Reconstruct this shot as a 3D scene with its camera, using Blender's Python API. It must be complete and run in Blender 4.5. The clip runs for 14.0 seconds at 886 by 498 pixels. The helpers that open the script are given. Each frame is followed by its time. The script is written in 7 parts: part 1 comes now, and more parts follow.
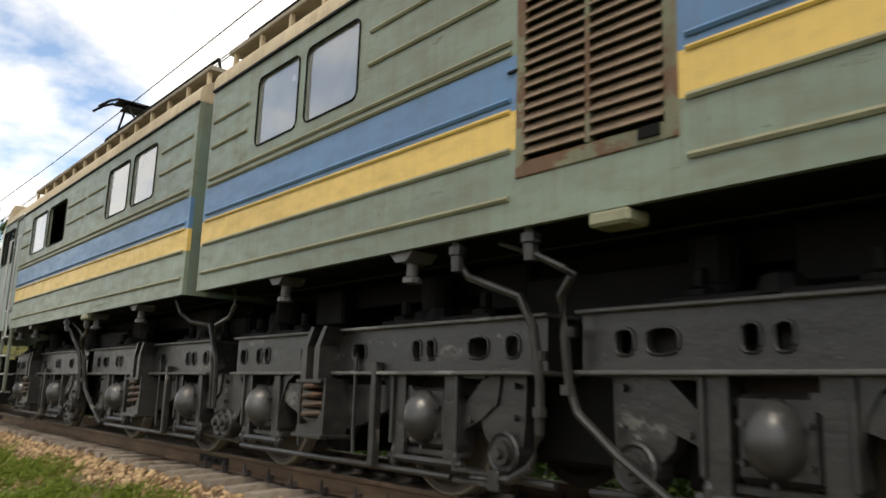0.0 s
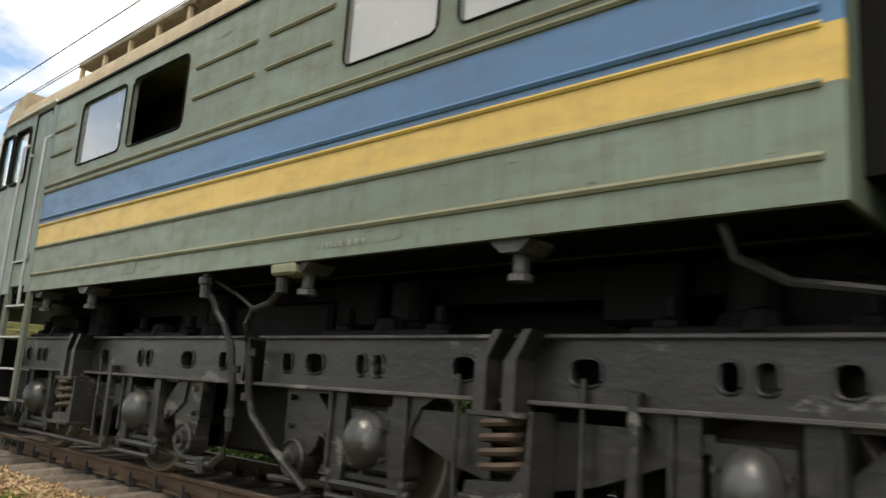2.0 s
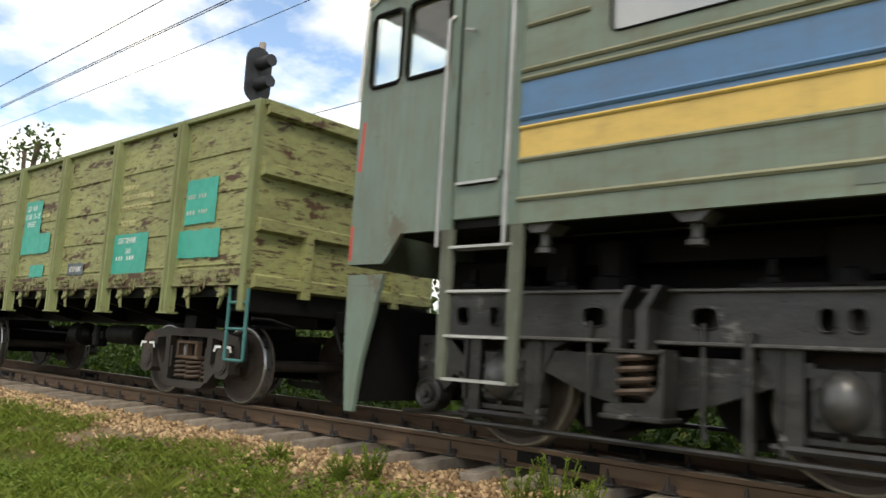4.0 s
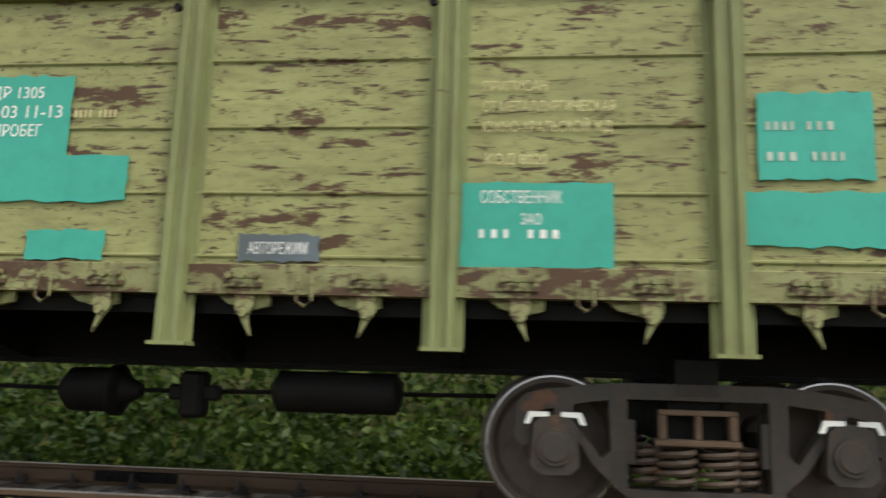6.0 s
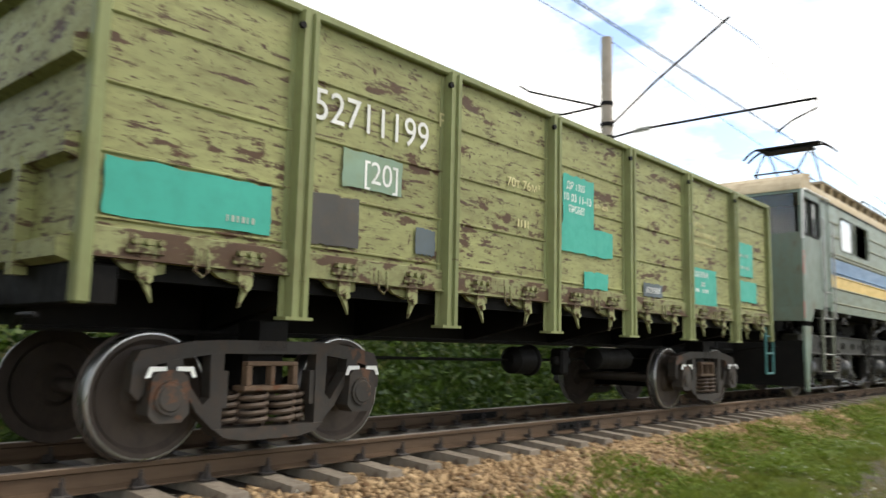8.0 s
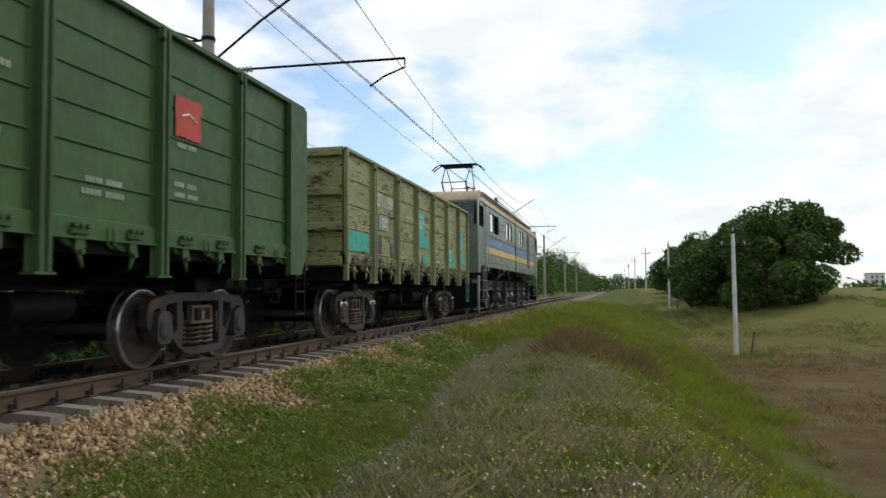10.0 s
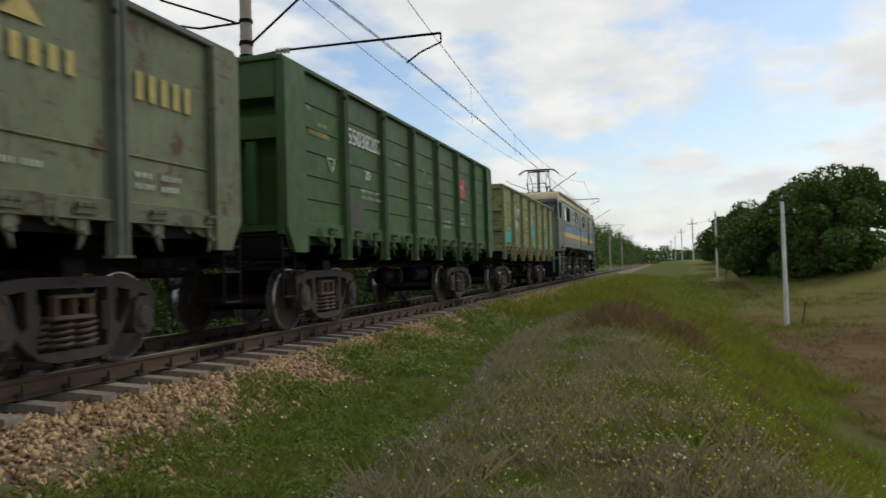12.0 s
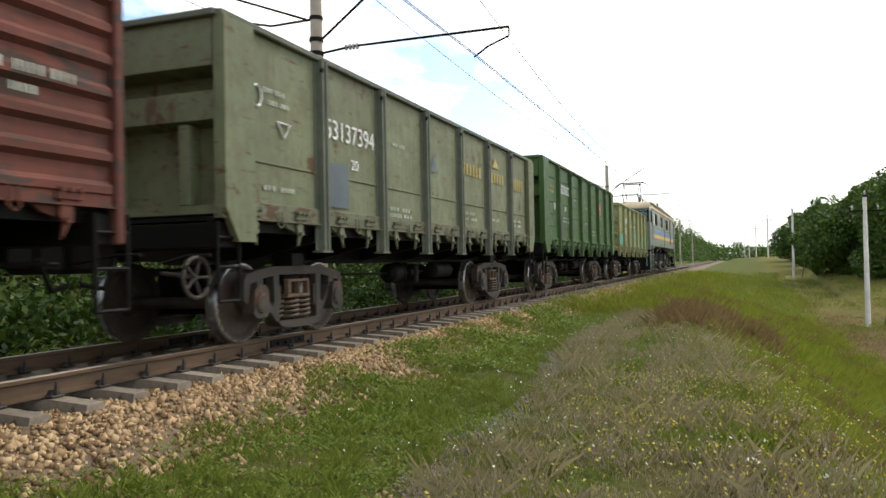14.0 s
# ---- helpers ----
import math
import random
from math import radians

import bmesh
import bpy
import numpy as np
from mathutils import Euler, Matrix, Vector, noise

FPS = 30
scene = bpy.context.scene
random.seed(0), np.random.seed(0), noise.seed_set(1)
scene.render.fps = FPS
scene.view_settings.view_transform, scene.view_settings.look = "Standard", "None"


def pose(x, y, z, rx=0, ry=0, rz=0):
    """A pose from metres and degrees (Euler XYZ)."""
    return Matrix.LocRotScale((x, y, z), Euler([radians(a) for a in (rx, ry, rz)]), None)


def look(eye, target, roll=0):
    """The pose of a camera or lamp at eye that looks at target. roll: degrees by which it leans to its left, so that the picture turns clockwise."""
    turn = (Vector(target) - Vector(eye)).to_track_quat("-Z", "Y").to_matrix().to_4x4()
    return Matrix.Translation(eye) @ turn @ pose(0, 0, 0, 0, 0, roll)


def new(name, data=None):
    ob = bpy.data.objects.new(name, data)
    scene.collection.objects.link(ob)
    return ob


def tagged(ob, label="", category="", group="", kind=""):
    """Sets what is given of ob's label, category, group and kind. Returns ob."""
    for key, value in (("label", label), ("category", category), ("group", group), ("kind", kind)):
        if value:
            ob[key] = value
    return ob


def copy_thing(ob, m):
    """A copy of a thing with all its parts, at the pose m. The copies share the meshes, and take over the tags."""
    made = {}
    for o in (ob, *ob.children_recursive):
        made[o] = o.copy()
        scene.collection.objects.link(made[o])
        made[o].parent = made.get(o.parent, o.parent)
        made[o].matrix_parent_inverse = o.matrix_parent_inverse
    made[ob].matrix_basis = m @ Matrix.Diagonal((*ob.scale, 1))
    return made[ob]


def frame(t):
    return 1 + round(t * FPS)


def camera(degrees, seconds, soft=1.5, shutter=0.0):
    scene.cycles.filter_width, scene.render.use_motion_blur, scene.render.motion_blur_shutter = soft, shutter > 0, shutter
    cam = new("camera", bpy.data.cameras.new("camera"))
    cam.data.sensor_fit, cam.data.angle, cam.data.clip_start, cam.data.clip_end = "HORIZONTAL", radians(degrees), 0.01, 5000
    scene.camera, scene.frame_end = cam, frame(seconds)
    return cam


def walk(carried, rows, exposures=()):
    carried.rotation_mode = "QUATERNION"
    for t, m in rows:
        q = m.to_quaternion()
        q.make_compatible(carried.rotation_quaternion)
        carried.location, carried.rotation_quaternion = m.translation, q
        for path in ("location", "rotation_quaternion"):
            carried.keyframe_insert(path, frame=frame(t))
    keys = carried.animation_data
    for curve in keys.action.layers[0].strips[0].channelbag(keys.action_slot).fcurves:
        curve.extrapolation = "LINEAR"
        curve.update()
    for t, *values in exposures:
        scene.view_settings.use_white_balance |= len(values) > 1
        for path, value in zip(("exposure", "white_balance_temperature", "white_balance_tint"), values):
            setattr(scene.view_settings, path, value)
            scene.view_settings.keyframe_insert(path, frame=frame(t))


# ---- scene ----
# ---------- camera ----------
cam = camera(59.75, 14.0, soft=1.5, shutter=0.3)
walk(cam, [
    (0, pose(-6.853, -4.992, 0.760, 100.82, -1.91, 49.79)),
    (0.5, pose(-6.067, -4.959, 0.794, 104.66, -2.78, 45.15)),
    (1, pose(-5.448, -4.980, 0.852, 102.96, -3.45, 41.04)),
    (1.5, pose(-5.006, -4.986, 0.831, 99.95, -4.48, 41.67)),
    (2, pose(-4.332, -4.878, 0.938, 100.77, -3.82, 42.73)),
    (2.5, pose(-2.853, -5.199, 0.909, 99.06, -4.34, 44.44)),
    (3, pose(-1.794, -5.698, 0.833, 98.58, -4.38, 43.73)),
    (3.5, pose(-0.587, -6.210, 0.773, 97.85, -2.27, 42.68)),
    (4, pose(0.080, -6.512, 0.755, 97.77, -3.35, 41.50)),
    (4.2, pose(0.001, -6.466, 0.765, 97.75, -4.11, 39.42)),
    (6.3, pose(0.001, -6.384, 0.889, 99.47, -1.17, -2.26)),
    (6.5, pose(-0.022, -6.412, 0.893, 98.95, -1.11, -7.88)),
    (7, pose(-0.035, -6.390, 0.892, 98.77, -1.03, -18.93)),
    (7.5, pose(0.039, -6.370, 0.891, 98.09, -1.25, -32.31)),
    (7.7, pose(0.024, -6.356, 0.889, 97.73, -1.37, -39.27)),
    (9.8, pose(-0.023, -6.300, 0.896, 93.44, 0.51, -76.14)),
    (10, pose(-0.020, -6.303, 0.893, 93.12, 0.47, -77.63)),
    (10.5, pose(-0.011, -6.317, 0.889, 92.55, 0.82, -78.89)),
    (11, pose(-0.016, -6.331, 0.879, 91.40, 1.52, -78.77)),
    (11.5, pose(0.002, -6.348, 0.881, 90.93, 1.58, -77.91)),
    (12, pose(0.001, -6.368, 0.878, 91.42, 1.70, -74.34)),
    (12.5, pose(0.016, -6.370, 0.882, 91.25, 0.98, -70.25)),
    (13, pose(0.016, -6.354, 0.888, 91.51, 0.98, -68.73)),
    (13.5, pose(0.021, -6.340, 0.891, 91.35, 1.17, -69.81)),
    (14, pose(0.015, -6.353, 0.885, 91.13, 1.12, -69.48)),
], exposures=[(0, -0.42, 6900, 10), (4.2, -0.25, 6800, 8), (6.3, -0.12, 6700, 8), (7.7, 0.0, 6700, 8), (9.8, -0.6, 6200, 6), (10.5, -1.35, 6200, 6), (11.3, -1.45, 6200, 6), (12.0, -1.1, 6400, 7), (12.6, -0.35, 6600, 8), (14.0, -0.12, 6600, 8)])
# seconds and metres gone by the train; where its vehicles stand at the start
TRAIN = [(0, -0.000), (0.5, 2.607), (1, 5.216), (1.5, 7.829), (2, 10.448), (2.5, 13.077), (3, 15.720), (3.5, 18.386), (4, 21.059), (4.2, 22.127), (6.3, 33.016), (6.5, 34.160), (7, 37.016), (7.5, 39.866), (7.7, 41.005), (9.8, 52.981), (10, 54.111), (10.5, 56.932), (11, 59.749), (11.5, 62.564), (12, 65.383), (12.5, 68.209), (13, 71.042), (13.5, 73.882), (14, 76.723)]
LOCO_X, A_X, B_X, C_X, D_X = -15.46, -34.55, -49.35, -63.70, -78.15
# ---------- light ----------
SUN_EL, SUN_AZ = radians(52), radians(132)
world = bpy.data.worlds.new("sky")
scene.world = world
world.use_nodes = True
wn = world.node_tree
wbg = wn.nodes["Background"]
sky = wn.nodes.new("ShaderNodeTexSky")
sky.sky_type, sky.sun_disc = "NISHITA", False
sky.sun_elevation, sky.sun_rotation = SUN_EL, SUN_AZ
sky.air_density, sky.dust_density, sky.ozone_density = 1.0, 1.5, 1.0
# broken cloud over the blue, drawn out toward the horizon
wtc = wn.nodes.new("ShaderNodeTexCoord")
wsep = wn.nodes.new("ShaderNodeSeparateXYZ")
wn.links.new(wtc.outputs["Generated"], wsep.inputs["Vector"])
wadd = wn.nodes.new("ShaderNodeMath")
wadd.operation = "ADD"
wadd.inputs[1].default_value = 0.22
wn.links.new(wsep.outputs["Z"], wadd.inputs[0])
wdiv = wn.nodes.new("ShaderNodeVectorMath")
wdiv.operation = "DIVIDE"
wcomb = wn.nodes.new("ShaderNodeCombineXYZ")
for k in range(3):
    wn.links.new(wadd.outputs[0], wcomb.inputs[k])
wn.links.new(wtc.outputs["Generated"], wdiv.inputs[0])
wn.links.new(wcomb.outputs["Vector"], wdiv.inputs[1])
wno = wn.nodes.new("ShaderNodeTexNoise")
wno.inputs["Scale"].default_value, wno.inputs["Detail"].default_value, wno.inputs["Roughness"].default_value = 2.1, 9, 0.56
wn.links.new(wdiv.outputs["Vector"], wno.inputs["Vector"])
wr = wn.nodes.new("ShaderNodeValToRGB")
wr.color_ramp.elements[0].position, wr.color_ramp.elements[1].position = 0.40, 0.55
wn.links.new(wno.outputs["Fac"], wr.inputs["Fac"])
wmx = wn.nodes.new("ShaderNodeMix")
wmx.data_type = "RGBA"
# the cloud closes up toward the horizon
whz = wn.nodes.new("ShaderNodeMapRange")
whz.interpolation_type = "SMOOTHSTEP"
for k, v in zip(("From Min", "From Max", "To Min", "To Max"), (0.0, 0.17, 0.75, 0.0)):
    whz.inputs[k].default_value = v
wn.links.new(wsep.outputs["Z"], whz.inputs["Value"])
wmax = wn.nodes.new("ShaderNodeMath")
wmax.operation = "MAXIMUM"
wn.links.new(wr.outputs["Color"], wmax.inputs[0])
wn.links.new(whz.outputs["Result"], wmax.inputs[1])
wn.links.new(wmax.outputs[0], wmx.inputs[0])
# thicker cloud is a little greyer
wno2 = wn.nodes.new("ShaderNodeTexNoise")
wno2.inputs["Scale"].default_value, wno2.inputs["Detail"].default_value = 4.5, 6
wn.links.new(wdiv.outputs["Vector"], wno2.inputs["Vector"])
wr2 = wn.nodes.new("ShaderNodeValToRGB")
wr2.color_ramp.elements[0].position, wr2.color_ramp.elements[1].position = 0.36, 0.62
wr2.color_ramp.elements[0].color, wr2.color_ramp.elements[1].color = (0.84, 0.85, 0.87, 1), (1, 1, 1, 1)
wn.links.new(wno2.outputs["Fac"], wr2.inputs["Fac"])
wcl = wn.nodes.new("ShaderNodeVectorMath")
wcl.operation = "MULTIPLY"
wcl.inputs[1].default_value = (19.5, 19.2, 18.8)
wn.links.new(wr2.outputs["Color"], wcl.inputs[0])
wn.links.new(wcl.outputs["Vector"], wmx.inputs[7])
wsc = wn.nodes.new("ShaderNodeVectorMath")
wsc.operation = "SCALE"
wsc.inputs["Scale"].default_value = 3.1
wn.links.new(sky.outputs["Color"], wsc.inputs[0])
wn.links.new(wsc.outputs["Vector"], wmx.inputs[6])
wn.links.new(wmx.outputs[2], wbg.inputs["Color"])
wbg.inputs["Strength"].default_value = 0.10
sun = new("sun", bpy.data.lights.new("sun", "SUN"))
sun.data.energy, sun.data.angle, sun.data.color = 2.1, radians(9), (1.0, 0.93, 0.82)
sun_dir = Vector((math.sin(SUN_AZ) * math.cos(SUN_EL), math.cos(SUN_AZ) * math.cos(SUN_EL), math.sin(SUN_EL)))
sun.matrix_world = look(sun_dir * 100, (0, 0, 0))


# ---------- materials ----------
def nodes_of(name):
    m = bpy.data.materials.new(name)
    m.use_nodes = True
    nt = m.node_tree
    return m, nt, nt.nodes["Principled BSDF"]


def noise_node(nt, vec, scale, detail=4.0, rough=0.55):
    n = nt.nodes.new("ShaderNodeTexNoise")
    n.inputs["Scale"].default_value, n.inputs["Detail"].default_value, n.inputs["Roughness"].default_value = scale, detail, rough
    nt.links.new(vec, n.inputs["Vector"])
    return n


def ramp(nt, fac, a, b, ca=(0, 0, 0, 1), cb=(1, 1, 1, 1)):
    r = nt.nodes.new("ShaderNodeValToRGB")
    r.color_ramp.elements[0].position, r.color_ramp.elements[1].position = a, b
    r.color_ramp.elements[0].color, r.color_ramp.elements[1].color = ca, cb
    nt.links.new(fac, r.inputs["Fac"])
    return r


def mix(nt, fac, a, b, mode="MIX"):
    m = nt.nodes.new("ShaderNodeMix")
    m.data_type, m.blend_type = "RGBA", mode
    for sock, v in ((m.inputs[0], fac), (m.inputs[6], a), (m.inputs[7], b)):
        if hasattr(v, "links"):
            nt.links.new(v, sock)
        else:
            sock.default_value = v if isinstance(v, float) else (*v, 1)
    return m.outputs[2]


def paint(name, col, dirt=(0.09, 0.07, 0.05), amount=0.35, rough=0.55, metal=0.0, grain=9.0, rust=None, rust_at=0.62,
          stretch=(1, 1, 1), bump=0.15, vary=0.25, random=0.0, flakes=None, flakes_at=0.66, spec=None, level=False, streaks=0.0):
    """A worn surface: base colour with broad and fine variation, dirt, and rust or bare patches with ragged edges."""
    m, nt, p = nodes_of(name)
    tc = nt.nodes.new("ShaderNodeTexCoord")
    mp = nt.nodes.new("ShaderNodeMapping")
    mp.inputs["Scale"].default_value = stretch
    nt.links.new(tc.outputs["Object"], mp.inputs["Vector"])
    v = mp.outputs["Vector"]
    broad, fine = noise_node(nt, v, 0.9, 5), noise_node(nt, v, grain, 6, 0.65)
    dark = tuple(c * (1 - vary) for c in col)
    lite = tuple(min(1, c * (1 + vary)) for c in col)
    c = mix(nt, ramp(nt, broad.outputs["Fac"], 0.3, 0.7).outputs["Color"], dark, lite)
    c = mix(nt, ramp(nt, fine.outputs["Fac"], 0.45, 0.8).outputs["Color"], c, mix(nt, amount, c, dirt))
    if rust:
        spots = noise_node(nt, v, 2.3, 9, 0.68)
        edge = ramp(nt, spots.outputs["Fac"], rust_at, rust_at + 0.035)
        c = mix(nt, edge.outputs["Color"], c, mix(nt, fine.outputs["Fac"], tuple(k * 0.55 for k in rust), rust))
    if flakes:
        strokes = (((0.9, 1, 6.5), flakes_at), ((2.6, 1, 11.0), flakes_at + 0.02), ((3.2, 1, 2.2), flakes_at + 0.06)) if level else (((0.9, 1, 5.5), flakes_at), ((7.0, 1, 0.9), flakes_at + 0.01), ((2.5, 1, 0.35), flakes_at + 0.02))
        for k, (sc, at) in enumerate(strokes):
            m2 = nt.nodes.new("ShaderNodeMapping")
            m2.inputs["Scale"].default_value, m2.inputs["Location"].default_value = sc, (3.1 * k, 0, 1.7 * k)
            nt.links.new(tc.outputs["Object"], m2.inputs["Vector"])
            fl = noise_node(nt, m2.outputs["Vector"], 2.6, 7, 0.7)
            c = mix(nt, ramp(nt, fl.outputs["Fac"], at, at + 0.05).outputs["Color"], c, flakes)
    if streaks:
        m3 = nt.nodes.new("ShaderNodeMapping")
        m3.inputs["Scale"].default_value = (8.0, 1, 0.45)
        nt.links.new(tc.outputs["Object"], m3.inputs["Vector"])
        st = noise_node(nt, m3.outputs["Vector"], 1.6, 6, 0.7)
        veil = nt.nodes.new("ShaderNodeMath")
        veil.operation = "MULTIPLY"
        veil.inputs[1].default_value = streaks
        nt.links.new(ramp(nt, st.outputs["Fac"], 0.46, 0.74).outputs["Color"], veil.inputs[0])
        c = mix(nt, veil.outputs[0], c, dirt)
    if random:
        oi = nt.nodes.new("ShaderNodeObjectInfo")
        hsv = nt.nodes.new("ShaderNodeHueSaturation")
        mr = nt.nodes.new("ShaderNodeMapRange")
        mr.inputs["To Min"].default_value, mr.inputs["To Max"].default_value = 1 - random, 1 + random
        nt.links.new(oi.outputs["Random"], mr.inputs["Value"])
        nt.links.new(mr.outputs["Result"], hsv.inputs["Value"])
        nt.links.new(c, hsv.inputs["Color"])
        c = hsv.outputs["Color"]
    nt.links.new(c, p.inputs["Base Color"])
    rr = ramp(nt, fine.outputs["Fac"], 0.3, 0.8, (rough - 0.12,) * 3 + (1,), (min(1, rough + 0.2),) * 3 + (1,))
    nt.links.new(rr.outputs["Color"], p.inputs["Roughness"])
    p.inputs["Metallic"].default_value = metal
    p.inputs["Specular IOR Level"].default_value = spec if spec is not None else (0.25 if rough >= 0.5 else 0.45)
    b = nt.nodes.new("ShaderNodeBump")
    b.inputs["Strength"].default_value, b.inputs["Distance"].default_value = bump, 0.02
    nt.links.new(fine.outputs["Fac"], b.inputs["Height"])
    nt.links.new(b.outputs["Normal"], p.inputs["Normal"])
    return m


def foliage(name, a, b, rough=0.6, translucent=0.0, third=None, drift=1.0):
    """Leaves and blades: colour varied from piece to piece."""
    m, nt, p = nodes_of(name)
    g = nt.nodes.new("ShaderNodeNewGeometry")
    c = mix(nt, g.outputs["Random Per Island"], a, b)
    tc = nt.nodes.new("ShaderNodeTexCoord")
    n = noise_node(nt, tc.outputs["Object"], 0.45, 3)
    c = mix(nt, ramp(nt, n.outputs["Fac"], 0.4, 0.62, (0, 0, 0, 1), (drift, drift, drift, 1)).outputs["Color"], c, third if third else b)
    nt.links.new(c, p.inputs["Base Color"])
    p.inputs["Roughness"].default_value = rough
    p.inputs["Specular IOR Level"].default_value = 0.25
    if translucent:
        t = nt.nodes.new("ShaderNodeBsdfTranslucent")
        nt.links.new(c, t.inputs["Color"])
        ms = nt.nodes.new("ShaderNodeMixShader")
        ms.inputs[0].default_value = translucent
        nt.links.new(p.outputs["BSDF"], ms.inputs[1])
        nt.links.new(t.outputs["BSDF"], ms.inputs[2])
        nt.links.new(ms.outputs["Shader"], nt.nodes["Material Output"].inputs["Surface"])
    return m


M_green = paint("loco_green_paint", (0.16, 0.205, 0.152), (0.12, 0.095, 0.05), 0.65, 0.42, 0, 7, (0.085, 0.085, 0.055), 0.69, (0.35, 1, 1.0), 0.08, 0.24, 0.0, (0.085, 0.085, 0.06), 0.63, streaks=0.5)
M_blue = paint("loco_blue_paint", (0.085, 0.185, 0.33), (0.10, 0.11, 0.12), 0.45, 0.42, 0, 8, (0.12, 0.16, 0.2), 0.72, (0.35, 1, 1), 0.05, 0.14, streaks=0.3)
M_yellow = paint("loco_yellow_paint", (0.64, 0.44, 0.11), (0.26, 0.19, 0.08), 0.5, 0.45, 0, 8, (0.25, 0.2, 0.11), 0.72, (0.4, 1, 1), 0.05, 0.13, 0.0, (0.30, 0.23, 0.11), 0.67, streaks=0.18)
M_teal = paint("loco_cab_paint", (0.125, 0.174, 0.140), (0.12, 0.105, 0.065), 0.6, 0.42, 0, 5, (0.135, 0.125, 0.08), 0.60, (1, 1, 0.5), 0.05, 0.25, 0.0, (0.10, 0.09, 0.06), 0.64, streaks=0.6)
M_roof = paint("loco_roof_paint", (0.47, 0.39, 0.26), (0.22, 0.16, 0.09), 0.5, 0.7, 0, 5, (0.2, 0.15, 0.1), 0.68, (0.4, 1, 1), 0.1, 0.2, streaks=0.5)
M_deck = paint("weathered_roof_deck", (0.27, 0.24, 0.185), (0.12, 0.09, 0.06), 0.7, 0.8, 0, 6, (0.14, 0.10, 0.07), 0.6, (0.5, 1, 1), 0.15, 0.25)
M_rib = paint("loco_rib_paint", (0.22, 0.22, 0.14), (0.10, 0.08, 0.05), 0.6, 0.5, 0, 14, None, 0.6, (0.3, 1, 1), 0.05, 0.2)
# sooty steel, darkened further so the colour holds the under-train shade
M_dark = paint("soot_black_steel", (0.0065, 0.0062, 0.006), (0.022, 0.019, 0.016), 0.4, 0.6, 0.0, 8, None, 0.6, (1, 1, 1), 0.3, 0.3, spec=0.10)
M_frame = paint("greasy_frame_steel", (0.017, 0.0165, 0.0155), (0.062, 0.056, 0.047), 0.5, 0.36, 0.0, 6, (0.14, 0.135, 0.12), 0.615, (0.9, 1, 1.7), 0.35, 0.5, flakes=(0.12, 0.113, 0.10), flakes_at=0.69, spec=0.5)
M_flange = paint("scuffed_flange_steel", (0.085, 0.082, 0.076), (0.035, 0.032, 0.028), 0.8, 0.42, 0.1, 9, (0.24, 0.235, 0.22), 0.58, (0.5, 1, 1), 0.5, 0.4, spec=0.5)
M_hub = paint("worn_dull_hub", (0.085, 0.085, 0.082), (0.035, 0.032, 0.028), 0.85, 0.36, 0.5, 7, (0.18, 0.18, 0.17), 0.6, (1, 1, 1), 0.35, 0.5)
M_spring = paint("dusty_spring_steel", (0.072, 0.053, 0.040), (0.12, 0.075, 0.045), 0.7, 0.6, 0.0, 14, (0.15, 0.075, 0.04), 0.6, (1, 1, 1), 0.2, 0.35)
M_wheel = paint("brown_wheel_steel", (0.060, 0.046, 0.037), (0.025, 0.022, 0.02), 0.7, 0.6, 0.0, 6, None, 0.6, (1, 1, 1), 0.1, 0.3)
M_tyre = paint("polished_tyre", (0.36, 0.36, 0.355), (0.25, 0.24, 0.22), 0.5, 0.3, 0.9, 12, None, 0.6, (1, 1, 1), 0.03, 0.1)
M_ltyre = paint("pale_loco_tyre", (0.25, 0.23, 0.18), (0.10, 0.09, 0.07), 0.6, 0.5, 0.3, 8, None, 0.6, (1, 1, 1), 0.1, 0.2)
M_vent = paint("louvre_brown", (0.17, 0.125, 0.085), (0.07, 0.05, 0.035), 0.6, 0.6, 0, 9, None, 0.6, (1, 1, 1), 0.1, 0.25)
M_ventframe = paint("rust_stained_frame_paint", (0.165, 0.175, 0.11), (0.13, 0.085, 0.045), 0.9, 0.55, 0, 6, (0.15, 0.085, 0.045), 0.5, (1, 1, 1), 0.15, 0.3, streaks=0.6)
M_red = paint("red_marking", (0.52, 0.07, 0.05), (0.2, 0.05, 0.04), 0.4, 0.5)
M_rail_side = paint("rusty_rail_steel", (0.098, 0.064, 0.039), (0.06, 0.036, 0.024), 0.6, 0.75, 0.1, 12, None, 0.6, (0.2, 1, 1), 0.2, 0.25)
M_rail_top = paint("worn_rail_head", (0.30, 0.24, 0.19), (0.17, 0.12, 0.09), 0.5, 0.35, 0.6, 6, None, 0.6, (0.15, 1, 1), 0.05, 0.2)
M_clip = paint("dark_fastening", (0.045, 0.04, 0.038), (0.08, 0.055, 0.04), 0.5, 0.6, 0.3, 12)
M_sleeper = paint("weathered_concrete", (0.25, 0.215, 0.17), (0.12, 0.085, 0.06), 0.8, 0.85, 0, 14, (0.15, 0.105, 0.075), 0.55, (1, 1, 1), 0.4, 0.25, 0.2)
M_stone = foliage("ballast_stone", (0.52, 0.375, 0.21), (0.10, 0.055, 0.026), 0.9, 0, (0.27, 0.165, 0.08), 0.3)
M_aside = paint("wagon_lime_green", (0.265, 0.275, 0.115), (0.13, 0.105, 0.055), 0.8, 0.6, 0, 6, (0.10, 0.058, 0.032), 0.585, (0.7, 1, 2.2), 0.12, 0.2, 0.0, (0.07, 0.042, 0.026), 0.565, level=True)
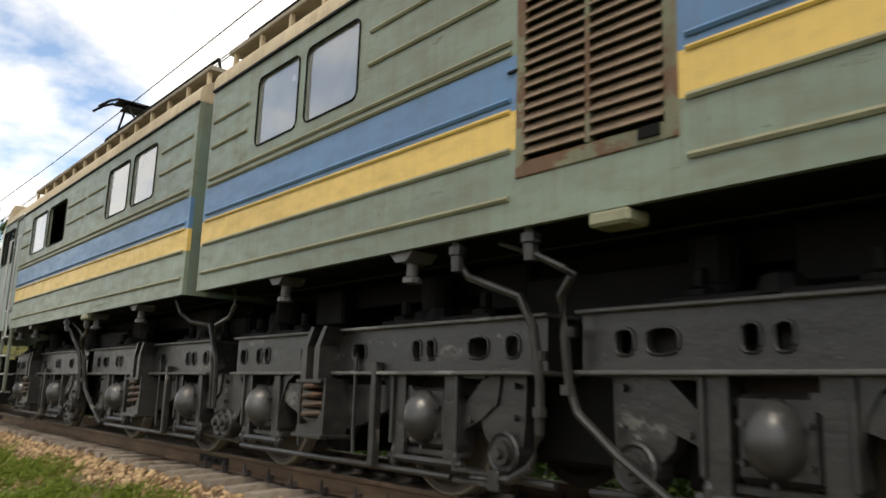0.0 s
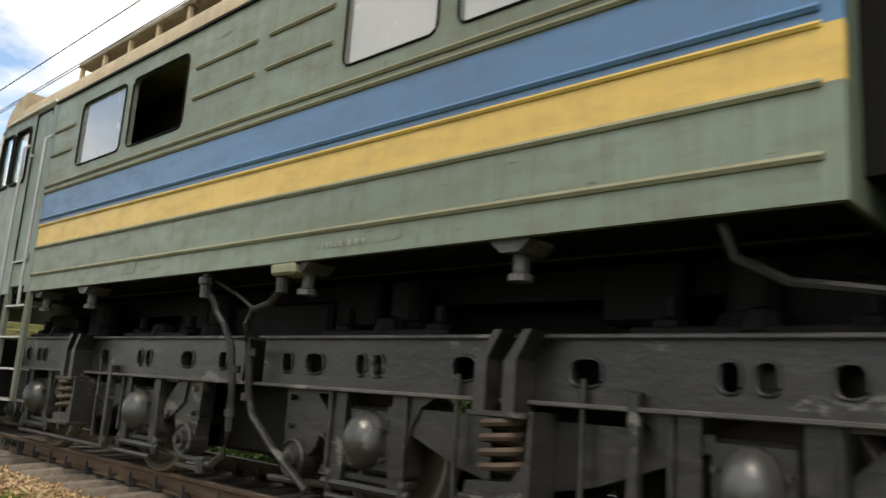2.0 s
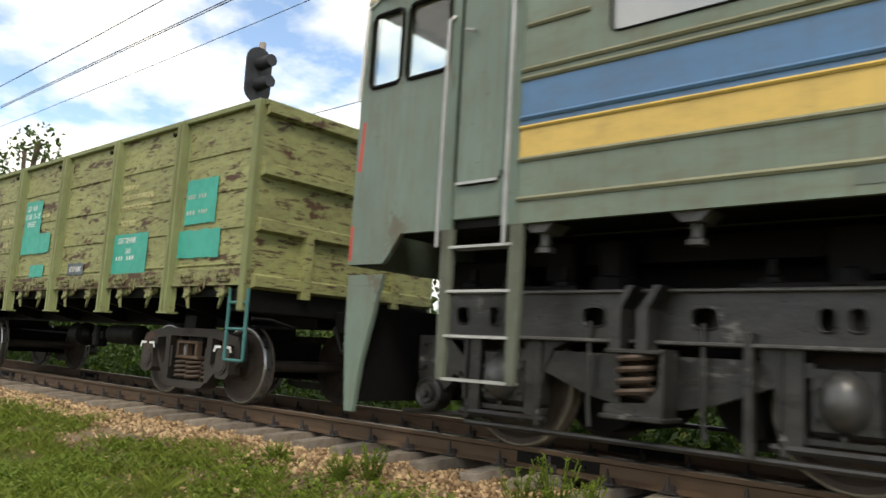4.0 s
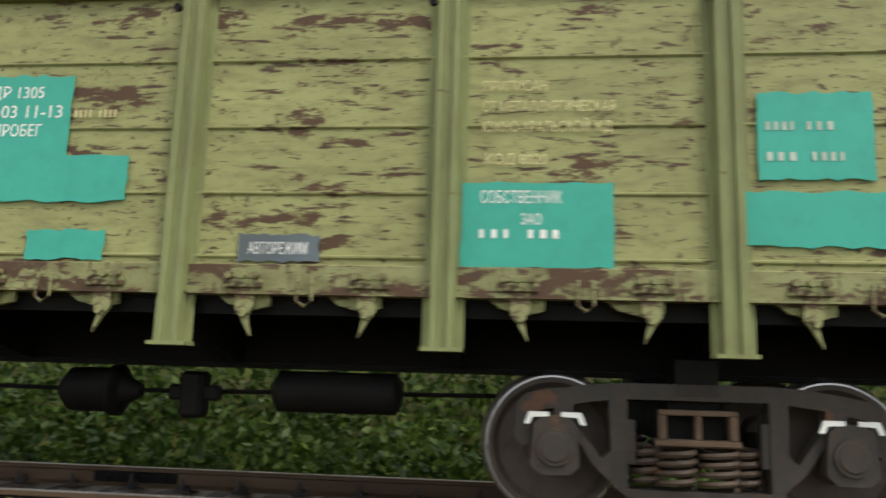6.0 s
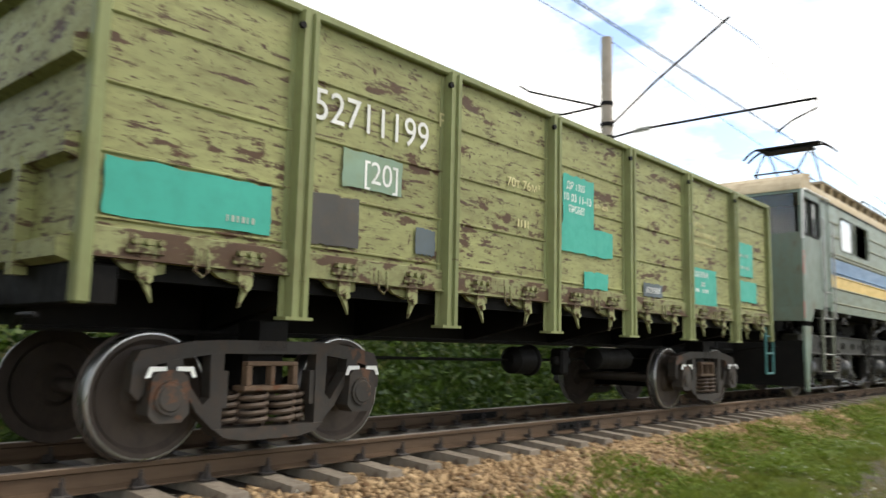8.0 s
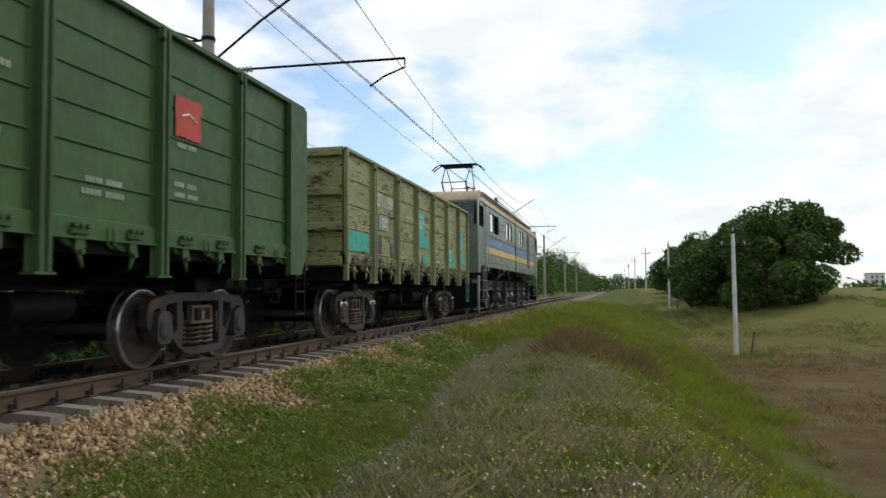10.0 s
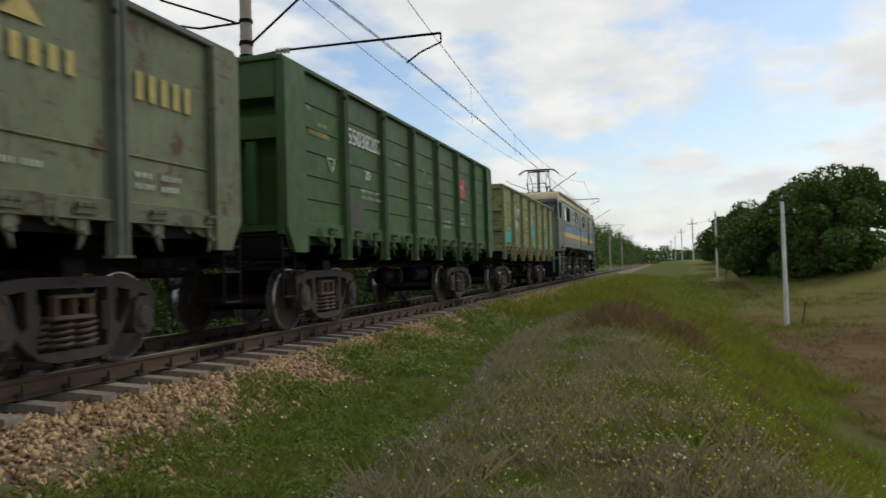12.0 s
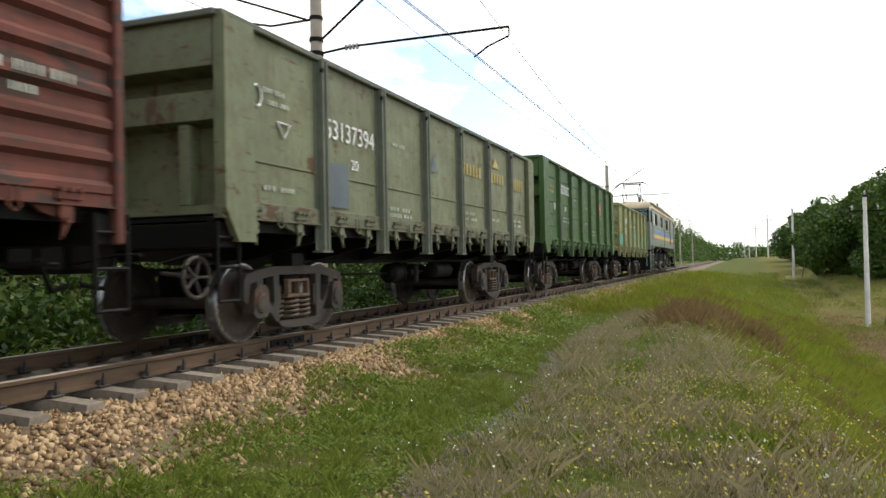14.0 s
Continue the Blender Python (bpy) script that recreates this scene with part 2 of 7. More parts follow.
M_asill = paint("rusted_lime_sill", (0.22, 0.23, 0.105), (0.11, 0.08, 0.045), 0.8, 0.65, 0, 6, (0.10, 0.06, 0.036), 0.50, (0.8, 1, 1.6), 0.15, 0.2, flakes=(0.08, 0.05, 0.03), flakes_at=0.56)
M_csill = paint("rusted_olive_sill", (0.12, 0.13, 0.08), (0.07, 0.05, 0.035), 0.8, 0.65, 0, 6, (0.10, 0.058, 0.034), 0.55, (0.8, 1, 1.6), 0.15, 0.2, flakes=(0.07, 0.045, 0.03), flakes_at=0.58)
M_apost = paint("wagon_post_green", (0.20, 0.225, 0.095), (0.14, 0.13, 0.06), 0.6, 0.55, 0, 6, (0.17, 0.19, 0.11), 0.66, (1.4, 1, 0.7), 0.1, 0.18, 0.0, (0.09, 0.055, 0.035), 0.66, streaks=0.5)
M_bside = paint("wagon_grass_green", (0.045, 0.098, 0.026), (0.042, 0.058, 0.022), 0.5, 0.55, 0, 6, (0.12, 0.06, 0.03), 0.725, (1, 1, 0.7), 0.08, 0.16, 0.0, (0.07, 0.05, 0.03), 0.65, streaks=0.55)
M_bpost = paint("wagon_post_dark_green", (0.042, 0.082, 0.026), (0.045, 0.05, 0.025), 0.5, 0.55, 0, 6)
M_cside = paint("wagon_grey_olive", (0.145, 0.165, 0.092), (0.10, 0.085, 0.05), 0.7, 0.6, 0, 5, (0.12, 0.068, 0.036), 0.60, (1, 1, 1), 0.08, 0.2, 0.0, (0.10, 0.06, 0.038), 0.60, streaks=0.5)
M_cpost = paint("wagon_post_grey", (0.105, 0.115, 0.085), (0.07, 0.065, 0.05), 0.5, 0.6, 0, 6, streaks=0.4)
M_dside = paint("wagon_red_brown", (0.12, 0.036, 0.024), (0.05, 0.03, 0.024), 0.85, 0.7, 0, 4, (0.075, 0.045, 0.035), 0.55, (0.4, 1, 1.3), 0.1, 0.3, flakes=(0.06, 0.04, 0.034), flakes_at=0.62, streaks=0.6)
M_patch = paint("teal_patch_paint", (0.045, 0.34, 0.26), (0.04, 0.22, 0.17), 0.4, 0.5, 0, 7, None, 0.6, (1, 1, 1), 0.03, 0.08)
M_patch_grey = paint("grey_patch_paint", (0.075, 0.072, 0.065), (0.12, 0.09, 0.06), 0.4, 0.6, 0, 7)
M_patch_pale = paint("faded_teal_patch", (0.20, 0.29, 0.21), (0.22, 0.24, 0.12), 0.5, 0.6, 0, 7)
M_patch_blue = paint("slate_patch_paint", (0.10, 0.125, 0.14), (0.12, 0.13, 0.1), 0.4, 0.6, 0, 7)
M_patch_red = paint("red_patch_paint", (0.42, 0.06, 0.04), (0.3, 0.08, 0.05), 0.4, 0.6, 0, 7)
M_white = paint("stencil_white", (0.72, 0.73, 0.70), (0.5, 0.5, 0.42), 0.4, 0.6, 0, 10)
M_chalk = paint("faint_chalk", (0.30, 0.33, 0.29), (0.18, 0.21, 0.16), 0.8, 0.8, 0, 30)
M_faded = paint("faded_stencil_white", (0.42, 0.45, 0.39), (0.25, 0.28, 0.22), 0.8, 0.7, 0, 22)
M_cream = paint("stencil_faded_yellow", (0.55, 0.50, 0.26), (0.4, 0.38, 0.18), 0.5, 0.6, 0, 10)
M_ochre = paint("stencil_yellow", (0.42, 0.34, 0.11), (0.22, 0.2, 0.09), 0.8, 0.6, 0, 14)
M_pole = paint("whitish_concrete_pole", (0.60, 0.59, 0.55), (0.45, 0.43, 0.38), 0.5, 0.85, 0, 6)
M_mast = paint("concrete_mast", (0.34, 0.30, 0.25), (0.25, 0.21, 0.17), 0.5, 0.85, 0, 6)
M_insul = paint("glazed_insulator", (0.30, 0.32, 0.28), (0.2, 0.2, 0.18), 0.3, 0.25)
M_grass = foliage("grass_blades", (0.10, 0.15, 0.016), (0.20, 0.24, 0.036), 0.6, 0.35, (0.18, 0.19, 0.036), 0.6)
M_fresh = foliage("fresh_weed_leaves", (0.085, 0.14, 0.012), (0.185, 0.235, 0.03), 0.55, 0.35, (0.135, 0.19, 0.022), 0.6)
M_dry = foliage("dry_grass_stalks", (0.36, 0.31, 0.15), (0.20, 0.18, 0.085), 0.8, 0.35, (0.28, 0.23, 0.145), 0.6)
M_slope = foliage("yellow_green_bank_grass", (0.135, 0.19, 0.012), (0.265, 0.295, 0.03), 0.6, 0.35, (0.20, 0.20, 0.03), 0.6)
M_heath = foliage("brown_seeding_stalks", (0.22, 0.135, 0.062), (0.14, 0.10, 0.042), 0.8, 0.25, (0.20, 0.15, 0.058), 0.6)
M_seed = foliage("pale_seed_heads", (0.42, 0.36, 0.25), (0.25, 0.19, 0.165), 0.85, 0.25, (0.33, 0.265, 0.21), 0.6)
M_pebble = foliage("grey_path_pebbles", (0.30, 0.27, 0.23), (0.16, 0.14, 0.115), 0.9, 0)
M_leaf = foliage("shrub_leaves", (0.014, 0.036, 0.006), (0.095, 0.155, 0.022), 0.5, 0.25, (0.022, 0.048, 0.008), 0.6)
M_tree = foliage("tree_leaves", (0.026, 0.065, 0.011), (0.105, 0.165, 0.026), 0.55, 0.25, (0.05, 0.095, 0.016), 0.6)
M_bark = paint("tree_bark", (0.10, 0.075, 0.05), (0.05, 0.04, 0.03), 0.6, 0.9, 0, 10)
M_flower = foliage("white_umbels", (0.75, 0.75, 0.68), (0.6, 0.62, 0.5), 0.7, 0.2)
M_yflower = foliage("yellow_florets", (0.62, 0.50, 0.05), (0.5, 0.42, 0.08), 0.7, 0.2)
M_far = paint("far_building_render", (0.62, 0.60, 0.56), (0.4, 0.4, 0.38), 0.3, 0.9)
M_farroof = paint("far_roof", (0.25, 0.23, 0.22), (0.2, 0.2, 0.2), 0.3, 0.9)
M_blackpaint = paint("signal_black_paint", (0.03, 0.032, 0.035), (0.08, 0.08, 0.08), 0.4, 0.5)
M_grey = paint("galvanised_steel", (0.42, 0.42, 0.40), (0.25, 0.24, 0.22), 0.5, 0.4, 0.6, 10)
M_inside = paint("dark_cab_interior", (0.05, 0.052, 0.05), (0.03, 0.03, 0.03), 0.5, 0.8)


def glass_material():
    m, nt, p = nodes_of("dusty_window_glass")
    tc = nt.nodes.new("ShaderNodeTexCoord")
    n = noise_node(nt, tc.outputs["Object"], 3.0, 5)
    r = ramp(nt, n.outputs["Fac"], 0.3, 0.75, (0.10, 0.10, 0.10, 1), (0.32, 0.32, 0.32, 1))
    c = mix(nt, n.outputs["Fac"], (0.17, 0.185, 0.18), (0.27, 0.28, 0.27))
    nt.links.new(c, p.inputs["Base Color"])
    nt.links.new(r.outputs["Color"], p.inputs["Roughness"])
    p.inputs["Metallic"].default_value = 0.0
    p.inputs["Coat Weight"].default_value, p.inputs["Coat Roughness"].default_value = 1.0, 0.06
    p.inputs["Coat IOR"].default_value = 2.2
    return m


def clear_glass():
    m, nt, p = nodes_of("clear_cab_glass")
    p.inputs["Base Color"].default_value = (0.9, 0.95, 0.93, 1)
    p.inputs["Roughness"].default_value = 0.03
    p.inputs["Transmission Weight"].default_value = 1.0
    p.inputs["IOR"].default_value = 1.45
    return m


M_glass, M_clear = glass_material(), clear_glass()


def earth_material():
    """Ground under the plants: green verge, a brown dry field below the bank, olive meadow farther along."""
    m, nt, p = nodes_of("meadow_ground")
    g = nt.nodes.new("ShaderNodeNewGeometry")
    v = g.outputs["Position"]
    a, b, f = noise_node(nt, v, 0.16, 5), noise_node(nt, v, 1.1, 6, 0.65), noise_node(nt, v, 14, 5, 0.7)
    sep = nt.nodes.new("ShaderNodeSeparateXYZ")
    nt.links.new(v, sep.inputs["Vector"])

    def step(sock, e0, e1, sway):
        w = nt.nodes.new("ShaderNodeMath")
        w.operation = "MULTIPLY_ADD"
        nt.links.new(a.outputs["Fac"], w.inputs[0])
        w.inputs[1].default_value = sway
        nt.links.new(sock, w.inputs[2])
        r = nt.nodes.new("ShaderNodeMapRange")
        r.interpolation_type = "SMOOTHSTEP"
        r.inputs["From Min"].default_value, r.inputs["From Max"].default_value = e0 + sway / 2, e1 + sway / 2
        nt.links.new(w.outputs[0], r.inputs["Value"])
        return r.outputs["Result"]
    verge = mix(nt, ramp(nt, b.outputs["Fac"], 0.42, 0.62).outputs["Color"], (0.10, 0.135, 0.022), (0.135, 0.125, 0.042))
    olive = mix(nt, ramp(nt, b.outputs["Fac"], 0.4, 0.66).outputs["Color"], (0.16, 0.17, 0.036), (0.20, 0.16, 0.055))
    dry = mix(nt, ramp(nt, b.outputs["Fac"], 0.35, 0.68).outputs["Color"], (0.11, 0.068, 0.028), (0.185, 0.125, 0.05))
    dry = mix(nt, ramp(nt, a.outputs["Fac"], 0.5, 0.68).outputs["Color"], dry, (0.21, 0.155, 0.07))
    field = mix(nt, step(sep.outputs["X"], 34.0, 62.0, 40.0), dry, olive)
    c = mix(nt, step(sep.outputs["Y"], -11.2, -9.4, 3.0), field, verge)
    c = mix(nt, ramp(nt, f.outputs["Fac"], 0.35, 0.7).outputs["Color"], mix(nt, 0.45, c, (0.03, 0.032, 0.012)), c)
    nt.links.new(c, p.inputs["Base Color"])
    p.inputs["Roughness"].default_value = 0.95
    p.inputs["Specular IOR Level"].default_value = 0.1
    bp = nt.nodes.new("ShaderNodeBump")
    bp.inputs["Strength"].default_value, bp.inputs["Distance"].default_value = 0.9, 0.1
    nt.links.new(f.outputs["Fac"], bp.inputs["Height"])
    nt.links.new(bp.outputs["Normal"], p.inputs["Normal"])
    return m


M_earth = earth_material()
M_gravel = paint("ballast_bed", (0.17, 0.125, 0.08), (0.13, 0.09, 0.06), 0.8, 0.95, 0, 18, (0.26, 0.20, 0.13), 0.58, (3, 3, 3), 0.9, 0.25)
# oily stone; the shade under the train is mixed into this colour
M_oily_shaded = paint("oily_ballast", (0.04, 0.032, 0.025), (0.035, 0.03, 0.025), 0.7, 0.9, 0, 18, (0.07, 0.055, 0.04), 0.6, (3, 3, 3), 0.9, 0.3)


# ---------- building kit ----------
class Shape:
    """Collects faces for one mesh."""

    def __init__(self):
        self.v, self.f, self.cut = [], [], []

    def add(self, verts, faces):
        n = len(self.v)
        self.cut.append((n, len(self.f)))
        self.v += [tuple(p) for p in verts]
        self.f += [tuple(i + n for i in f) for f in faces]
        return self

    def box(self, x0, x1, y0, y1, z0, z1, c=0.0):
        """A box, with its edges cut by c."""
        if c <= 0:
            v = [(x, y, z) for x in (x0, x1) for y in (y0, y1) for z in (z0, z1)]
            return self.add(v, [(0, 1, 3, 2), (4, 6, 7, 5), (0, 4, 5, 1), (2, 3, 7, 6), (0, 2, 6, 4), (1, 5, 7, 3)])
        b = bmesh.new()
        bmesh.ops.create_cube(b, size=1)
        for q in b.verts:
            q.co = ((x0 + x1) / 2 + q.co.x * (x1 - x0), (y0 + y1) / 2 + q.co.y * (y1 - y0), (z0 + z1) / 2 + q.co.z * (z1 - z0))
        bmesh.ops.bevel(b, geom=b.edges[:], offset=c, segments=1, affect="EDGES")
        b.verts.index_update()
        self.add([q.co for q in b.verts], [[q.index for q in f.verts] for f in b.faces])
        b.free()
        return self

    def prism(self, pts, a, b, axis="y"):
        """Extrudes the outline pts (two coordinates) from a to b along axis. Outline order: x,z for y; y,z for x; x,y for z."""
        put = {"y": lambda p, t: (p[0], t, p[1]), "x": lambda p, t: (t, p[0], p[1]), "z": lambda p, t: (p[0], p[1], t)}[axis]
        n = len(pts)
        v = [put(p, a) for p in pts] + [put(p, b) for p in pts]
        f = [tuple(range(n)), tuple(range(2 * n - 1, n - 1, -1))] + [(i, n + i, n + (i + 1) % n, (i + 1) % n) for i in range(n)]
        return self.add(v, f)

    def lathe(self, prof, origin=(0, 0, 0), axis="y", n=24):
        """Turns a profile of (along, radius) round an axis."""
        ox, oy, oz = origin
        v, f = [], []
        for a, r in prof:
            for k in range(n):
                c, s = r * math.cos(2 * math.pi * k / n), r * math.sin(2 * math.pi * k / n)
                v.append({"y": (ox + c, oy + a, oz + s), "x": (ox + a, oy + c, oz + s), "z": (ox + c, oy + s, oz + a)}[axis])
        for i in range(len(prof) - 1):
            for k in range(n):
                j = (k + 1) % n
                f.append((i * n + k, i * n + j, (i + 1) * n + j, (i + 1) * n + k))
        f.append(tuple(range(n)))
        f.append(tuple(reversed(range((len(prof) - 1) * n, len(prof) * n))))
        return self.add(v, f)

    def tube(self, pts, r, n=8):
        """A pipe through points."""
        pts = [Vector(p) for p in pts]
        v, f = [], []
        for i, p in enumerate(pts):
            d = (pts[min(i + 1, len(pts) - 1)] - pts[max(i - 1, 0)]).normalized()
            u = d.cross(Vector((0, 0, 1)) if abs(d.z) < 0.9 else Vector((1, 0, 0))).normalized()
            w = d.cross(u)
            v += [p + r * (math.cos(2 * math.pi * k / n) * u + math.sin(2 * math.pi * k / n) * w) for k in range(n)]
        for i in range(len(pts) - 1):
            f += [(i * n + k, i * n + (k + 1) % n, (i + 1) * n + (k + 1) % n, (i + 1) * n + k) for k in range(n)]
        f += [tuple(range(n)), tuple(reversed(range((len(pts) - 1) * n, len(pts) * n)))]
        return self.add(v, f)

    def coil(self, x, y, z0, z1, R, r, turns):
        n = int(turns * 14)
        return self.tube([(x + R * math.cos(2 * math.pi * turns * i / n), y + R * math.sin(2 * math.pi * turns * i / n), z0 + (z1 - z0) * i / n)
                          for i in range(n + 1)], r, 6)

    def plate_with_holes(self, x0, x1, z0, z1, y0, y1, holes):
        """An upright plate in the xz plane pierced by rounded holes (cx, cz, half width, half height)."""
        xs = sorted({x0, x1, *[h[0] - h[2] - 0.03 for h in holes], *[h[0] + h[2] + 0.03 for h in holes]})
        for a, b in zip(xs, xs[1:]):
            h = next((h for h in holes if h[0] - h[2] - 0.04 < (a + b) / 2 < h[0] + h[2] + 0.04), None)
            if h is None:
                self.box(a, b, y0, y1, z0, z1)
                continue
            cx, cz, w, e = h
            ring = []
            for k in range(16):
                t = 2 * math.pi * k / 16
                ring.append((cx + w * math.copysign(abs(math.cos(t)) ** 0.7, math.cos(t)), cz + e * math.copysign(abs(math.sin(t)) ** 0.7, math.sin(t))))
            outer = []
            for k in range(16):
                t = 2 * math.pi * k / 16
                dx, dz = math.cos(t), math.sin(t)
                m = max(abs(dx), abs(dz))
                ux, uz = dx / m, dz / m
                outer.append((b if ux > 0.999 else a if ux < -0.999 else cx + ux * (b - a) / 2, z1 if uz > 0.999 else z0 if uz < -0.999 else cz + uz * ((z1 - cz) if uz > 0 else (cz - z0))))
            v = [(p[0], y, p[1]) for y in (y0, y1) for p in outer] + [(p[0], y, p[1]) for y in (y0, y1) for p in ring]
            f = []
            for k in range(16):
                j = (k + 1) % 16
                f += [(k, j, 32 + j, 32 + k), (16 + j, 16 + k, 48 + k, 48 + j), (32 + k, 32 + j, 48 + j, 48 + k), (k, 16 + k, 16 + j, j)]
            self.add(v, f)
        return self

    def mesh(self, name, material=None, smooth=False):
        me = bpy.data.meshes.new(name)
        me.from_pydata(self.v, [], self.f)
        me.validate()
        b = bmesh.new()
        b.from_mesh(me)
        bmesh.ops.recalc_face_normals(b, faces=b.faces[:])
        b.to_mesh(me)
        b.free()
        if material:
            me.materials.append(material)
        if smooth:
            me.polygons.foreach_set("use_smooth", [True] * len(me.polygons))
            me.set_sharp_from_angle(angle=radians(35))
        return me


def part(name, shape, material, parent=None, label="", smooth=False):
    """Links a shape as one mesh object under a thing or a part."""
    ob = new(name, shape if isinstance(shape, bpy.types.Mesh) else shape.mesh(name, material, smooth))
    ob.parent = parent
    return tagged(ob, label)


def parts(name, shape, material, parent=None, label="", smooth=False):
    """Links each piece of a shape as a mesh object of its own."""
    ends = shape.cut[1:] + [(len(shape.v), len(shape.f))]
    for (v0, f0), (v1, f1) in zip(shape.cut, ends):
        s = Shape()
        s.v, s.f = shape.v[v0:v1], [tuple(i - v0 for i in f) for f in shape.f[f0:f1]]
        part(name, s, material, parent, label, smooth)


def thing(name, label, category, group="", kind="", at=None):
    ob = new(name)
    ob.empty_display_size = 0.3
    if at is not None:
        ob.matrix_basis = at
    return tagged(ob, label, category, group, kind)


def quads(name, verts, n, material, kind="", label="", category=""):
    """A mesh of many loose polygons with n corners each, from an array of corners."""
    me = bpy.data.meshes.new(name)
    k = len(verts)
    me.vertices.add(k)
    me.vertices.foreach_set("co", np.asarray(verts, dtype=np.float32).ravel())
    me.loops.add(k)
    me.loops.foreach_set("vertex_index", np.arange(k, dtype=np.int32))
    me.polygons.add(k // n)
    me.polygons.foreach_set("loop_start", np.arange(0, k, n, dtype=np.int32))
    me.update(calc_edges=True)
    me.materials.append(material)
    return tagged(new(name, me), label, category, "", kind)


def lettering(name, text, size, x, z, y, material, parent, width=None, label=""):
    """Painted words on an upright side that faces -y: x is their left end, z their foot."""
    cu = bpy.data.curves.new(name, "FONT")
    cu.body, cu.size, cu.extrude = text, size, 0.0008
    tmp = new(name, cu)
    bpy.context.view_layer.update()
    me = bpy.data.meshes.new_from_object(tmp.evaluated_get(bpy.context.evaluated_depsgraph_get()))
    bpy.data.objects.remove(tmp)
    me.materials.clear()
    me.materials.append(material)
    co = np.zeros(len(me.vertices) * 3, dtype=np.float32)
    me.vertices.foreach_get("co", co)
    co = co.reshape(-1, 3)
    k = 1.0 if width is None or not len(co) else width / max(1e-6, co[:, 0].max() - co[:, 0].min())
    out = np.stack([x + co[:, 0] * k, y - 0.001 - co[:, 2], z + co[:, 1]], axis=1)
    me.vertices.foreach_set("co", out.ravel().astype(np.float32))
    me.update()
    ob = new(name, me)
    ob.parent = parent
    return tagged(ob, label)


def bars(name, x, z, y, w, h, material, parent, words=3, seed=1, label=""):
    """Unreadable writing: short bars of the writing's size."""
    rnd, s, at = random.Random(seed), Shape(), x
    for k in range(words):
        n = max(1, int(rnd.uniform(3, 7)))
        cell = w / words / (n + 1)
        for i in range(n):
            s.box(at + i * cell, at + (i + rnd.uniform(0.3, 0.55)) * cell, y - 0.003, y - 0.001, z, z + h * 0.8)
        at += w / words
    return tagged(part(name, s, material, parent, label), "", "", "", "stuff")


# ---------- ground, track, line side ----------
def ground_z(x, y):
    """Height of the land: ballast bed, shoulder, level strip with a path, then the bank down to the meadow."""
    if y > 0:
        d = y
        z = -0.30 if d < 1.9 else -0.30 - 0.35 * min(1, (d - 1.9) / 0.9)
        z += (0.22 + 0.3 * min(1, max(0, (110 - x) / 40))) * min(4.5, max(0, d - 4.5))
        far = max(0.0, x - 60)
        return z + 0.012 * far * min(1, max(0, d - 6) / 10)
    d = -y
    z = -0.45 if d < 1.4 else -0.45 - 0.15 * min(1, (d - 1.4) / 0.9)
    foot = -2.75 + 0.031 * max(0, x - 45) + 0.0006 * max(0, x - 45) ** 1.6
    foot = min(foot, 1.4)
    if x < 0:
        foot = -1.3
    elif x < 9:
        foot = -1.3 + (foot + 1.3) * x / 9
    lip = max(2.9, 7.6 - 0.145 * max(0, x))
    k = min(1, max(0, (d - lip) / max(3.2, 10.6 - lip)))
    k = k * k * (3 - 2 * k)
    z = z * (1 - k) + foot * k
    if d > 14:
        z += 2.1 * math.exp(-((x - 78) / 22) ** 2 - ((d - 24) / 9) ** 2)
        z -= 0.02 * max(0, d - 30) * (1 if x < 120 else 0.3)
    z += 0.05 * noise.noise(Vector((x * 0.7, y * 0.7, 0))) * min(1, max(0, (d - 2.5)))
    z += 0.18 * noise.noise(Vector((x * 0.13, y * 0.13, 3))) * min(1, max(0, (d - 7) / 4))
    return z


def graded(stops):
    out = [stops[0][0]]
    for (a, s), (b, _) in zip(stops, stops[1:]):
        n = max(1, round((b - a) / s))
        out += [a + (b - a) * i / n for i in range(1, n + 1)]
    return out


def build_ground():
    xs = graded([(-1500, 300), (-300, 40), (-80, 4), (-24, 0.6), (40, 1.5), (110, 6), (260, 40), (600, 150), (1900, 1)])
    ys = graded([(-1200, 250), (-200, 30), (-60, 3), (-24, 0.6), (-10, 0.25), (-1.5, 0.5), (4, 0.8), (14, 6), (60, 40), (300, 200), (1200, 1)])
    v = [(x, y, ground_z(max(-60, min(x, 140)), max(-60, min(y, 30)))) for x in xs for y in ys]
    n = len(ys)
    f = [(i * n + j, (i + 1) * n + j, (i + 1) * n + j + 1, i * n + j + 1) for i in range(len(xs) - 1) for j in range(n - 1)]
    s = Shape()
    s.v, s.f = v, f
    me = s.mesh("ground", M_earth, True)
    tagged(new("ground", me), "meadow ground with green and dry grass, falling away in a bank", "ground", "", "structure")


build_ground()


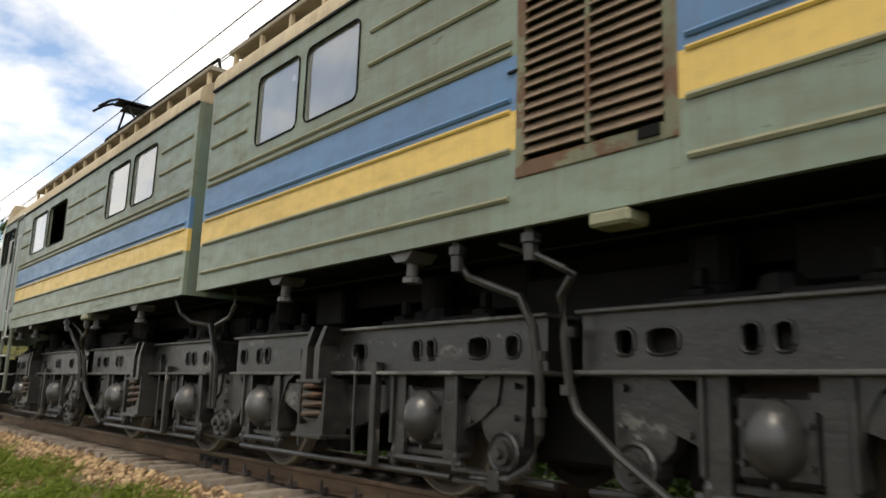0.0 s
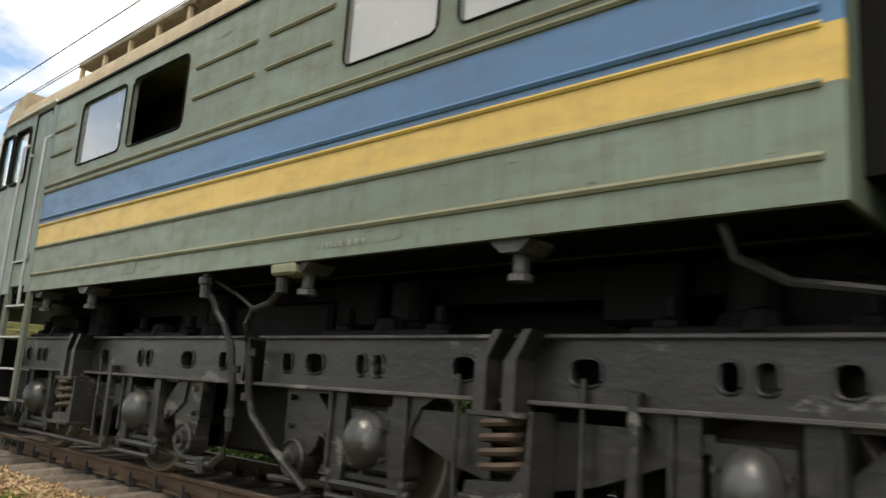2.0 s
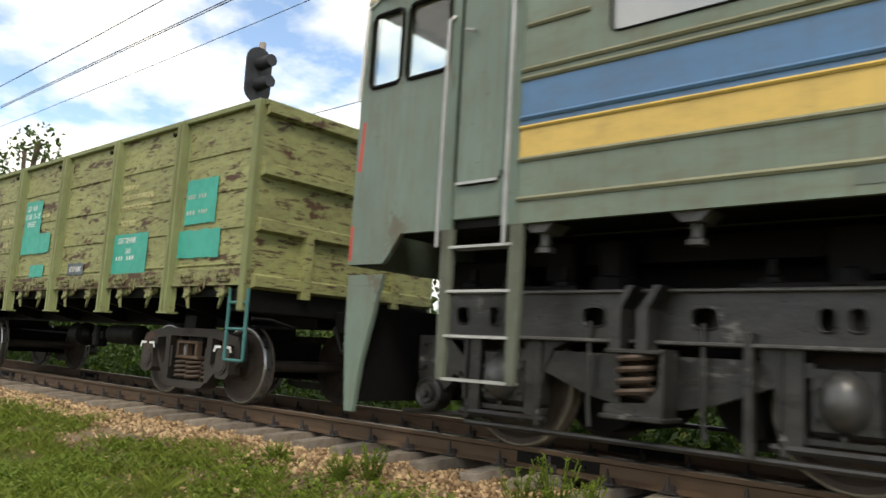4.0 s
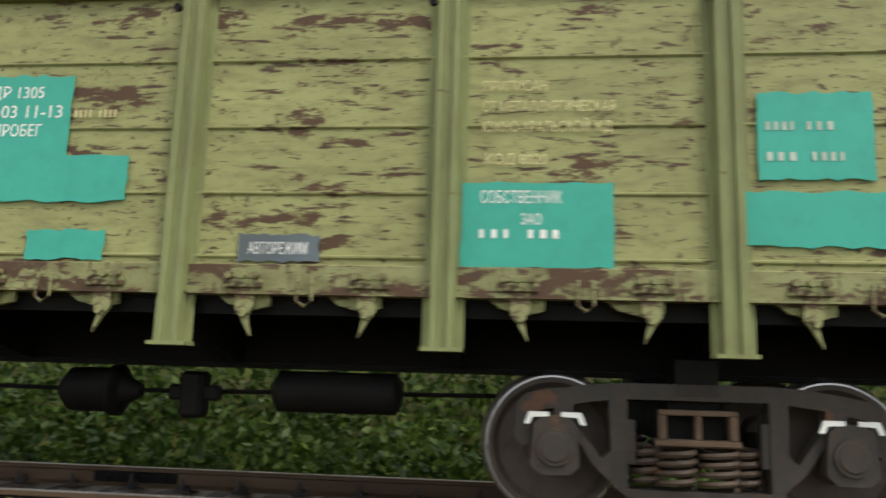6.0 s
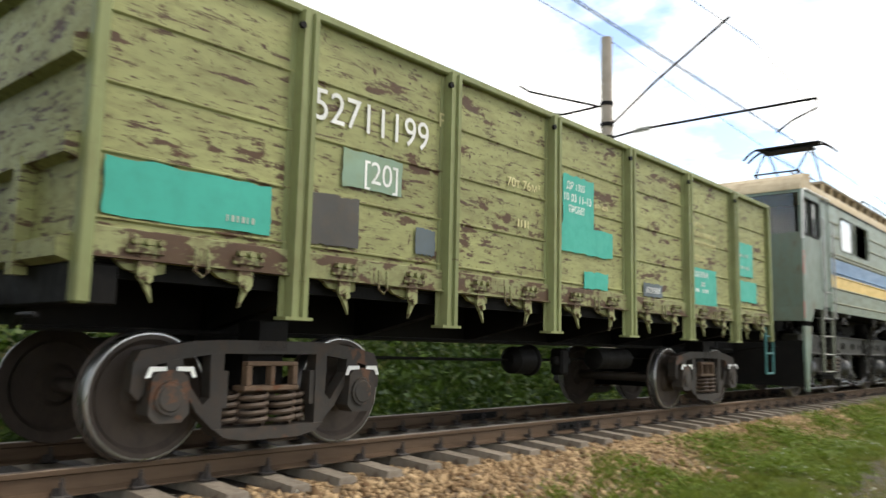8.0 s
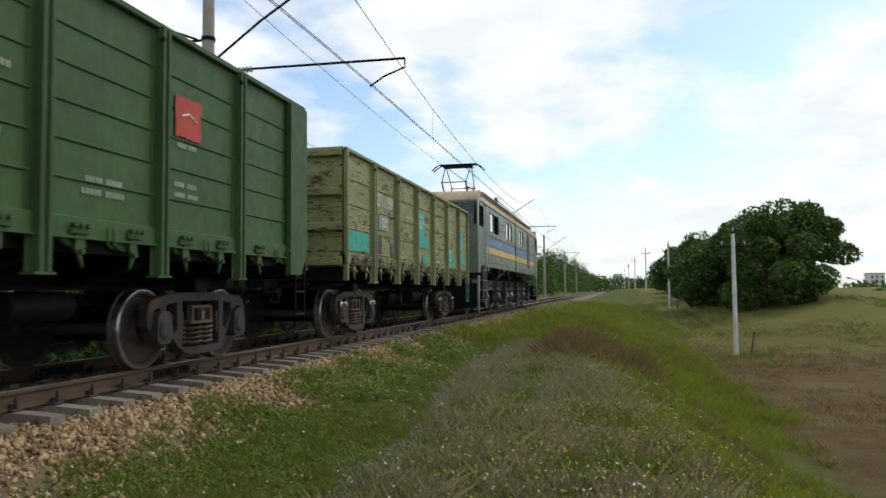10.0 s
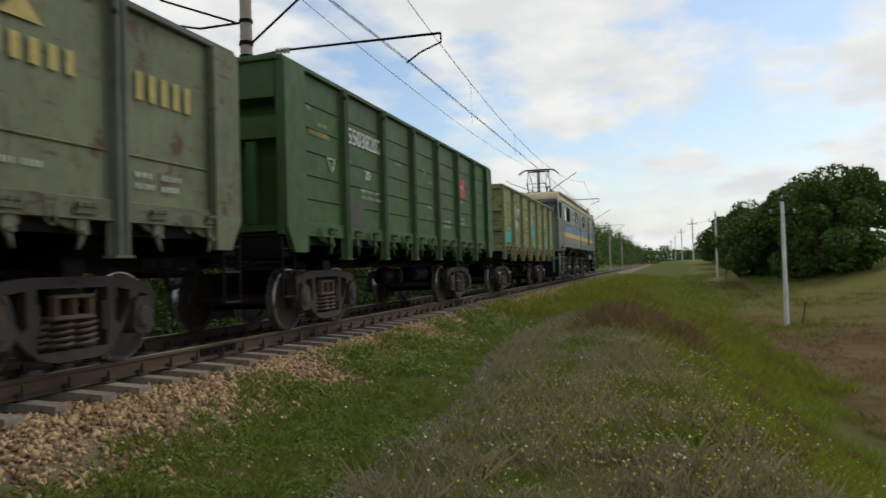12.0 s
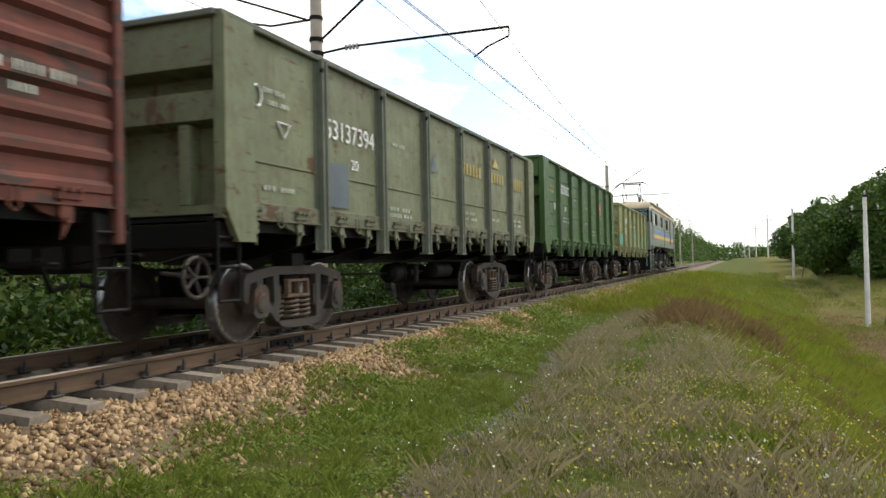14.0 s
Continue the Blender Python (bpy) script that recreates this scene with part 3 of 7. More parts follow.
def build_bed():
    """The ballast bed: pale stone at the shoulder, oily between the rails and darkened there for the train's shade."""
    def strip(name, prof, mat, label):
        xs = graded([(-420, 60), (-60, 6), (-20, 0.5), (40, 4), (120, 40), (520, 1)])
        s = Shape()
        n = len(prof)
        for x in xs:
            for y, z in prof:
                s.v.append((x, y, z + (0.02 * noise.noise(Vector((x * 3, y * 3, 1))))))
        s.f = [(i * n + j, (i + 1) * n + j, (i + 1) * n + j + 1, i * n + j + 1) for i in range(len(xs) - 1) for j in range(n - 1)]
        tagged(new(name, s.mesh(name, mat, True)), label, "ballast", "", "structure")
    strip("ballast_shoulder", [(-2.75, -0.75), (-2.25, -0.55), (-1.85, -0.42), (-1.5, -0.315), (-1.34, -0.285), (-0.95, -0.28)], M_gravel, "pale brown crushed stone ballast shoulder")
    strip("ballast_bed", [(-0.95, -0.28), (-0.4, -0.275), (0.4, -0.275), (1.2, -0.262), (1.9, -0.28), (2.7, -0.66)], M_oily_shaded, "oily crushed stone under the rails, darkened for the train's shade")


build_bed()


def rail(name, y):
    t = thing(name, "rusty brown steel running rail with a worn head", "rail", "rails", "structure")
    side, head = Shape(), Shape()
    prof = [(-0.075, -0.18), (0.075, -0.18), (0.075, -0.168), (0.012, -0.145), (0.009, -0.05), (0.036, -0.038), (0.036, -0.006), (-0.036, -0.006), (-0.036, -0.038), (-0.009, -0.05), (-0.012, -0.145), (-0.075, -0.168)]
    joints = [8.58 + 12.5 * k for k in range(-33, 36)]
    side.prism([(y + a, b) for a, b in prof], -420, 520, "x")
    head.prism([(y - 0.035, -0.006), (y + 0.035, -0.006), (y + 0.029, 0.0), (y - 0.029, 0.0)], -420, 520, "x")
    part("rail_body", side, M_rail_side, t)
    part("rail_head", head, M_rail_top, t, "worn bright running surface")
    plate = Shape()
    for sgn in (-1, 1):
        plate.box(-0.1, 0.72, sgn * 0.014 - 0.012, sgn * 0.014 + 0.012, -0.14, -0.045, 0.006)
        for k in range(4):
            plate.lathe([(-0.02, 0.018), (0.02, 0.018)], (0.05 + 0.18 * k, sgn * 0.03, -0.095), "y", 6)
    me = plate.mesh("fishplate", M_dark)
    for x in joints:
        if -60 < x < 80:
            o = part("fishplate", me, None, t, "dark bolted joint plate")
            o.location = (x, y, 0)


rail("rail_near", -0.797)
rail("rail_far", 0.797)


def build_sleepers():
    t = thing("sleepers", "row of weathered concrete sleepers in the ballast", "sleepers", "", "structure")
    s = Shape()
    y = [-1.35, -0.95, -0.5, 0, 0.5, 0.95, 1.35]
    top = [-0.215, -0.19, -0.205, -0.225, -0.205, -0.19, -0.215]
    n = len(y)
    for x in (-0.135, -0.09, 0.09, 0.135):
        for j in range(n):
            s.v.append((x, y[j], top[j] if abs(x) < 0.11 else -0.42))
    for i in range(3):
        for j in range(n - 1):
            s.f.append((i * n + j, (i + 1) * n + j, (i + 1) * n + j + 1, i * n + j + 1))
    s.f += [(0, n, 2 * n, 3 * n), (4 * n - 1, 3 * n - 1, 2 * n - 1, n - 1)]
    me = s.mesh("sleeper", M_sleeper)
    c = Shape()
    for sg in (-1, 1):
        c.box(-0.07, 0.07, sg * 0.10 - 0.045, sg * 0.10 + 0.045, -0.185, -0.165, 0.008)
        c.prism([(-0.05, -0.165), (0.05, -0.165), (0.03, -0.12), (-0.03, -0.12)], sg * 0.085 - 0.02, sg * 0.085 + 0.03, "y")
        c.lathe([(-0.165, 0.018), (-0.075, 0.018), (-0.075, 0.012), (-0.05, 0.012)], (0, sg * 0.115, 0), "z", 6)
    cm = c.mesh("rail_fastening", M_clip)
    k0 = -46
    for k in range(k0, k0 + 230):
        o = part("sleeper", me, None, t)
        rnd = random.Random(k)
        o.matrix_basis = pose(8.86 + 0.5435 * k + rnd.uniform(-0.02, 0.02), rnd.uniform(-0.03, 0.03), rnd.uniform(-0.012, 0.006), 0, 0, rnd.uniform(-1.2, 1.2))
        for yy in (-0.797, 0.797):
            q = part("rail_fastening", cm, None, o)
            q.location = (0, yy, 0)
    far = Shape()
    for k in list(range(k0 - 90, k0)) + list(range(k0 + 230, k0 + 420)):
        x = 8.86 + 0.5435 * k
        far.box(x - 0.11, x + 0.11, -1.35, 1.35, -0.36, -0.2)
    tagged(part("distant_sleepers", far, M_sleeper, t), "", "", "", "stuff")


build_sleepers()


def catenary_mast(x):
    t = thing("catenary_mast", "round concrete overhead line mast with steel brackets", "mast", "overhead line masts", at=pose(x, 4.25, 0))
    z0 = -0.7
    part("post", Shape().lathe([(z0, 0.22), (9.7, 0.15)], (0, 0, 0), "z", 16), M_mast, t, "", True)
    arm = Shape().tube([(0, -0.13, 6.76), (0, -1.1, 6.85), (0, -5.5, 6.83)], 0.034, 8)
    arm.tube([(0, -5.5, 6.83), (0, -5.5, 6.6), (0, -4.95, 6.4), (0, -4.57, 6.16)], 0.024, 6)
    part("cantilever", arm, M_dark, t, "dark steel cantilever arm with registration arm")
    part("stay_rod", Shape().tube([(0, -0.17, 7.15), (0, -1.49, 8.11), (0, -3.52, 9.37)], 0.034, 8), M_dark, t)
    back = Shape().tube([(0, 0.17, 7.74), (0, 1.43, 7.72), (0, 2.64, 8.0)], 0.034, 6).tube([(0, 0.33, 7.77), (0, 2.64, 8.66), (0, 3.03, 8.93)], 0.034, 6)
    part("feeder_bracket", back, M_dark, t)
    ins = Shape()
    for k in range(4):
        ins.lathe([(-0.02, 0.025), (0, 0.085), (0.03, 0.085), (0.05, 0.025)], (0, -0.94 - 0.11 * k, 6.84), "y", 12)
    part("insulator", ins, M_insul, t)
    parts("clamp", Shape().lathe([(6.71, 0.2), (6.82, 0.2)], (0, 0, 0), "z", 16).lathe([(7.09, 0.195), (7.2, 0.195)], (0, 0, 0), "z", 16).lathe([(7.7, 0.19), (7.8, 0.19)], (0, 0, 0), "z", 16), M_dark, t)
    return t


first_mast = catenary_mast(18.7)
for mx in (-66.0, 72.0, 124.0, 178.0, 236.0):
    copy_thing(first_mast, pose(mx, 4.25, 0))


def overhead_wires():
    t = thing("overhead_wires", "thin contact wire, catenary wire and feeder cables over the track", "cables", "", "structure")
    xs = [-260, -200, -146, -108, -66, 18.7, 72, 124, 178, 236, 300]

    def line(name, y_at, z_at, sag, r):
        pts = []
        for i, (a, b) in enumerate(zip(xs, xs[1:])):
            for k in range(12):
                u = k / 12
                pts.append((a + (b - a) * u, y_at(i + u), z_at - sag * 4 * u * (1 - u)))
        part(name, Shape().tube(pts, r, 5), M_dark, t)
    zig = lambda q: 0.25 * (1 - abs(((q + 1) % 2) - 1) * 2) - 0.05
    line("contact_wire", zig, 6.28, 0.0, 0.009)
    line("contact_wire_twin", lambda q: zig(q) + 0.05, 6.28, 0.0, 0.009)
    line("catenary_wire", lambda q: 0.1, 8.5, 1.5, 0.011)
    line("feeder_cable", lambda q: 6.9, 8.0, 0.6, 0.012)
    line("earth_cable", lambda q: 4.25, 9.7, 0.7, 0.01)
    d = Shape()
    for a, b in zip(xs, xs[1:]):
        for k in range(1, 6):
            u = k / 6
            d.tube([(a + (b - a) * u, 0.08, 6.16), (a + (b - a) * u, 0.1, 8.5 - 6.0 * u * (1 - u))], 0.005, 4)
    part("droppers", d, M_dark, t)


overhead_wires()


def timber_pole(x, y, h, label):
    z = ground_z(min(x, 140), y)
    t = thing("utility_pole", label, "utility pole", "utility poles", at=pose(x, y, z))
    part("post", Shape().lathe([(-0.3, 0.14), (h, 0.10)], (0, 0, 0), "z", 10), M_pole, t, "", True)
    part("crossarm", Shape().box(-0.05, 0.05, -0.75, 0.75, h - 0.75, h - 0.67).box(-0.04, 0.04, -0.08, 0.08, h, h + 0.1), M_dark, t)
    for yy in (-0.6, 0.0, 0.6):
        part("insulator", Shape().lathe([(0, 0.02), (0.12, 0.02), (0.14, 0.055), (0.24, 0.05), (0.27, 0.02)], (0, yy, (h + 0.08) if yy == 0 else h - 0.68), "z", 8), M_insul, t)
    part("stay", Shape().tube([(0.3, -0.8, -0.1), (0.15, -1.0, 1.3)], 0.05, 6), M_bark, t)
    return t


POLES = [(45.2, -12.9, -2.95, 3.94), (86.8, -12.3, -1.15, 5.75), (136.6, -11.97, 0.85, 7.76), (188, -11.6, 1.2, 8.3), (240, -11.2, 1.2, 8.5), (292, -10.8, 1.2, 8.6)]
for px_, py_, zb_, zt_ in POLES:
    timber_pole(px_, py_, zt_ - ground_z(min(px_, 140), py_), "pale concrete utility pole with a short crossarm in the meadow")
cables = Shape()
for (xa, ya, _, za), (xb, yb, _, zb) in zip(POLES, POLES[1:]):
    for off in (-0.6, 0.6):
        cables.tube([(xa + (xb - xa) * k / 8, ya + off + (yb - ya) * k / 8, za - 0.45 + (zb - za) * k / 8 - 3.2 * (k / 8) * (1 - k / 8) * 0.35) for k in range(9)], 0.006, 4)
tagged(part("pole_cables", cables, M_dark), "thin sagging cables between the utility poles", "cables", "", "structure")


# ---------- the train ----------
def wheelset(name, r, parent, x, tyre_mat):
    """Axle with two wheels; turns about its own axle."""
    s = Shape()
    for sg in (-1, 1):
        prof = [(0.075, r * 0.25), (0.075, r * 0.32), (0.03, r * 0.42), (0.02, r * 0.80), (0.07, r * 0.88), (0.07, r - 0.012), (0.055, r), (-0.035, r + 0.006), (-0.045, r + 0.028), (-0.065, r + 0.022), (-0.065, r * 0.86), (-0.02, r * 0.78), (-0.02, r * 0.4), (-0.08, r * 0.3), (-0.08, r * 0.22)]
        s.lathe([(sg * (0.80 + a), q) for a, q in prof], (0, 0, 0), "y", 36)
    s.lathe([(-1.12, 0.075), (1.12, 0.075)], (0, 0, 0), "y", 12)
    ob = part(name, s, M_wheel, parent, "brown steel wheelset with a bright tread", True)
    t = Shape()
    for sg in (-1, 1):
        n = 40
        v = [((r + 0.004 + q) * math.cos(2 * math.pi * k / n), sg * y, (r + 0.004 + q) * math.sin(2 * math.pi * k / n)) for y, q in ((0.765, 0.003), (0.857, 0.0), (0.873, -0.014), (0.874, -0.026)) for k in range(n)]
        t.add(v, [(j * n + k, j * n + (k + 1) % n, j * n + n + (k + 1) % n, j * n + n + k) for j in range(3) for k in range(n)])
    parts("tread", t, tyre_mat, ob, "bright worn tyre", True)
    ob.location = (x, 0, r)
    return ob


WHEELSETS, VEHICLES = [], []


def loco_bogie(loco, c, f, long_end):
    """A heavy two-axle frame with pierced side beams, domed axle covers, a coil spring and brake rods.
    c: its middle; f: which way its long end points."""
    X = lambda u: c + f * u
    hub = (-1.5, 1.5)
    oval = [(-2.0, .075, .085), (-1.6, .06, .085), (-1.40, .06, .085), (-0.5, .11, .085), (0.5, .11, .085), (1.40, .06, .085), (1.6, .06, .085), (2.45 if long_end > 3.2 else 2.2, .12, .085), (long_end - 0.36, .075, .085)]
    x0, x1 = min(X(-2.18), X(long_end)), max(X(-2.18), X(long_end))
    for sg in (-1, 1):
        base = Shape()
        base.plate_with_holes(x0, x1, 1.05, 1.45, sg * 1.16, sg * 1.10, sorted((X(u), 1.24, w, e) for u, w, e in oval))
        fl = Shape().box(x0 - 0.03, x1 + 0.03, min(sg * 0.86, sg * 1.215), max(sg * 0.86, sg * 1.215), 1.445, 1.475, 0.008)
        fl.box(x0 - 0.03, x1 + 0.03, min(sg * 0.86, sg * 1.23), max(sg * 0.86, sg * 1.23), 1.02, 1.052, 0.008)
        base.box(x0, x1, min(sg * 0.82, sg * 0.88), max(sg * 0.82, sg * 0.88), 1.05, 1.45)
        for e in (x0, x1 - 0.02):
            base.box(e, e + 0.02, min(sg * 0.86, sg * 1.16), max(sg * 0.86, sg * 1.16), 1.05, 1.45)
        b = part("bogie_frame", base, M_frame, loco, "grimy pierced steel bogie side beam")
        parts("flange", fl, M_flange, b, "flange with scuffed bright edges")
        if sg < 0:
            rims = Shape()
            for u, w, e in oval:
                rims.tube([(X(u) + w * 1.06 * math.copysign(abs(math.cos(t)) ** 0.7, math.cos(t)), -1.163, 1.24 + e * 1.06 * math.copysign(abs(math.sin(t)) ** 0.7, math.sin(t))) for t in [2 * math.pi * k / 16 for k in range(17)]], 0.012, 5)
            parts("hole_rim", rims, M_frame, b)
    parts("cross_beam", Shape().box(x0, x0 + 0.25, -0.82, 0.82, 1.1, 1.42).box(x1 - 0.25, x1, -0.82, 0.82, 1.1, 1.42).box(c - 0.3, c + 0.3, -0.82, 0.82, 0.8, 1.42), M_dark, loco)
    parts("traction_motor", Shape().lathe([(-0.6, 0.42), (0.6, 0.42)], (X(-0.75), 0, 0.62), "y", 18).lathe([(-0.6, 0.42), (0.6, 0.42)], (X(0.75), 0, 0.62), "y", 18), M_dark, loco)
    for h in hub:
        for sg in (-1, 1):
            s, pd = Shape(), Shape()
            o = 1 if h > 0 else -1
            pd.prism([(X(h - o * q), z) for q, z in ((0.27, 1.03), (0.74, 1.03), (0.58, 0.95), (0.49, 0.8), (0.46, 0.6), (0.46, 0.44), (0.40, 0.33), (0.27, 0.33))], sg * 0.98, sg * 1.14, "y")
            pd.prism([(X(h + o * q), z) for q, z in ((0.27, 1.03), (0.47, 1.03), (0.47, 0.46), (0.42, 0.33), (0.27, 0.33))], sg * 0.98, sg * 1.14, "y")
            for q in (-0.44, 0.44):
                pd.box(X(h) + q - 0.02, X(h) + q + 0.02, min(sg * 1.13, sg * 1.17), max(sg * 1.13, sg * 1.17), 0.42, 1.02, 0.008)
            parts("pedestal", pd, M_frame, loco, "curved steel axle guard")
            s.box(X(h) - 0.25, X(h) + 0.25, min(sg * 0.95, sg * 1.12), max(sg * 0.95, sg * 1.12), 0.42, 0.92, 0.03)
            ax = part("axle_box", s, M_frame, loco, "grimy steel axle box between pedestals")
            egg = Shape().lathe([(sg * 1.12, 0.20), (sg * 1.15, 0.197), (sg * 1.20, 0.18), (sg * 1.25, 0.15), (sg * 1.285, 0.105), (sg * 1.305, 0.055), (sg * 1.31, 0.005)], (0, 0, 0), "y", 28)
            egg.v = [(X(h) + 0.84 * a, b, 0.66 + c * (1.2 if c > 0 else 1.08)) for a, b, c in egg.v]
            part("hub_cover", egg, M_hub, ax, "domed worn steel axle cover", True)
            tie = Shape().box(X(h) - 0.45, X(h) + 0.45, min(sg * 1.0, sg * 1.1), max(sg * 1.0, sg * 1.1), 0.34, 0.40, 0.01)
            tie.box(X(h) - 0.40, X(h) + 0.40, min(sg * 1.0, sg * 1.09), max(sg * 1.0, sg * 1.09), 0.84, 0.9, 0.01)
            parts("tie_bar", tie, M_frame, ax)
            bolts = Shape()
            for k in range(6):
                a = 2 * math.pi * (k + 0.5) / 6
                bolts.lathe([(sg * 1.11, 0.022), (sg * 1.16, 0.022)], (X(h) + 0.225 * math.cos(a), 0, 0.64 + 0.225 * math.sin(a)), "y", 6)
            parts("bolt", bolts, M_frame, ax)
        # motor suspension casting beyond the hub: an arm with a three-cornered window and a round eye
        kn = Shape()
        o = 1 if h > 0 else -1
        P = lambda pts: [(X(h + o * q), z) for q, z in pts]
        kn.prism(P(((0.47, 0.78), (0.74, 1.03), (0.90, 1.03), (0.86, 0.80), (0.66, 0.66), (0.47, 0.58))), -0.96, -1.10, "y")
        kn.prism(P(((0.90, 1.03), (1.16, 1.03), (1.15, 0.66), (1.12, 0.46), (0.80, 0.46), (0.70, 0.55), (0.66, 0.66), (0.86, 0.80))), -0.94, -1.08, "y")
        kn.prism(P(((0.47, 1.03), (0.76, 1.03), (0.73, 0.995), (0.47, 0.995))), -0.97, -1.12, "y")
        e = X(h + o * 0.96)
        kn.lathe([(-0.94, 0.17), (-1.12, 0.17), (-1.135, 0.15), (-1.12, 0.13), (-1.12, 0.10), (-1.16, 0.09), (-1.16, 0.045), (-1.20, 0.04), (-1.20, 0.01)], (e, 0, 0.43), "y", 18)
        kn.box(e - 0.15, e + 0.15, -1.08, -0.94, 0.5, 0.62, 0.02)
        kn.tube([(X(h - o * 0.5), -1.12, 0.30), (X(h + o * 0.5), -1.12, 0.30)], 0.035, 6)
        kn.tube([(X(h + o * 0.3), -1.02, 0.26), (X(h + o * 1.4), -1.02, 0.22)], 0.03, 6)
        for q in (-0.42, 0.42):
            kn.lathe([(0.22, 0.03), (0.25, 0.04), (0.36, 0.04), (0.4, 0.025)], (X(h + q), -1.12, 0), "z", 8)
        for q, z in ((1.06, 0.94), (1.06, 0.7), (0.56, 0.66)):
            kn.lathe([(-1.08, 0.028), (-1.125, 0.026)], (X(h + o * q), 0, z), "y", 6)
        parts("motor_bracket", kn, M_frame, loco)
        WHEELSETS.append((wheelset("wheelset", 0.6, loco, X(h), M_ltyre), 0.6))
        blk = Shape()
        for sg in (-1, 1):
            blk.box(X(h) - 0.75, X(h) - 0.63, min(sg * 0.72, sg * 0.88), max(sg * 0.72, sg * 0.88), 0.3, 0.95, 0.03)
        parts("brake_shoe", blk, M_dark, loco)
    for sg in (-1, 1):
        m = Shape()
        m.prism([(c - 0.22, 0.96), (c - 0.12, 0.96), (c - 0.12, 1.30), (c - 0.01, 1.49), (c - 0.07, 1.49), (c - 0.22, 1.28)], sg * 1.16, sg * 1.36, "y")
        m.prism([(c + 0.02, 0.96), (c + 0.12, 0.96), (c + 0.12, 1.30), (c + 0.23, 1.49), (c + 0.17, 1.49), (c + 0.02, 1.28)], sg * 1.16, sg * 1.36, "y")
        m.box(c - 0.24, c + 0.24, min(sg * 1.1, sg * 1.4), max(sg * 1.1, sg * 1.4), 0.93, 0.97, 0.01)
        m.prism([(c - 0.26, 0.44), (c + 0.26, 0.44), (c + 0.27, 0.98), (c + 0.24, 0.98), (c + 0.22, 0.68), (c + 0.12, 0.55), (c - 0.24, 0.52)], sg * 1.12, sg * 1.36, "y")
        m.box(c - 0.28, c + 0.28, min(sg * 1.05, sg * 1.40), max(sg * 1.05, sg * 1.40), 0.40, 0.44, 0.01)
        part("spring_bracket", m, M_frame, loco, "black forked spring hanger")
        part("coil_spring", Shape().coil(c - 0.02, sg * 1.25, 0.56, 0.92, 0.15, 0.027, 4.0), M_spring, loco, "dusty brown coil spring", True)
        e = Shape()
        e.prism([(c - 1.3, 0.93), (c - 0.26, 0.93), (c - 0.26, 0.5), (c - 0.55, 0.56), (c - 1.3, 0.84)], sg * 1.06, sg * 1.12, "y")
        e.prism([(c + 1.3, 0.93), (c + 0.26, 0.93), (c + 0.26, 0.5), (c + 0.55, 0.56), (c + 1.3, 0.84)], sg * 1.06, sg * 1.12, "y")
        parts("equaliser", e, M_frame, loco, "tapered steel equaliser beam")
        r = Shape().tube([(c - 1.9, sg * 1.15, 0.2), (c + 1.9, sg * 1.15, 0.2)], 0.028, 8)
        for u in (-0.52, 0.5):
            r.tube([(c + u, sg * 1.19, 1.2), (c + u, sg * 1.19, 0.5), (c + u + 0.02, sg * 1.19, 0.3)], 0.02, 6)
        r.box(c + 0.83, c + 0.9, min(sg * 1.16, sg * 1.24), max(sg * 1.16, sg * 1.24), 0.2, 1.14, 0.01)
        parts("brake_rod", r, M_frame, loco)
    top = Shape()
    for u in (-1.5, 1.5):
        top.box(c + u - 0.75, c + u + 0.75, -1.1, -0.8, 1.475, 1.53, 0.01)
        for k in (-0.55, 0.55):
            top.lathe([(1.53, 0.11), (1.57, 0.11), (1.6, 0.05), (1.72, 0.045)], (c + u + k, -0.97, 0), "z", 8)
        top.lathe([(1.5, 0.16), (1.62, 0.12), (1.66, 0.0)], (c + u, -0.97, 0), "z", 10)
    parts("beam_fitting", top, M_dark, loco)


def ribbon(s, x0, x1, z, r=0.025, y=-1.58):
    s.tube([(x0, y, z), (x1, y, z)], r, 6)


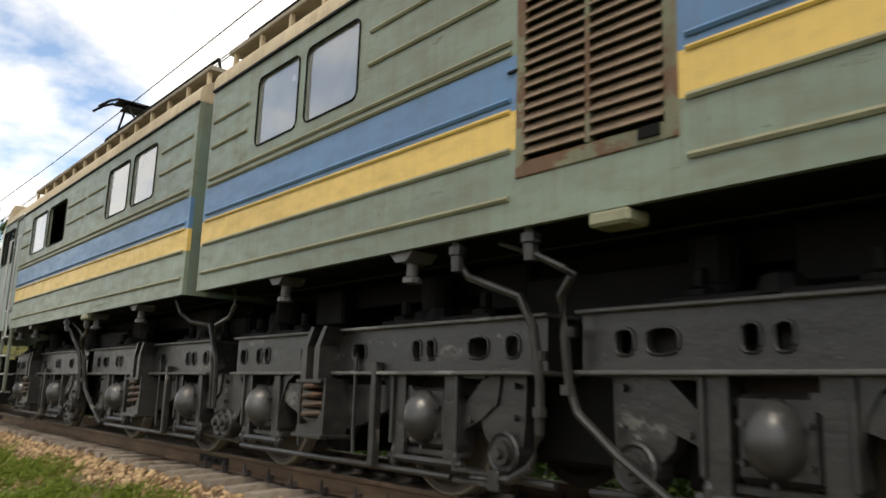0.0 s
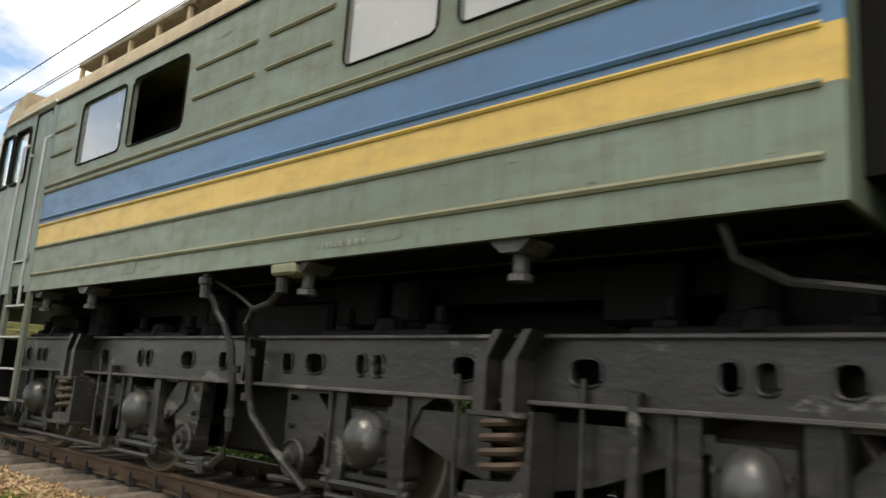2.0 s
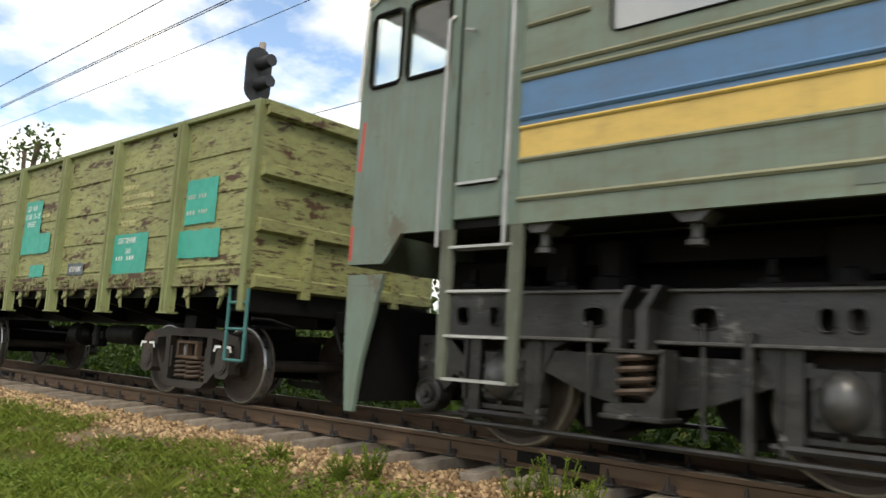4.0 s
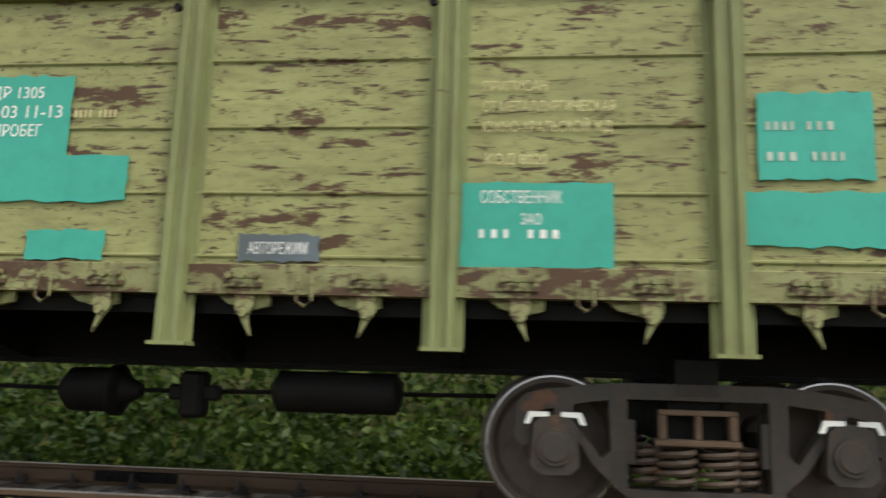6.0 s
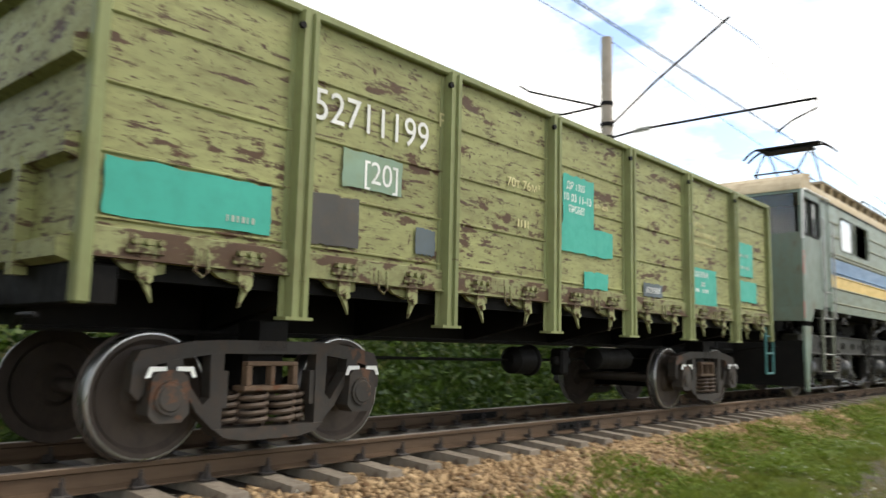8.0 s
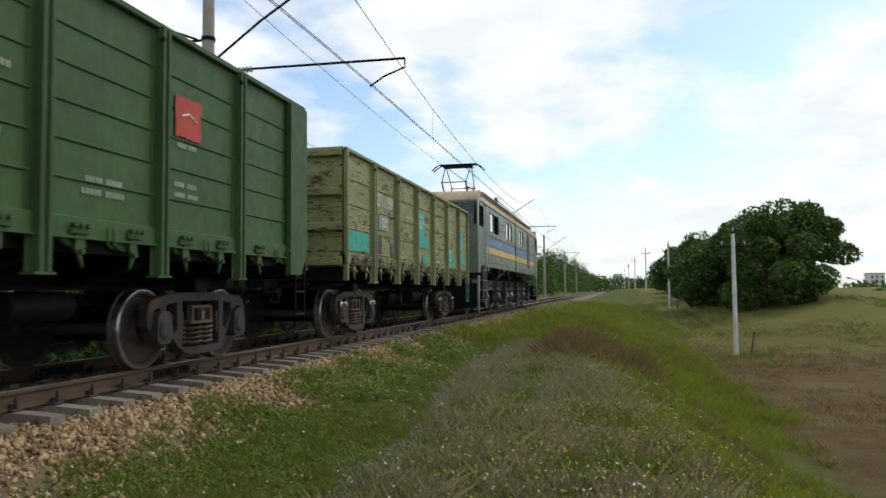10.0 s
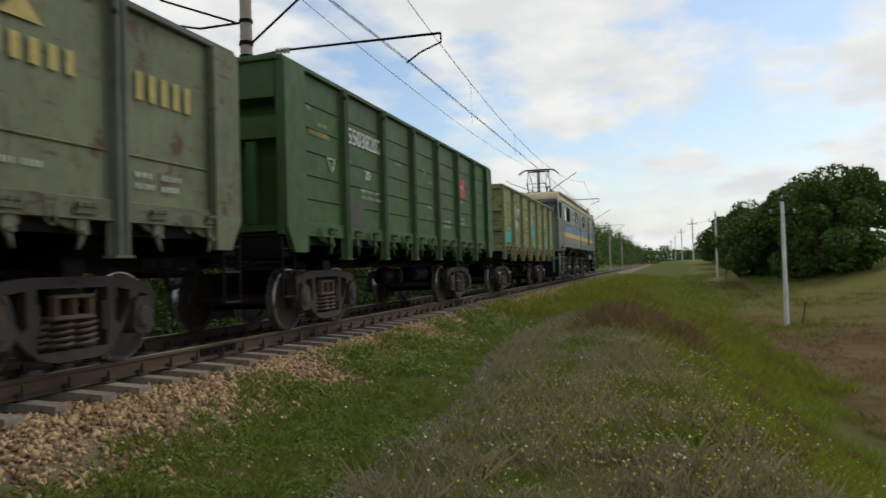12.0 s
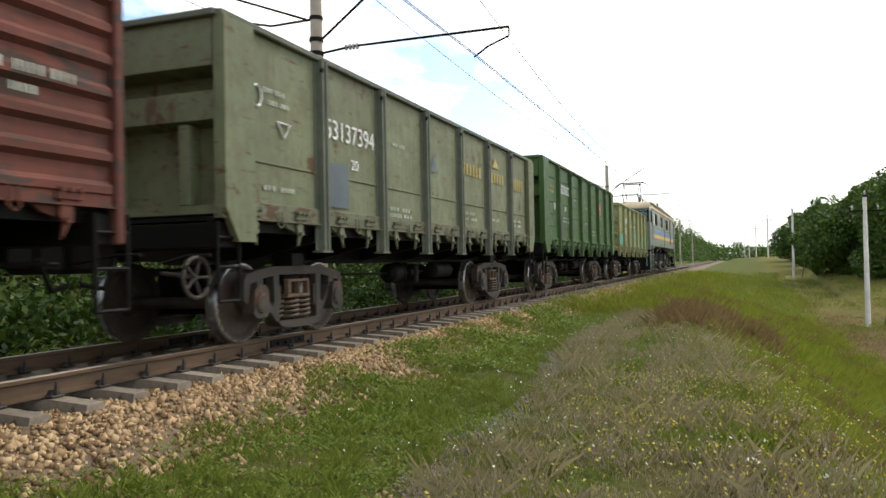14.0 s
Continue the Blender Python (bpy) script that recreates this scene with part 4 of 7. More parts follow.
def loco_section(name, m, label):
    """One half of the twin locomotive. m: +1 the half ahead, -1 the half with the rear cab in view."""
    t = thing(name, label, "locomotive", "locomotive sections")
    VEHICLES.append((t, LOCO_X))
    X = lambda u: m * (u if u < 10.3 else 10.2 + (u - 10.42) * 0.89)
    lo = lambda a, b: (min(X(a), X(b)), max(X(a), X(b)))
    W = 1.58
    wins = [(1.55, 2.5), (2.66, 3.66)] if m > 0 else [(1.72, 2.72), (2.92, 3.98), (6.6, 7.88), (8.06, 9.3)]
    zb, ze, wz0, wz1 = 2.03, 4.70, 3.61, 4.45
    u0, u1 = 0.23, 10.42
    # side wall in horizontal bands, with openings for the windows
    bands = [("side_panel_lower", zb, 2.61, M_green, "weathered grey-green lower side panel"), ("yellow_stripe", 2.61, 2.91, M_yellow, "worn yellow painted stripe"),
             ("blue_stripe", 2.91, 3.34, M_blue, "faded blue painted stripe"), ("side_panel_upper", 3.34, ze, M_green, "weathered grey-green upper side panel with ribs")]
    vent = (5.82, 7.12, 2.4, 4.62) if m > 0 else None
    for nm, z0, z1, mat, lb in bands:
        s = Shape()
        cuts = [(u0, u1)]
        if vent:
            cuts = [(u0, vent[0]), (vent[1], u1)]
            if nm == "side_panel_lower":
                s.box(*lo(vent[0], vent[1]), -W, -W + 0.05, z0, vent[2])
            if nm == "side_panel_upper":
                s.box(*lo(vent[0], vent[1]), -W, -W + 0.05, vent[3], z1)
        if nm == "side_panel_upper":
            for a, b in cuts:
                s.box(*lo(a, b), -W, -W + 0.05, z0, wz0)
                s.box(*lo(a, b), -W, -W + 0.05, wz1, z1)
                at = a
                for wa, wb in wins:
                    if a < wa < b:
                        s.box(*lo(at, wa), -W, -W + 0.05, wz0, wz1)
                        at = wb
                s.box(*lo(at, b), -W, -W + 0.05, wz0, wz1)
        else:
            for a, b in cuts:
                s.box(*lo(a, b), -W, -W + 0.05, z0, z1)
        parts(nm, s, mat, t, lb)
    core = Shape()
    # floor coloured near black in place of the shade under the body
    part("floor_pan", Shape().box(*lo(u0 + 0.05, 12.3), -W + 0.06, W - 0.06, zb + 0.01, 2.2), M_dark, t, "sooty floor of the body with shade in its colour")
    core.box(*lo(u0, 12.3), W - 0.05, W, zb, ze).box(*lo(u0, u0 + 0.04), -W + 0.05, W, zb, ze)
    parts("body_shell", core, M_teal, t, "dark teal end wall and far side")
    part("inner_wall", Shape().box(*lo(u0 + 0.1, 10.3), -0.9, -0.85, zb, ze), M_inside, t)
    grid = Shape()
    for k in range(24):
        grid.box(*lo(6.0 + k * 0.09, 6.03 + k * 0.09), -0.98, -0.95, 3.2, 4.1)
    parts("grille_bar", grid, M_dark, t)
    # ribs
    ribs, blue_r, yel_r = Shape(), Shape(), Shape()
    segs = [(u0 + 0.1, 5.74), (7.2, u1)] if vent else [(u0 + 0.1, u1)]
    for a, b in segs:
        for z in (2.25, 2.61, 3.37, 3.455):
            ribbon(ribs, X(a), X(b), z)
        ribbon(blue_r, X(a), X(b), 3.0)
        ribbon(yel_r, X(a), X(b), 2.91, 0.02)
    upper = [(0.33, 1.32), (3.85, 5.6), (7.3, 10.3)] if m > 0 else [(0.35, 1.5), (4.15, 5.1), (5.3, 6.42), (9.5, 10.38)]
    for a, b in upper:
        for z in (3.88, 4.22):
            ribbon(ribs, X(a), X(b), z)
    parts("side_rib", ribs, M_rib, t, "pressed horizontal rib edged with dirt", True)
    parts("blue_rib", blue_r, M_blue, t, "", True)
    parts("yellow_rib", yel_r, M_yellow, t, "", True)
    # windows
    for i, (a, b) in enumerate(wins):
        fr = Shape()
        xa, xb = lo(a, b)
        ring = rounded(xa, xb, wz0, wz1, 0.09)
        fr.tube([(p[0], -W - 0.004, p[1]) for p in ring] + [(ring[0][0], -W - 0.004, ring[0][1])], 0.011, 6)
        w = part("window", fr, M_dark, t, "rounded side window in a rubber-edged frame")
        cor = Shape()
        for cx, cz, k in ((xa, wz0, 0), (xb, wz0, 1), (xb, wz1, 2), (xa, wz1, 3)):
            sx, sz = (1, -1, -1, 1)[k], (1, 1, -1, -1)[k]
            arc = [(cx + sx * 0.09 * (1 - math.cos(q)), cz + sz * 0.09 * (1 - math.sin(q))) for q in [math.pi / 2 * n / 4 for n in range(5)]]
            cor.prism([(cx, cz)] + arc, -W, -W + 0.05, "y")
        parts("corner", cor, M_green, w)
        if not (m < 0 and i == 2):
            part("pane", Shape().box(xa, xb, -W + 0.02, -W + 0.03, wz0, wz1), M_glass, w, "dusty whitish window pane reflecting the sky")
    # roof
    prof = [(-W - 0.01, ze - 0.02), (-W - 0.004, ze + 0.14), (-1.545, ze + 0.22), (-1.43, ze + 0.30), (-1.1, ze + 0.38), (-0.6, ze + 0.42), (0, ze + 0.45), (0.6, ze + 0.42), (1.1, ze + 0.38), (1.43, ze + 0.30), (1.545, ze + 0.22), (W, ze + 0.14), (W, ze)]
    part("roof", Shape().prism(prof, X(u0), X(12.05), "x"), M_roof, t, "tan-painted curved roof", True)
    part("roof_gutter", Shape().box(*lo(u0, 10.5), -W - 0.025, -W + 0.01, ze - 0.045, ze - 0.015), M_dark, t)
    deck = Shape().box(*lo(0.3, 10.3), -1.47, -1.0, ze + 0.50, ze + 0.57, 0.01)
    wk = part("roof_walkway", deck, M_deck, t, "tan roof walkway on short legs")
    leg = Shape()
    for k in range(14):
        leg.box(*lo(0.4 + k * 0.74, 0.45 + k * 0.74), -1.45, -1.40, ze + 0.26, ze + 0.5)
    parts("leg", leg, M_roof, wk)
    part("pipe", Shape().tube([(X(0.4), -1.3, ze + 0.57), (X(0.5), -1.3, ze + 0.78), (X(5.6), -1.3, ze + 0.80), (X(5.75), -1.3, ze + 0.57)], 0.022, 6), M_dark, wk, "black conduit above the walkway")
    eq = Shape().box(*lo(2.0, 3.6), -0.6, 0.6, ze + 0.4, ze + 0.75, 0.04).box(*lo(6.0, 8.8), -0.5, 0.5, ze + 0.4, ze + 0.7, 0.04)
    for k in range(5):
        eq.lathe([(ze + 0.4, 0.05), (ze + 0.85, 0.05), (ze + 0.9, 0.1), (ze + 0.95, 0.03)], (X(1.0 + 2.1 * k), -0.7, 0), "z", 10)
    eq.tube([(X(0.3), -0.7, ze + 0.95), (X(5), -0.7, ze + 1.0), (X(9.8), -0.7, ze + 0.95)], 0.025, 6)
    parts("roof_fitting", eq, M_vent, t, "")
    # cab
    cab = Shape()
    for y0, y1 in ((-W - 0.003, -W + 0.05), (W - 0.05, W + 0.003)):
        # wall in pieces round the two windows and the door
        for a, b, z0, z1 in ((u1, 10.62, zb, ze), (11.3, 11.46, zb, ze), (10.62, 11.3, 4.66, ze), (11.46, 12.12, zb, 3.66), (11.46, 12.12, 4.5, ze), (12.12, 12.22, zb, ze), (12.22, 12.74, zb, 3.68), (12.22, 12.74, 4.5, ze)):
            cab.box(*lo(a, b), y0, y1, z0, z1)
        cab.prism([(X(12.74), zb), (X(12.9), zb), (X(12.90), 3.7), (X(12.86), ze), (X(12.74), ze)], y0, y1, "y")
        cab.prism([(X(12.05), zb), (X(12.9), zb), (X(12.92), 1.73), (X(12.32), 1.73), (X(12.26), 1.78)], y0, y1, "y")
    cab.prism([(X(12.86), 1.73), (X(12.92), 1.73), (X(12.90), zb), (X(12.90), 3.7), (X(12.84), 3.7), (X(12.84), zb)], -W, W, "y")
    cab.prism([(X(12.78), 4.6), (X(12.87), 4.6), (X(12.86), ze), (X(12.74), ze)], -W, W, "y")
    cab.box(*lo(12.74, 12.86), -0.12, 0.12, 3.7, 4.6)
    parts("cab_wall", cab, M_teal, t, "grey-teal cab side with flaking paint")
    for yy in (-0.78, 0.78):
        part("windscreen", Shape().prism([(X(12.84), 3.70), (X(12.86), 3.70), (X(12.83), 4.6), (X(12.81), 4.6)], yy - 0.66, yy + 0.66, "y"), M_clear, t, "cab windscreen pane")
    rf = [(12.0, 0.45), (12.4, 0.40), (12.66, 0.27), (12.84, 0.1), (12.89, 0.0), (12.89, -0.03), (12.0, -0.03)]
    part("cab_roof", Shape().prism([(X(a), ze + b) for a, b in rf], -W, W, "y"), M_roof, t, "tan rounded cab roof", True)
    part("drip_rail", Shape().tube([(X(10.5), -W - 0.02, ze + 0.02), (X(12.66), -W - 0.02, ze + 0.0), (X(12.84), -W - 0.02, ze - 0.1), (X(12.90), -W - 0.02, 3.55)], 0.022, 6), M_white, t, "whitish drip rail round the cab")
    part("cab_back_wall", Shape().box(*lo(10.5, 10.55), -W + 0.06, W - 0.06, zb, ze), M_inside, t)
    door = Shape().box(*lo(10.63, 11.29), -W + 0.01, -W + 0.05, 2.12, 4.65, 0.01)
    dd = part("cab_door", door, M_teal, t, "closed grey-teal cab door")
    ring = rounded(*lo(10.64, 11.28), 2.45, 4.64, 0.1)
    part("door_edge", Shape().tube([(p[0], -W + 0.005, p[1]) for p in ring], 0.012, 5), M_dark, dd)
    part("kick_plate", Shape().box(*lo(10.68, 11.24), -W - 0.03, -W, 2.45, 2.475), M_grey, dd)
    part("door_handle", Shape().tube([(X(11.2), -W - 0.03, 4.02), (X(11.05), -W - 0.04, 3.97)], 0.015, 6), M_grey, dd)
    for a, b in ((11.46, 12.12), (12.22, 12.74)):
        ring = rounded(*lo(a, b), 3.67, 4.5, 0.08)
        w = part("cab_window", Shape().tube([(p[0], -W - 0.006, p[1]) for p in ring] + [(ring[0][0], -W - 0.006, ring[0][1])], 0.024, 6), M_dark, t, "cab side window with a rubber seal")
        p = part("pane", Shape().box(*lo(a, b), -W + 0.02, -W + 0.026, 3.64, 4.52), M_clear, w)
        p.visible_shadow = False
        p = part("far_pane", Shape().box(*lo(a, b), W - 0.03, W - 0.024, 3.64, 4.52), M_clear, w)
        p.visible_shadow = False
    rails = Shape()
    for u in (10.5, 11.4):
        rails.tube([(X(u), -W - 0.01, 4.2), (X(u), -W - 0.07, 4.14), (X(u), -W - 0.075, 2.2), (X(u), -W - 0.07, 1.85)], 0.02, 7)
    parts("handrail", rails, M_grey, t, "pale worn vertical handrails beside the door")
    lad = Shape()
    for u in (10.42, 11.34):
        lad.prism([(X(u) - 0.07, 2.03), (X(u) + 0.07, 2.03), (X(u) + 0.07, 1.35), (X(u) + 0.045, 0.6), (X(u) - 0.045, 0.6), (X(u) - 0.07, 1.35)], -W, -W + 0.045, "y")
    ld = part("ladder", lad, M_cpost, t, "grey-green steel cab ladder")
    for z in (0.62, 1.02, 1.44, 1.86):
        part("rung", Shape().box(*lo(10.46, 11.3), -W - 0.01, -W + 0.16, z - 0.02, z + 0.005), M_grey, ld, "worn bright step")
    part("plough", Shape().prism([(X(12.3), 1.62), (X(12.9), 1.62), (X(12.88), 0.9), (X(12.8), 0.2), (X(12.66), 0.2), (X(12.58), 0.7)], -W, -W + 0.05, "y"), M_teal, t, "grey-green wedge-shaped rail guard")
    part("guard_plate", Shape().box(*lo(12.7, 12.85), -W + 0.055, W - 0.05, 0.3, 1.3), M_dark, t, "dark transverse guard plate")
    part("red_mark", Shape().box(*lo(12.86, 12.905), -W - 0.006, -W - 0.003, 1.78, 2.15), M_red, t)
    part("red_mark", Shape().prism([(X(12.80), 2.75), (X(12.86), 2.75), (X(12.81), 3.3), (X(12.77), 3.3)], -W - 0.006, -W - 0.0035, "y"), M_red, t)
    part("coupler", Shape().box(*lo(12.6, 14.0), -0.16, 0.16, 0.98, 1.24, 0.03).box(*lo(13.85, 14.25), -0.24, 0.2, 0.9, 1.3, 0.05), M_dark, t)
    # underside: its near-black colour also carries the shade beneath the body
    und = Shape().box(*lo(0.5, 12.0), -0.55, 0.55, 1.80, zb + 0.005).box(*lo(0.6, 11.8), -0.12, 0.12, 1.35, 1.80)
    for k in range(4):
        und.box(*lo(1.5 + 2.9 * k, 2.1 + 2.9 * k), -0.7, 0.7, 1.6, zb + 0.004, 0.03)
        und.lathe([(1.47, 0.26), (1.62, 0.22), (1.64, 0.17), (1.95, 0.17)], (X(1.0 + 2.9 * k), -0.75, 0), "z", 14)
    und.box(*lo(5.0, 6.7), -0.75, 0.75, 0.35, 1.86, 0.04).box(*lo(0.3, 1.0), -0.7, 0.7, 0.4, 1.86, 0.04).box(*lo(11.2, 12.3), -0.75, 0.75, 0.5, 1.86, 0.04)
    parts("underframe", und, M_dark, t, "sooty underframe equipment, blackened for the shade beneath the body")
    sand = Shape()
    for u in (2.2, 4.4, 8.6, 10.0):
        sand.prism([(X(u) - 0.16, zb), (X(u) + 0.16, zb), (X(u) + 0.07, 1.95), (X(u) - 0.07, 1.95)], -W + 0.05, -W + 0.3, "y").lathe([(1.78, 0.08), (1.82, 0.08), (1.84, 0.05), (1.97, 0.05)], (X(u), -W + 0.17, 0), "z", 10)
    parts("sand_box", sand, M_flange, t, "small hopper outlet under the sill")
    part("jack_pad", Shape().box(*lo(4.35, 4.68) if m < 0 else lo(6.46, 6.78), -W - 0.01, -W + 0.2, 1.93, zb, 0.02), M_rib, t)
    hose = Shape()
    g = -5.49 if m < 0 else 5.86
    taps = ((g - 0.38, g - 0.3), (g + 0.85, g + 0.5)) if m < 0 else ((g - 0.78, g - 0.5), (g + 0.0, g + 0.15))
    hose.tube([(taps[0][0], -W + 0.1, zb), (taps[0][0], -W + 0.1, 1.88), (taps[0][0] + 0.06, -1.42, 1.76), (taps[0][1], -1.4, 1.68), (g - 0.24, -1.36, 1.58), (g - 0.16, -1.3, 1.36), (g - 0.13, -1.26, 0.95), (g - 0.15, -1.24, 0.6), (g - 0.28, -1.2, 0.36), (g - 0.5, -1.18, 0.25), (g - 0.95, -1.15, 0.22)], 0.034, 8)
    hose.tube([(taps[1][0], -W + 0.1, zb), (taps[1][0], -W + 0.1, 1.86), (taps[1][1] + 0.1, -1.42, 1.73), (g + 0.3, -1.4, 1.68), (g + 0.16, -1.36, 1.56), (g + 0.14, -1.3, 1.3), (g + 0.14, -1.26, 0.95), (g + 0.2, -1.24, 0.76), (g + 0.5, -1.2, 0.5), (g + 0.95, -1.15, 0.2)], 0.032, 8)
    for q in taps:
        hose.lathe([(1.80, 0.052), (1.92, 0.058), (1.93, 0.075), (1.99, 0.075), (2.0, 0.05), (zb, 0.05)], (q[0], -W + 0.1, 0), "z", 10)
    for z in (0.72, 1.12):
        hose.lathe([(z, 0.05), (z + 0.07, 0.05)], (g - 0.14, -1.25, 0), "z", 8).lathe([(z + 0.16, 0.05), (z + 0.23, 0.05)], (g + 0.14, -1.27, 0), "z", 8)
    hose.tube([(g - 0.36, -1.44, 1.98), (g + 0.05, -1.42, 1.83), (g + 0.34, -1.4, 1.68)], 0.018, 6)
    hose.box(g - 1.15, g - 0.7, -1.2, -1.1, 0.17, 0.21, 0.01).box(g - 1.15, g - 0.7, -1.2, -1.1, 0.25, 0.29, 0.01).box(g - 0.72, g - 0.6, -1.22, -1.08, 0.15, 0.31, 0.015)
    hose.tube([(X(0.9), -1.4, zb), (X(0.85), -1.35, 1.85), (X(0.6), -1.3, 1.72), (X(0.1), -1.25, 1.65), (X(-0.05), -1.2, 1.2), (X(-0.05), -1.18, 0.6)], 0.03, 7)
    parts("air_pipe", hose, M_frame, t, "bent black air pipes")
    loco_bogie(t, 2.75 if m > 0 else -2.37, m, 2.95)
    loco_bogie(t, 8.88 if m > 0 else -9.15, -m, 2.85 if m > 0 else 3.5)
    if vent:
        fr = Shape()
        a, b, z0, z1 = vent
        for p, q, r, s_ in ((a - 0.02, a + 0.08, z0 - 0.02, z1), (b - 0.08, b + 0.02, z0 - 0.02, z1), (a + 0.08, b - 0.08, z0 - 0.02, z0 + 0.1), (a + 0.08, b - 0.08, z1 - 0.08, z1)):
            fr.box(p, q, -W - 0.012, -W + 0.04, r, s_, 0.01)
        fr.box((a + b) / 2 - 0.02, (a + b) / 2 + 0.02, -W - 0.016, -W + 0.03, z0 + 0.1, z1 - 0.08)
        v = part("louvre_vent", fr, M_ventframe, t, "framed ventilation louvre with rusty edges")
        for h in range(2):
            x0, x1 = (a + 0.08, (a + b) / 2 - 0.02) if h == 0 else ((a + b) / 2 + 0.02, b - 0.08)
            me = Shape().prism([(-W - 0.03, -0.035), (-W - 0.022, -0.04), (-W + 0.03, 0.04), (-W + 0.022, 0.045)], x0, x1, "x").mesh("slat", M_vent)
            n = 24
            for k in range(n):
                o = part("slat", me, None, v)
                o.location = (0, 0, z0 + 0.17 + k * (z1 - z0 - 0.3) / (n - 1))
        part("vent_back", Shape().box(a, b, -W + 0.1, -W + 0.12, z0, z1), M_inside, v)
        parts("latch", Shape().box(a - 0.1, a - 0.0, -W - 0.02, -W - 0.005, 3.2, 3.22).box(b - 0.25, b - 0.1, -W - 0.03, -W - 0.01, z0 + 0.02, z0 + 0.09), M_dark, v)
    return t


def rounded(xa, xb, za, zb, r):
    out = []
    for cx, cz, a0 in ((xb - r, zb - r, 0), (xa + r, zb - r, 90), (xa + r, za + r, 180), (xb - r, za + r, 270)):
        out += [(cx + r * math.cos(radians(a0 + 22.5 * k)), cz + r * math.sin(radians(a0 + 22.5 * k))) for k in range(5)]
    return out


def pantograph(t, x, z, up):
    base = Shape().box(x - 0.7, x + 0.7, -0.6, 0.6, z, z + 0.08)
    for sx in (-0.6, 0.6):
        for sy in (-0.5, 0.5):
            base.lathe([(z - 0.3, 0.07), (z, 0.06)], (x + sx, sy, 0), "z", 8)
    p = part("pantograph", base, M_dark, t, "raised pantograph touching the contact wire" if up else "folded pantograph")
    h = up if up else 0.3
    arms = Shape()
    for sx in (-1, 1):
        for sy in (-0.5, 0.5):
            arms.tube([(x + sx * 0.35, sy, z + 0.05), (x + sx * 1.15, sy, z + h * 0.42)], 0.032, 6)
            arms.tube([(x + sx * 1.15, sy, z + h * 0.42), (x + sx * 0.14, sy * 1.1, z + h - 0.14)], 0.022, 6)
        arms.tube([(x + sx * 1.15, -0.55, z + h * 0.42), (x + sx * 1.15, 0.55, z + h * 0.42)], 0.024, 6)
        arms.tube([(x + sx * 1.15, -0.5, z + h * 0.42), (x + sx * 0.14, 0.5, z + h - 0.14)], 0.014, 5)
    parts("arm", arms, M_dark, p)
    hd = Shape().box(x - 0.22, x + 0.22, -0.62, 0.62, z + h - 0.16, z + h - 0.12)
    bow = [(-1.12, -0.30), (-0.95, -0.13), (-0.78, -0.03), (0.78, -0.03), (0.95, -0.13), (1.12, -0.30)]
    for sx in (-0.2, 0.2):
        hd.tube([(x + sx, y, z + h + d) for y, d in bow], 0.03, 6)
    hd.box(x - 0.2, x + 0.2, -0.76, 0.76, z + h - 0.05, z + h - 0.03)
    part("head", hd, M_dark, p, "broad black collector head with drooping horns")


loco_front = loco_section("locomotive_section", 1, "green electric locomotive half with blue and yellow stripes, on rails")
loco_rear = loco_section("locomotive_section", -1, "green striped electric locomotive half with a teal rear cab")
pantograph(loco_rear, -7.4, 5.25, 1.72)
pantograph(loco_front, 9.3, 5.3, 0.0)
part("gangway", Shape().box(-0.24, 0.24, -1.35, 1.35, 2.2, 4.75), M_dark, loco_rear, "dark teal gangway bellows between the halves")
bars("chalk_mark", -4.02, 2.11, -1.585, 0.95, 0.05, M_chalk, loco_rear, 3, 5)
LOCO_SCALE = 0.9


part("paint_smudge", Shape().prism([(-7.45, 2.1), (-7.2, 2.1), (-7.18, 2.2), (-7.25, 2.25), (-7.42, 2.22)], -1.586, -1.582, "y"), M_teal, loco_rear)


def true_size(t):
    """Brings a locomotive half from its drawing to its true length and height; its width is true already."""
    done = set()
    for ob in t.children_recursive:
        ob.location = (ob.location.x * LOCO_SCALE, ob.location.y, ob.location.z * LOCO_SCALE)
        if ob.data.name not in done:
            done.add(ob.data.name)
            ob.data.transform(Matrix.Diagonal((LOCO_SCALE, 1, LOCO_SCALE, 1)))


for half in (loco_front, loco_rear):
    true_size(half)
WHEELSETS = [(ob, r * LOCO_SCALE) for ob, r in WHEELSETS]


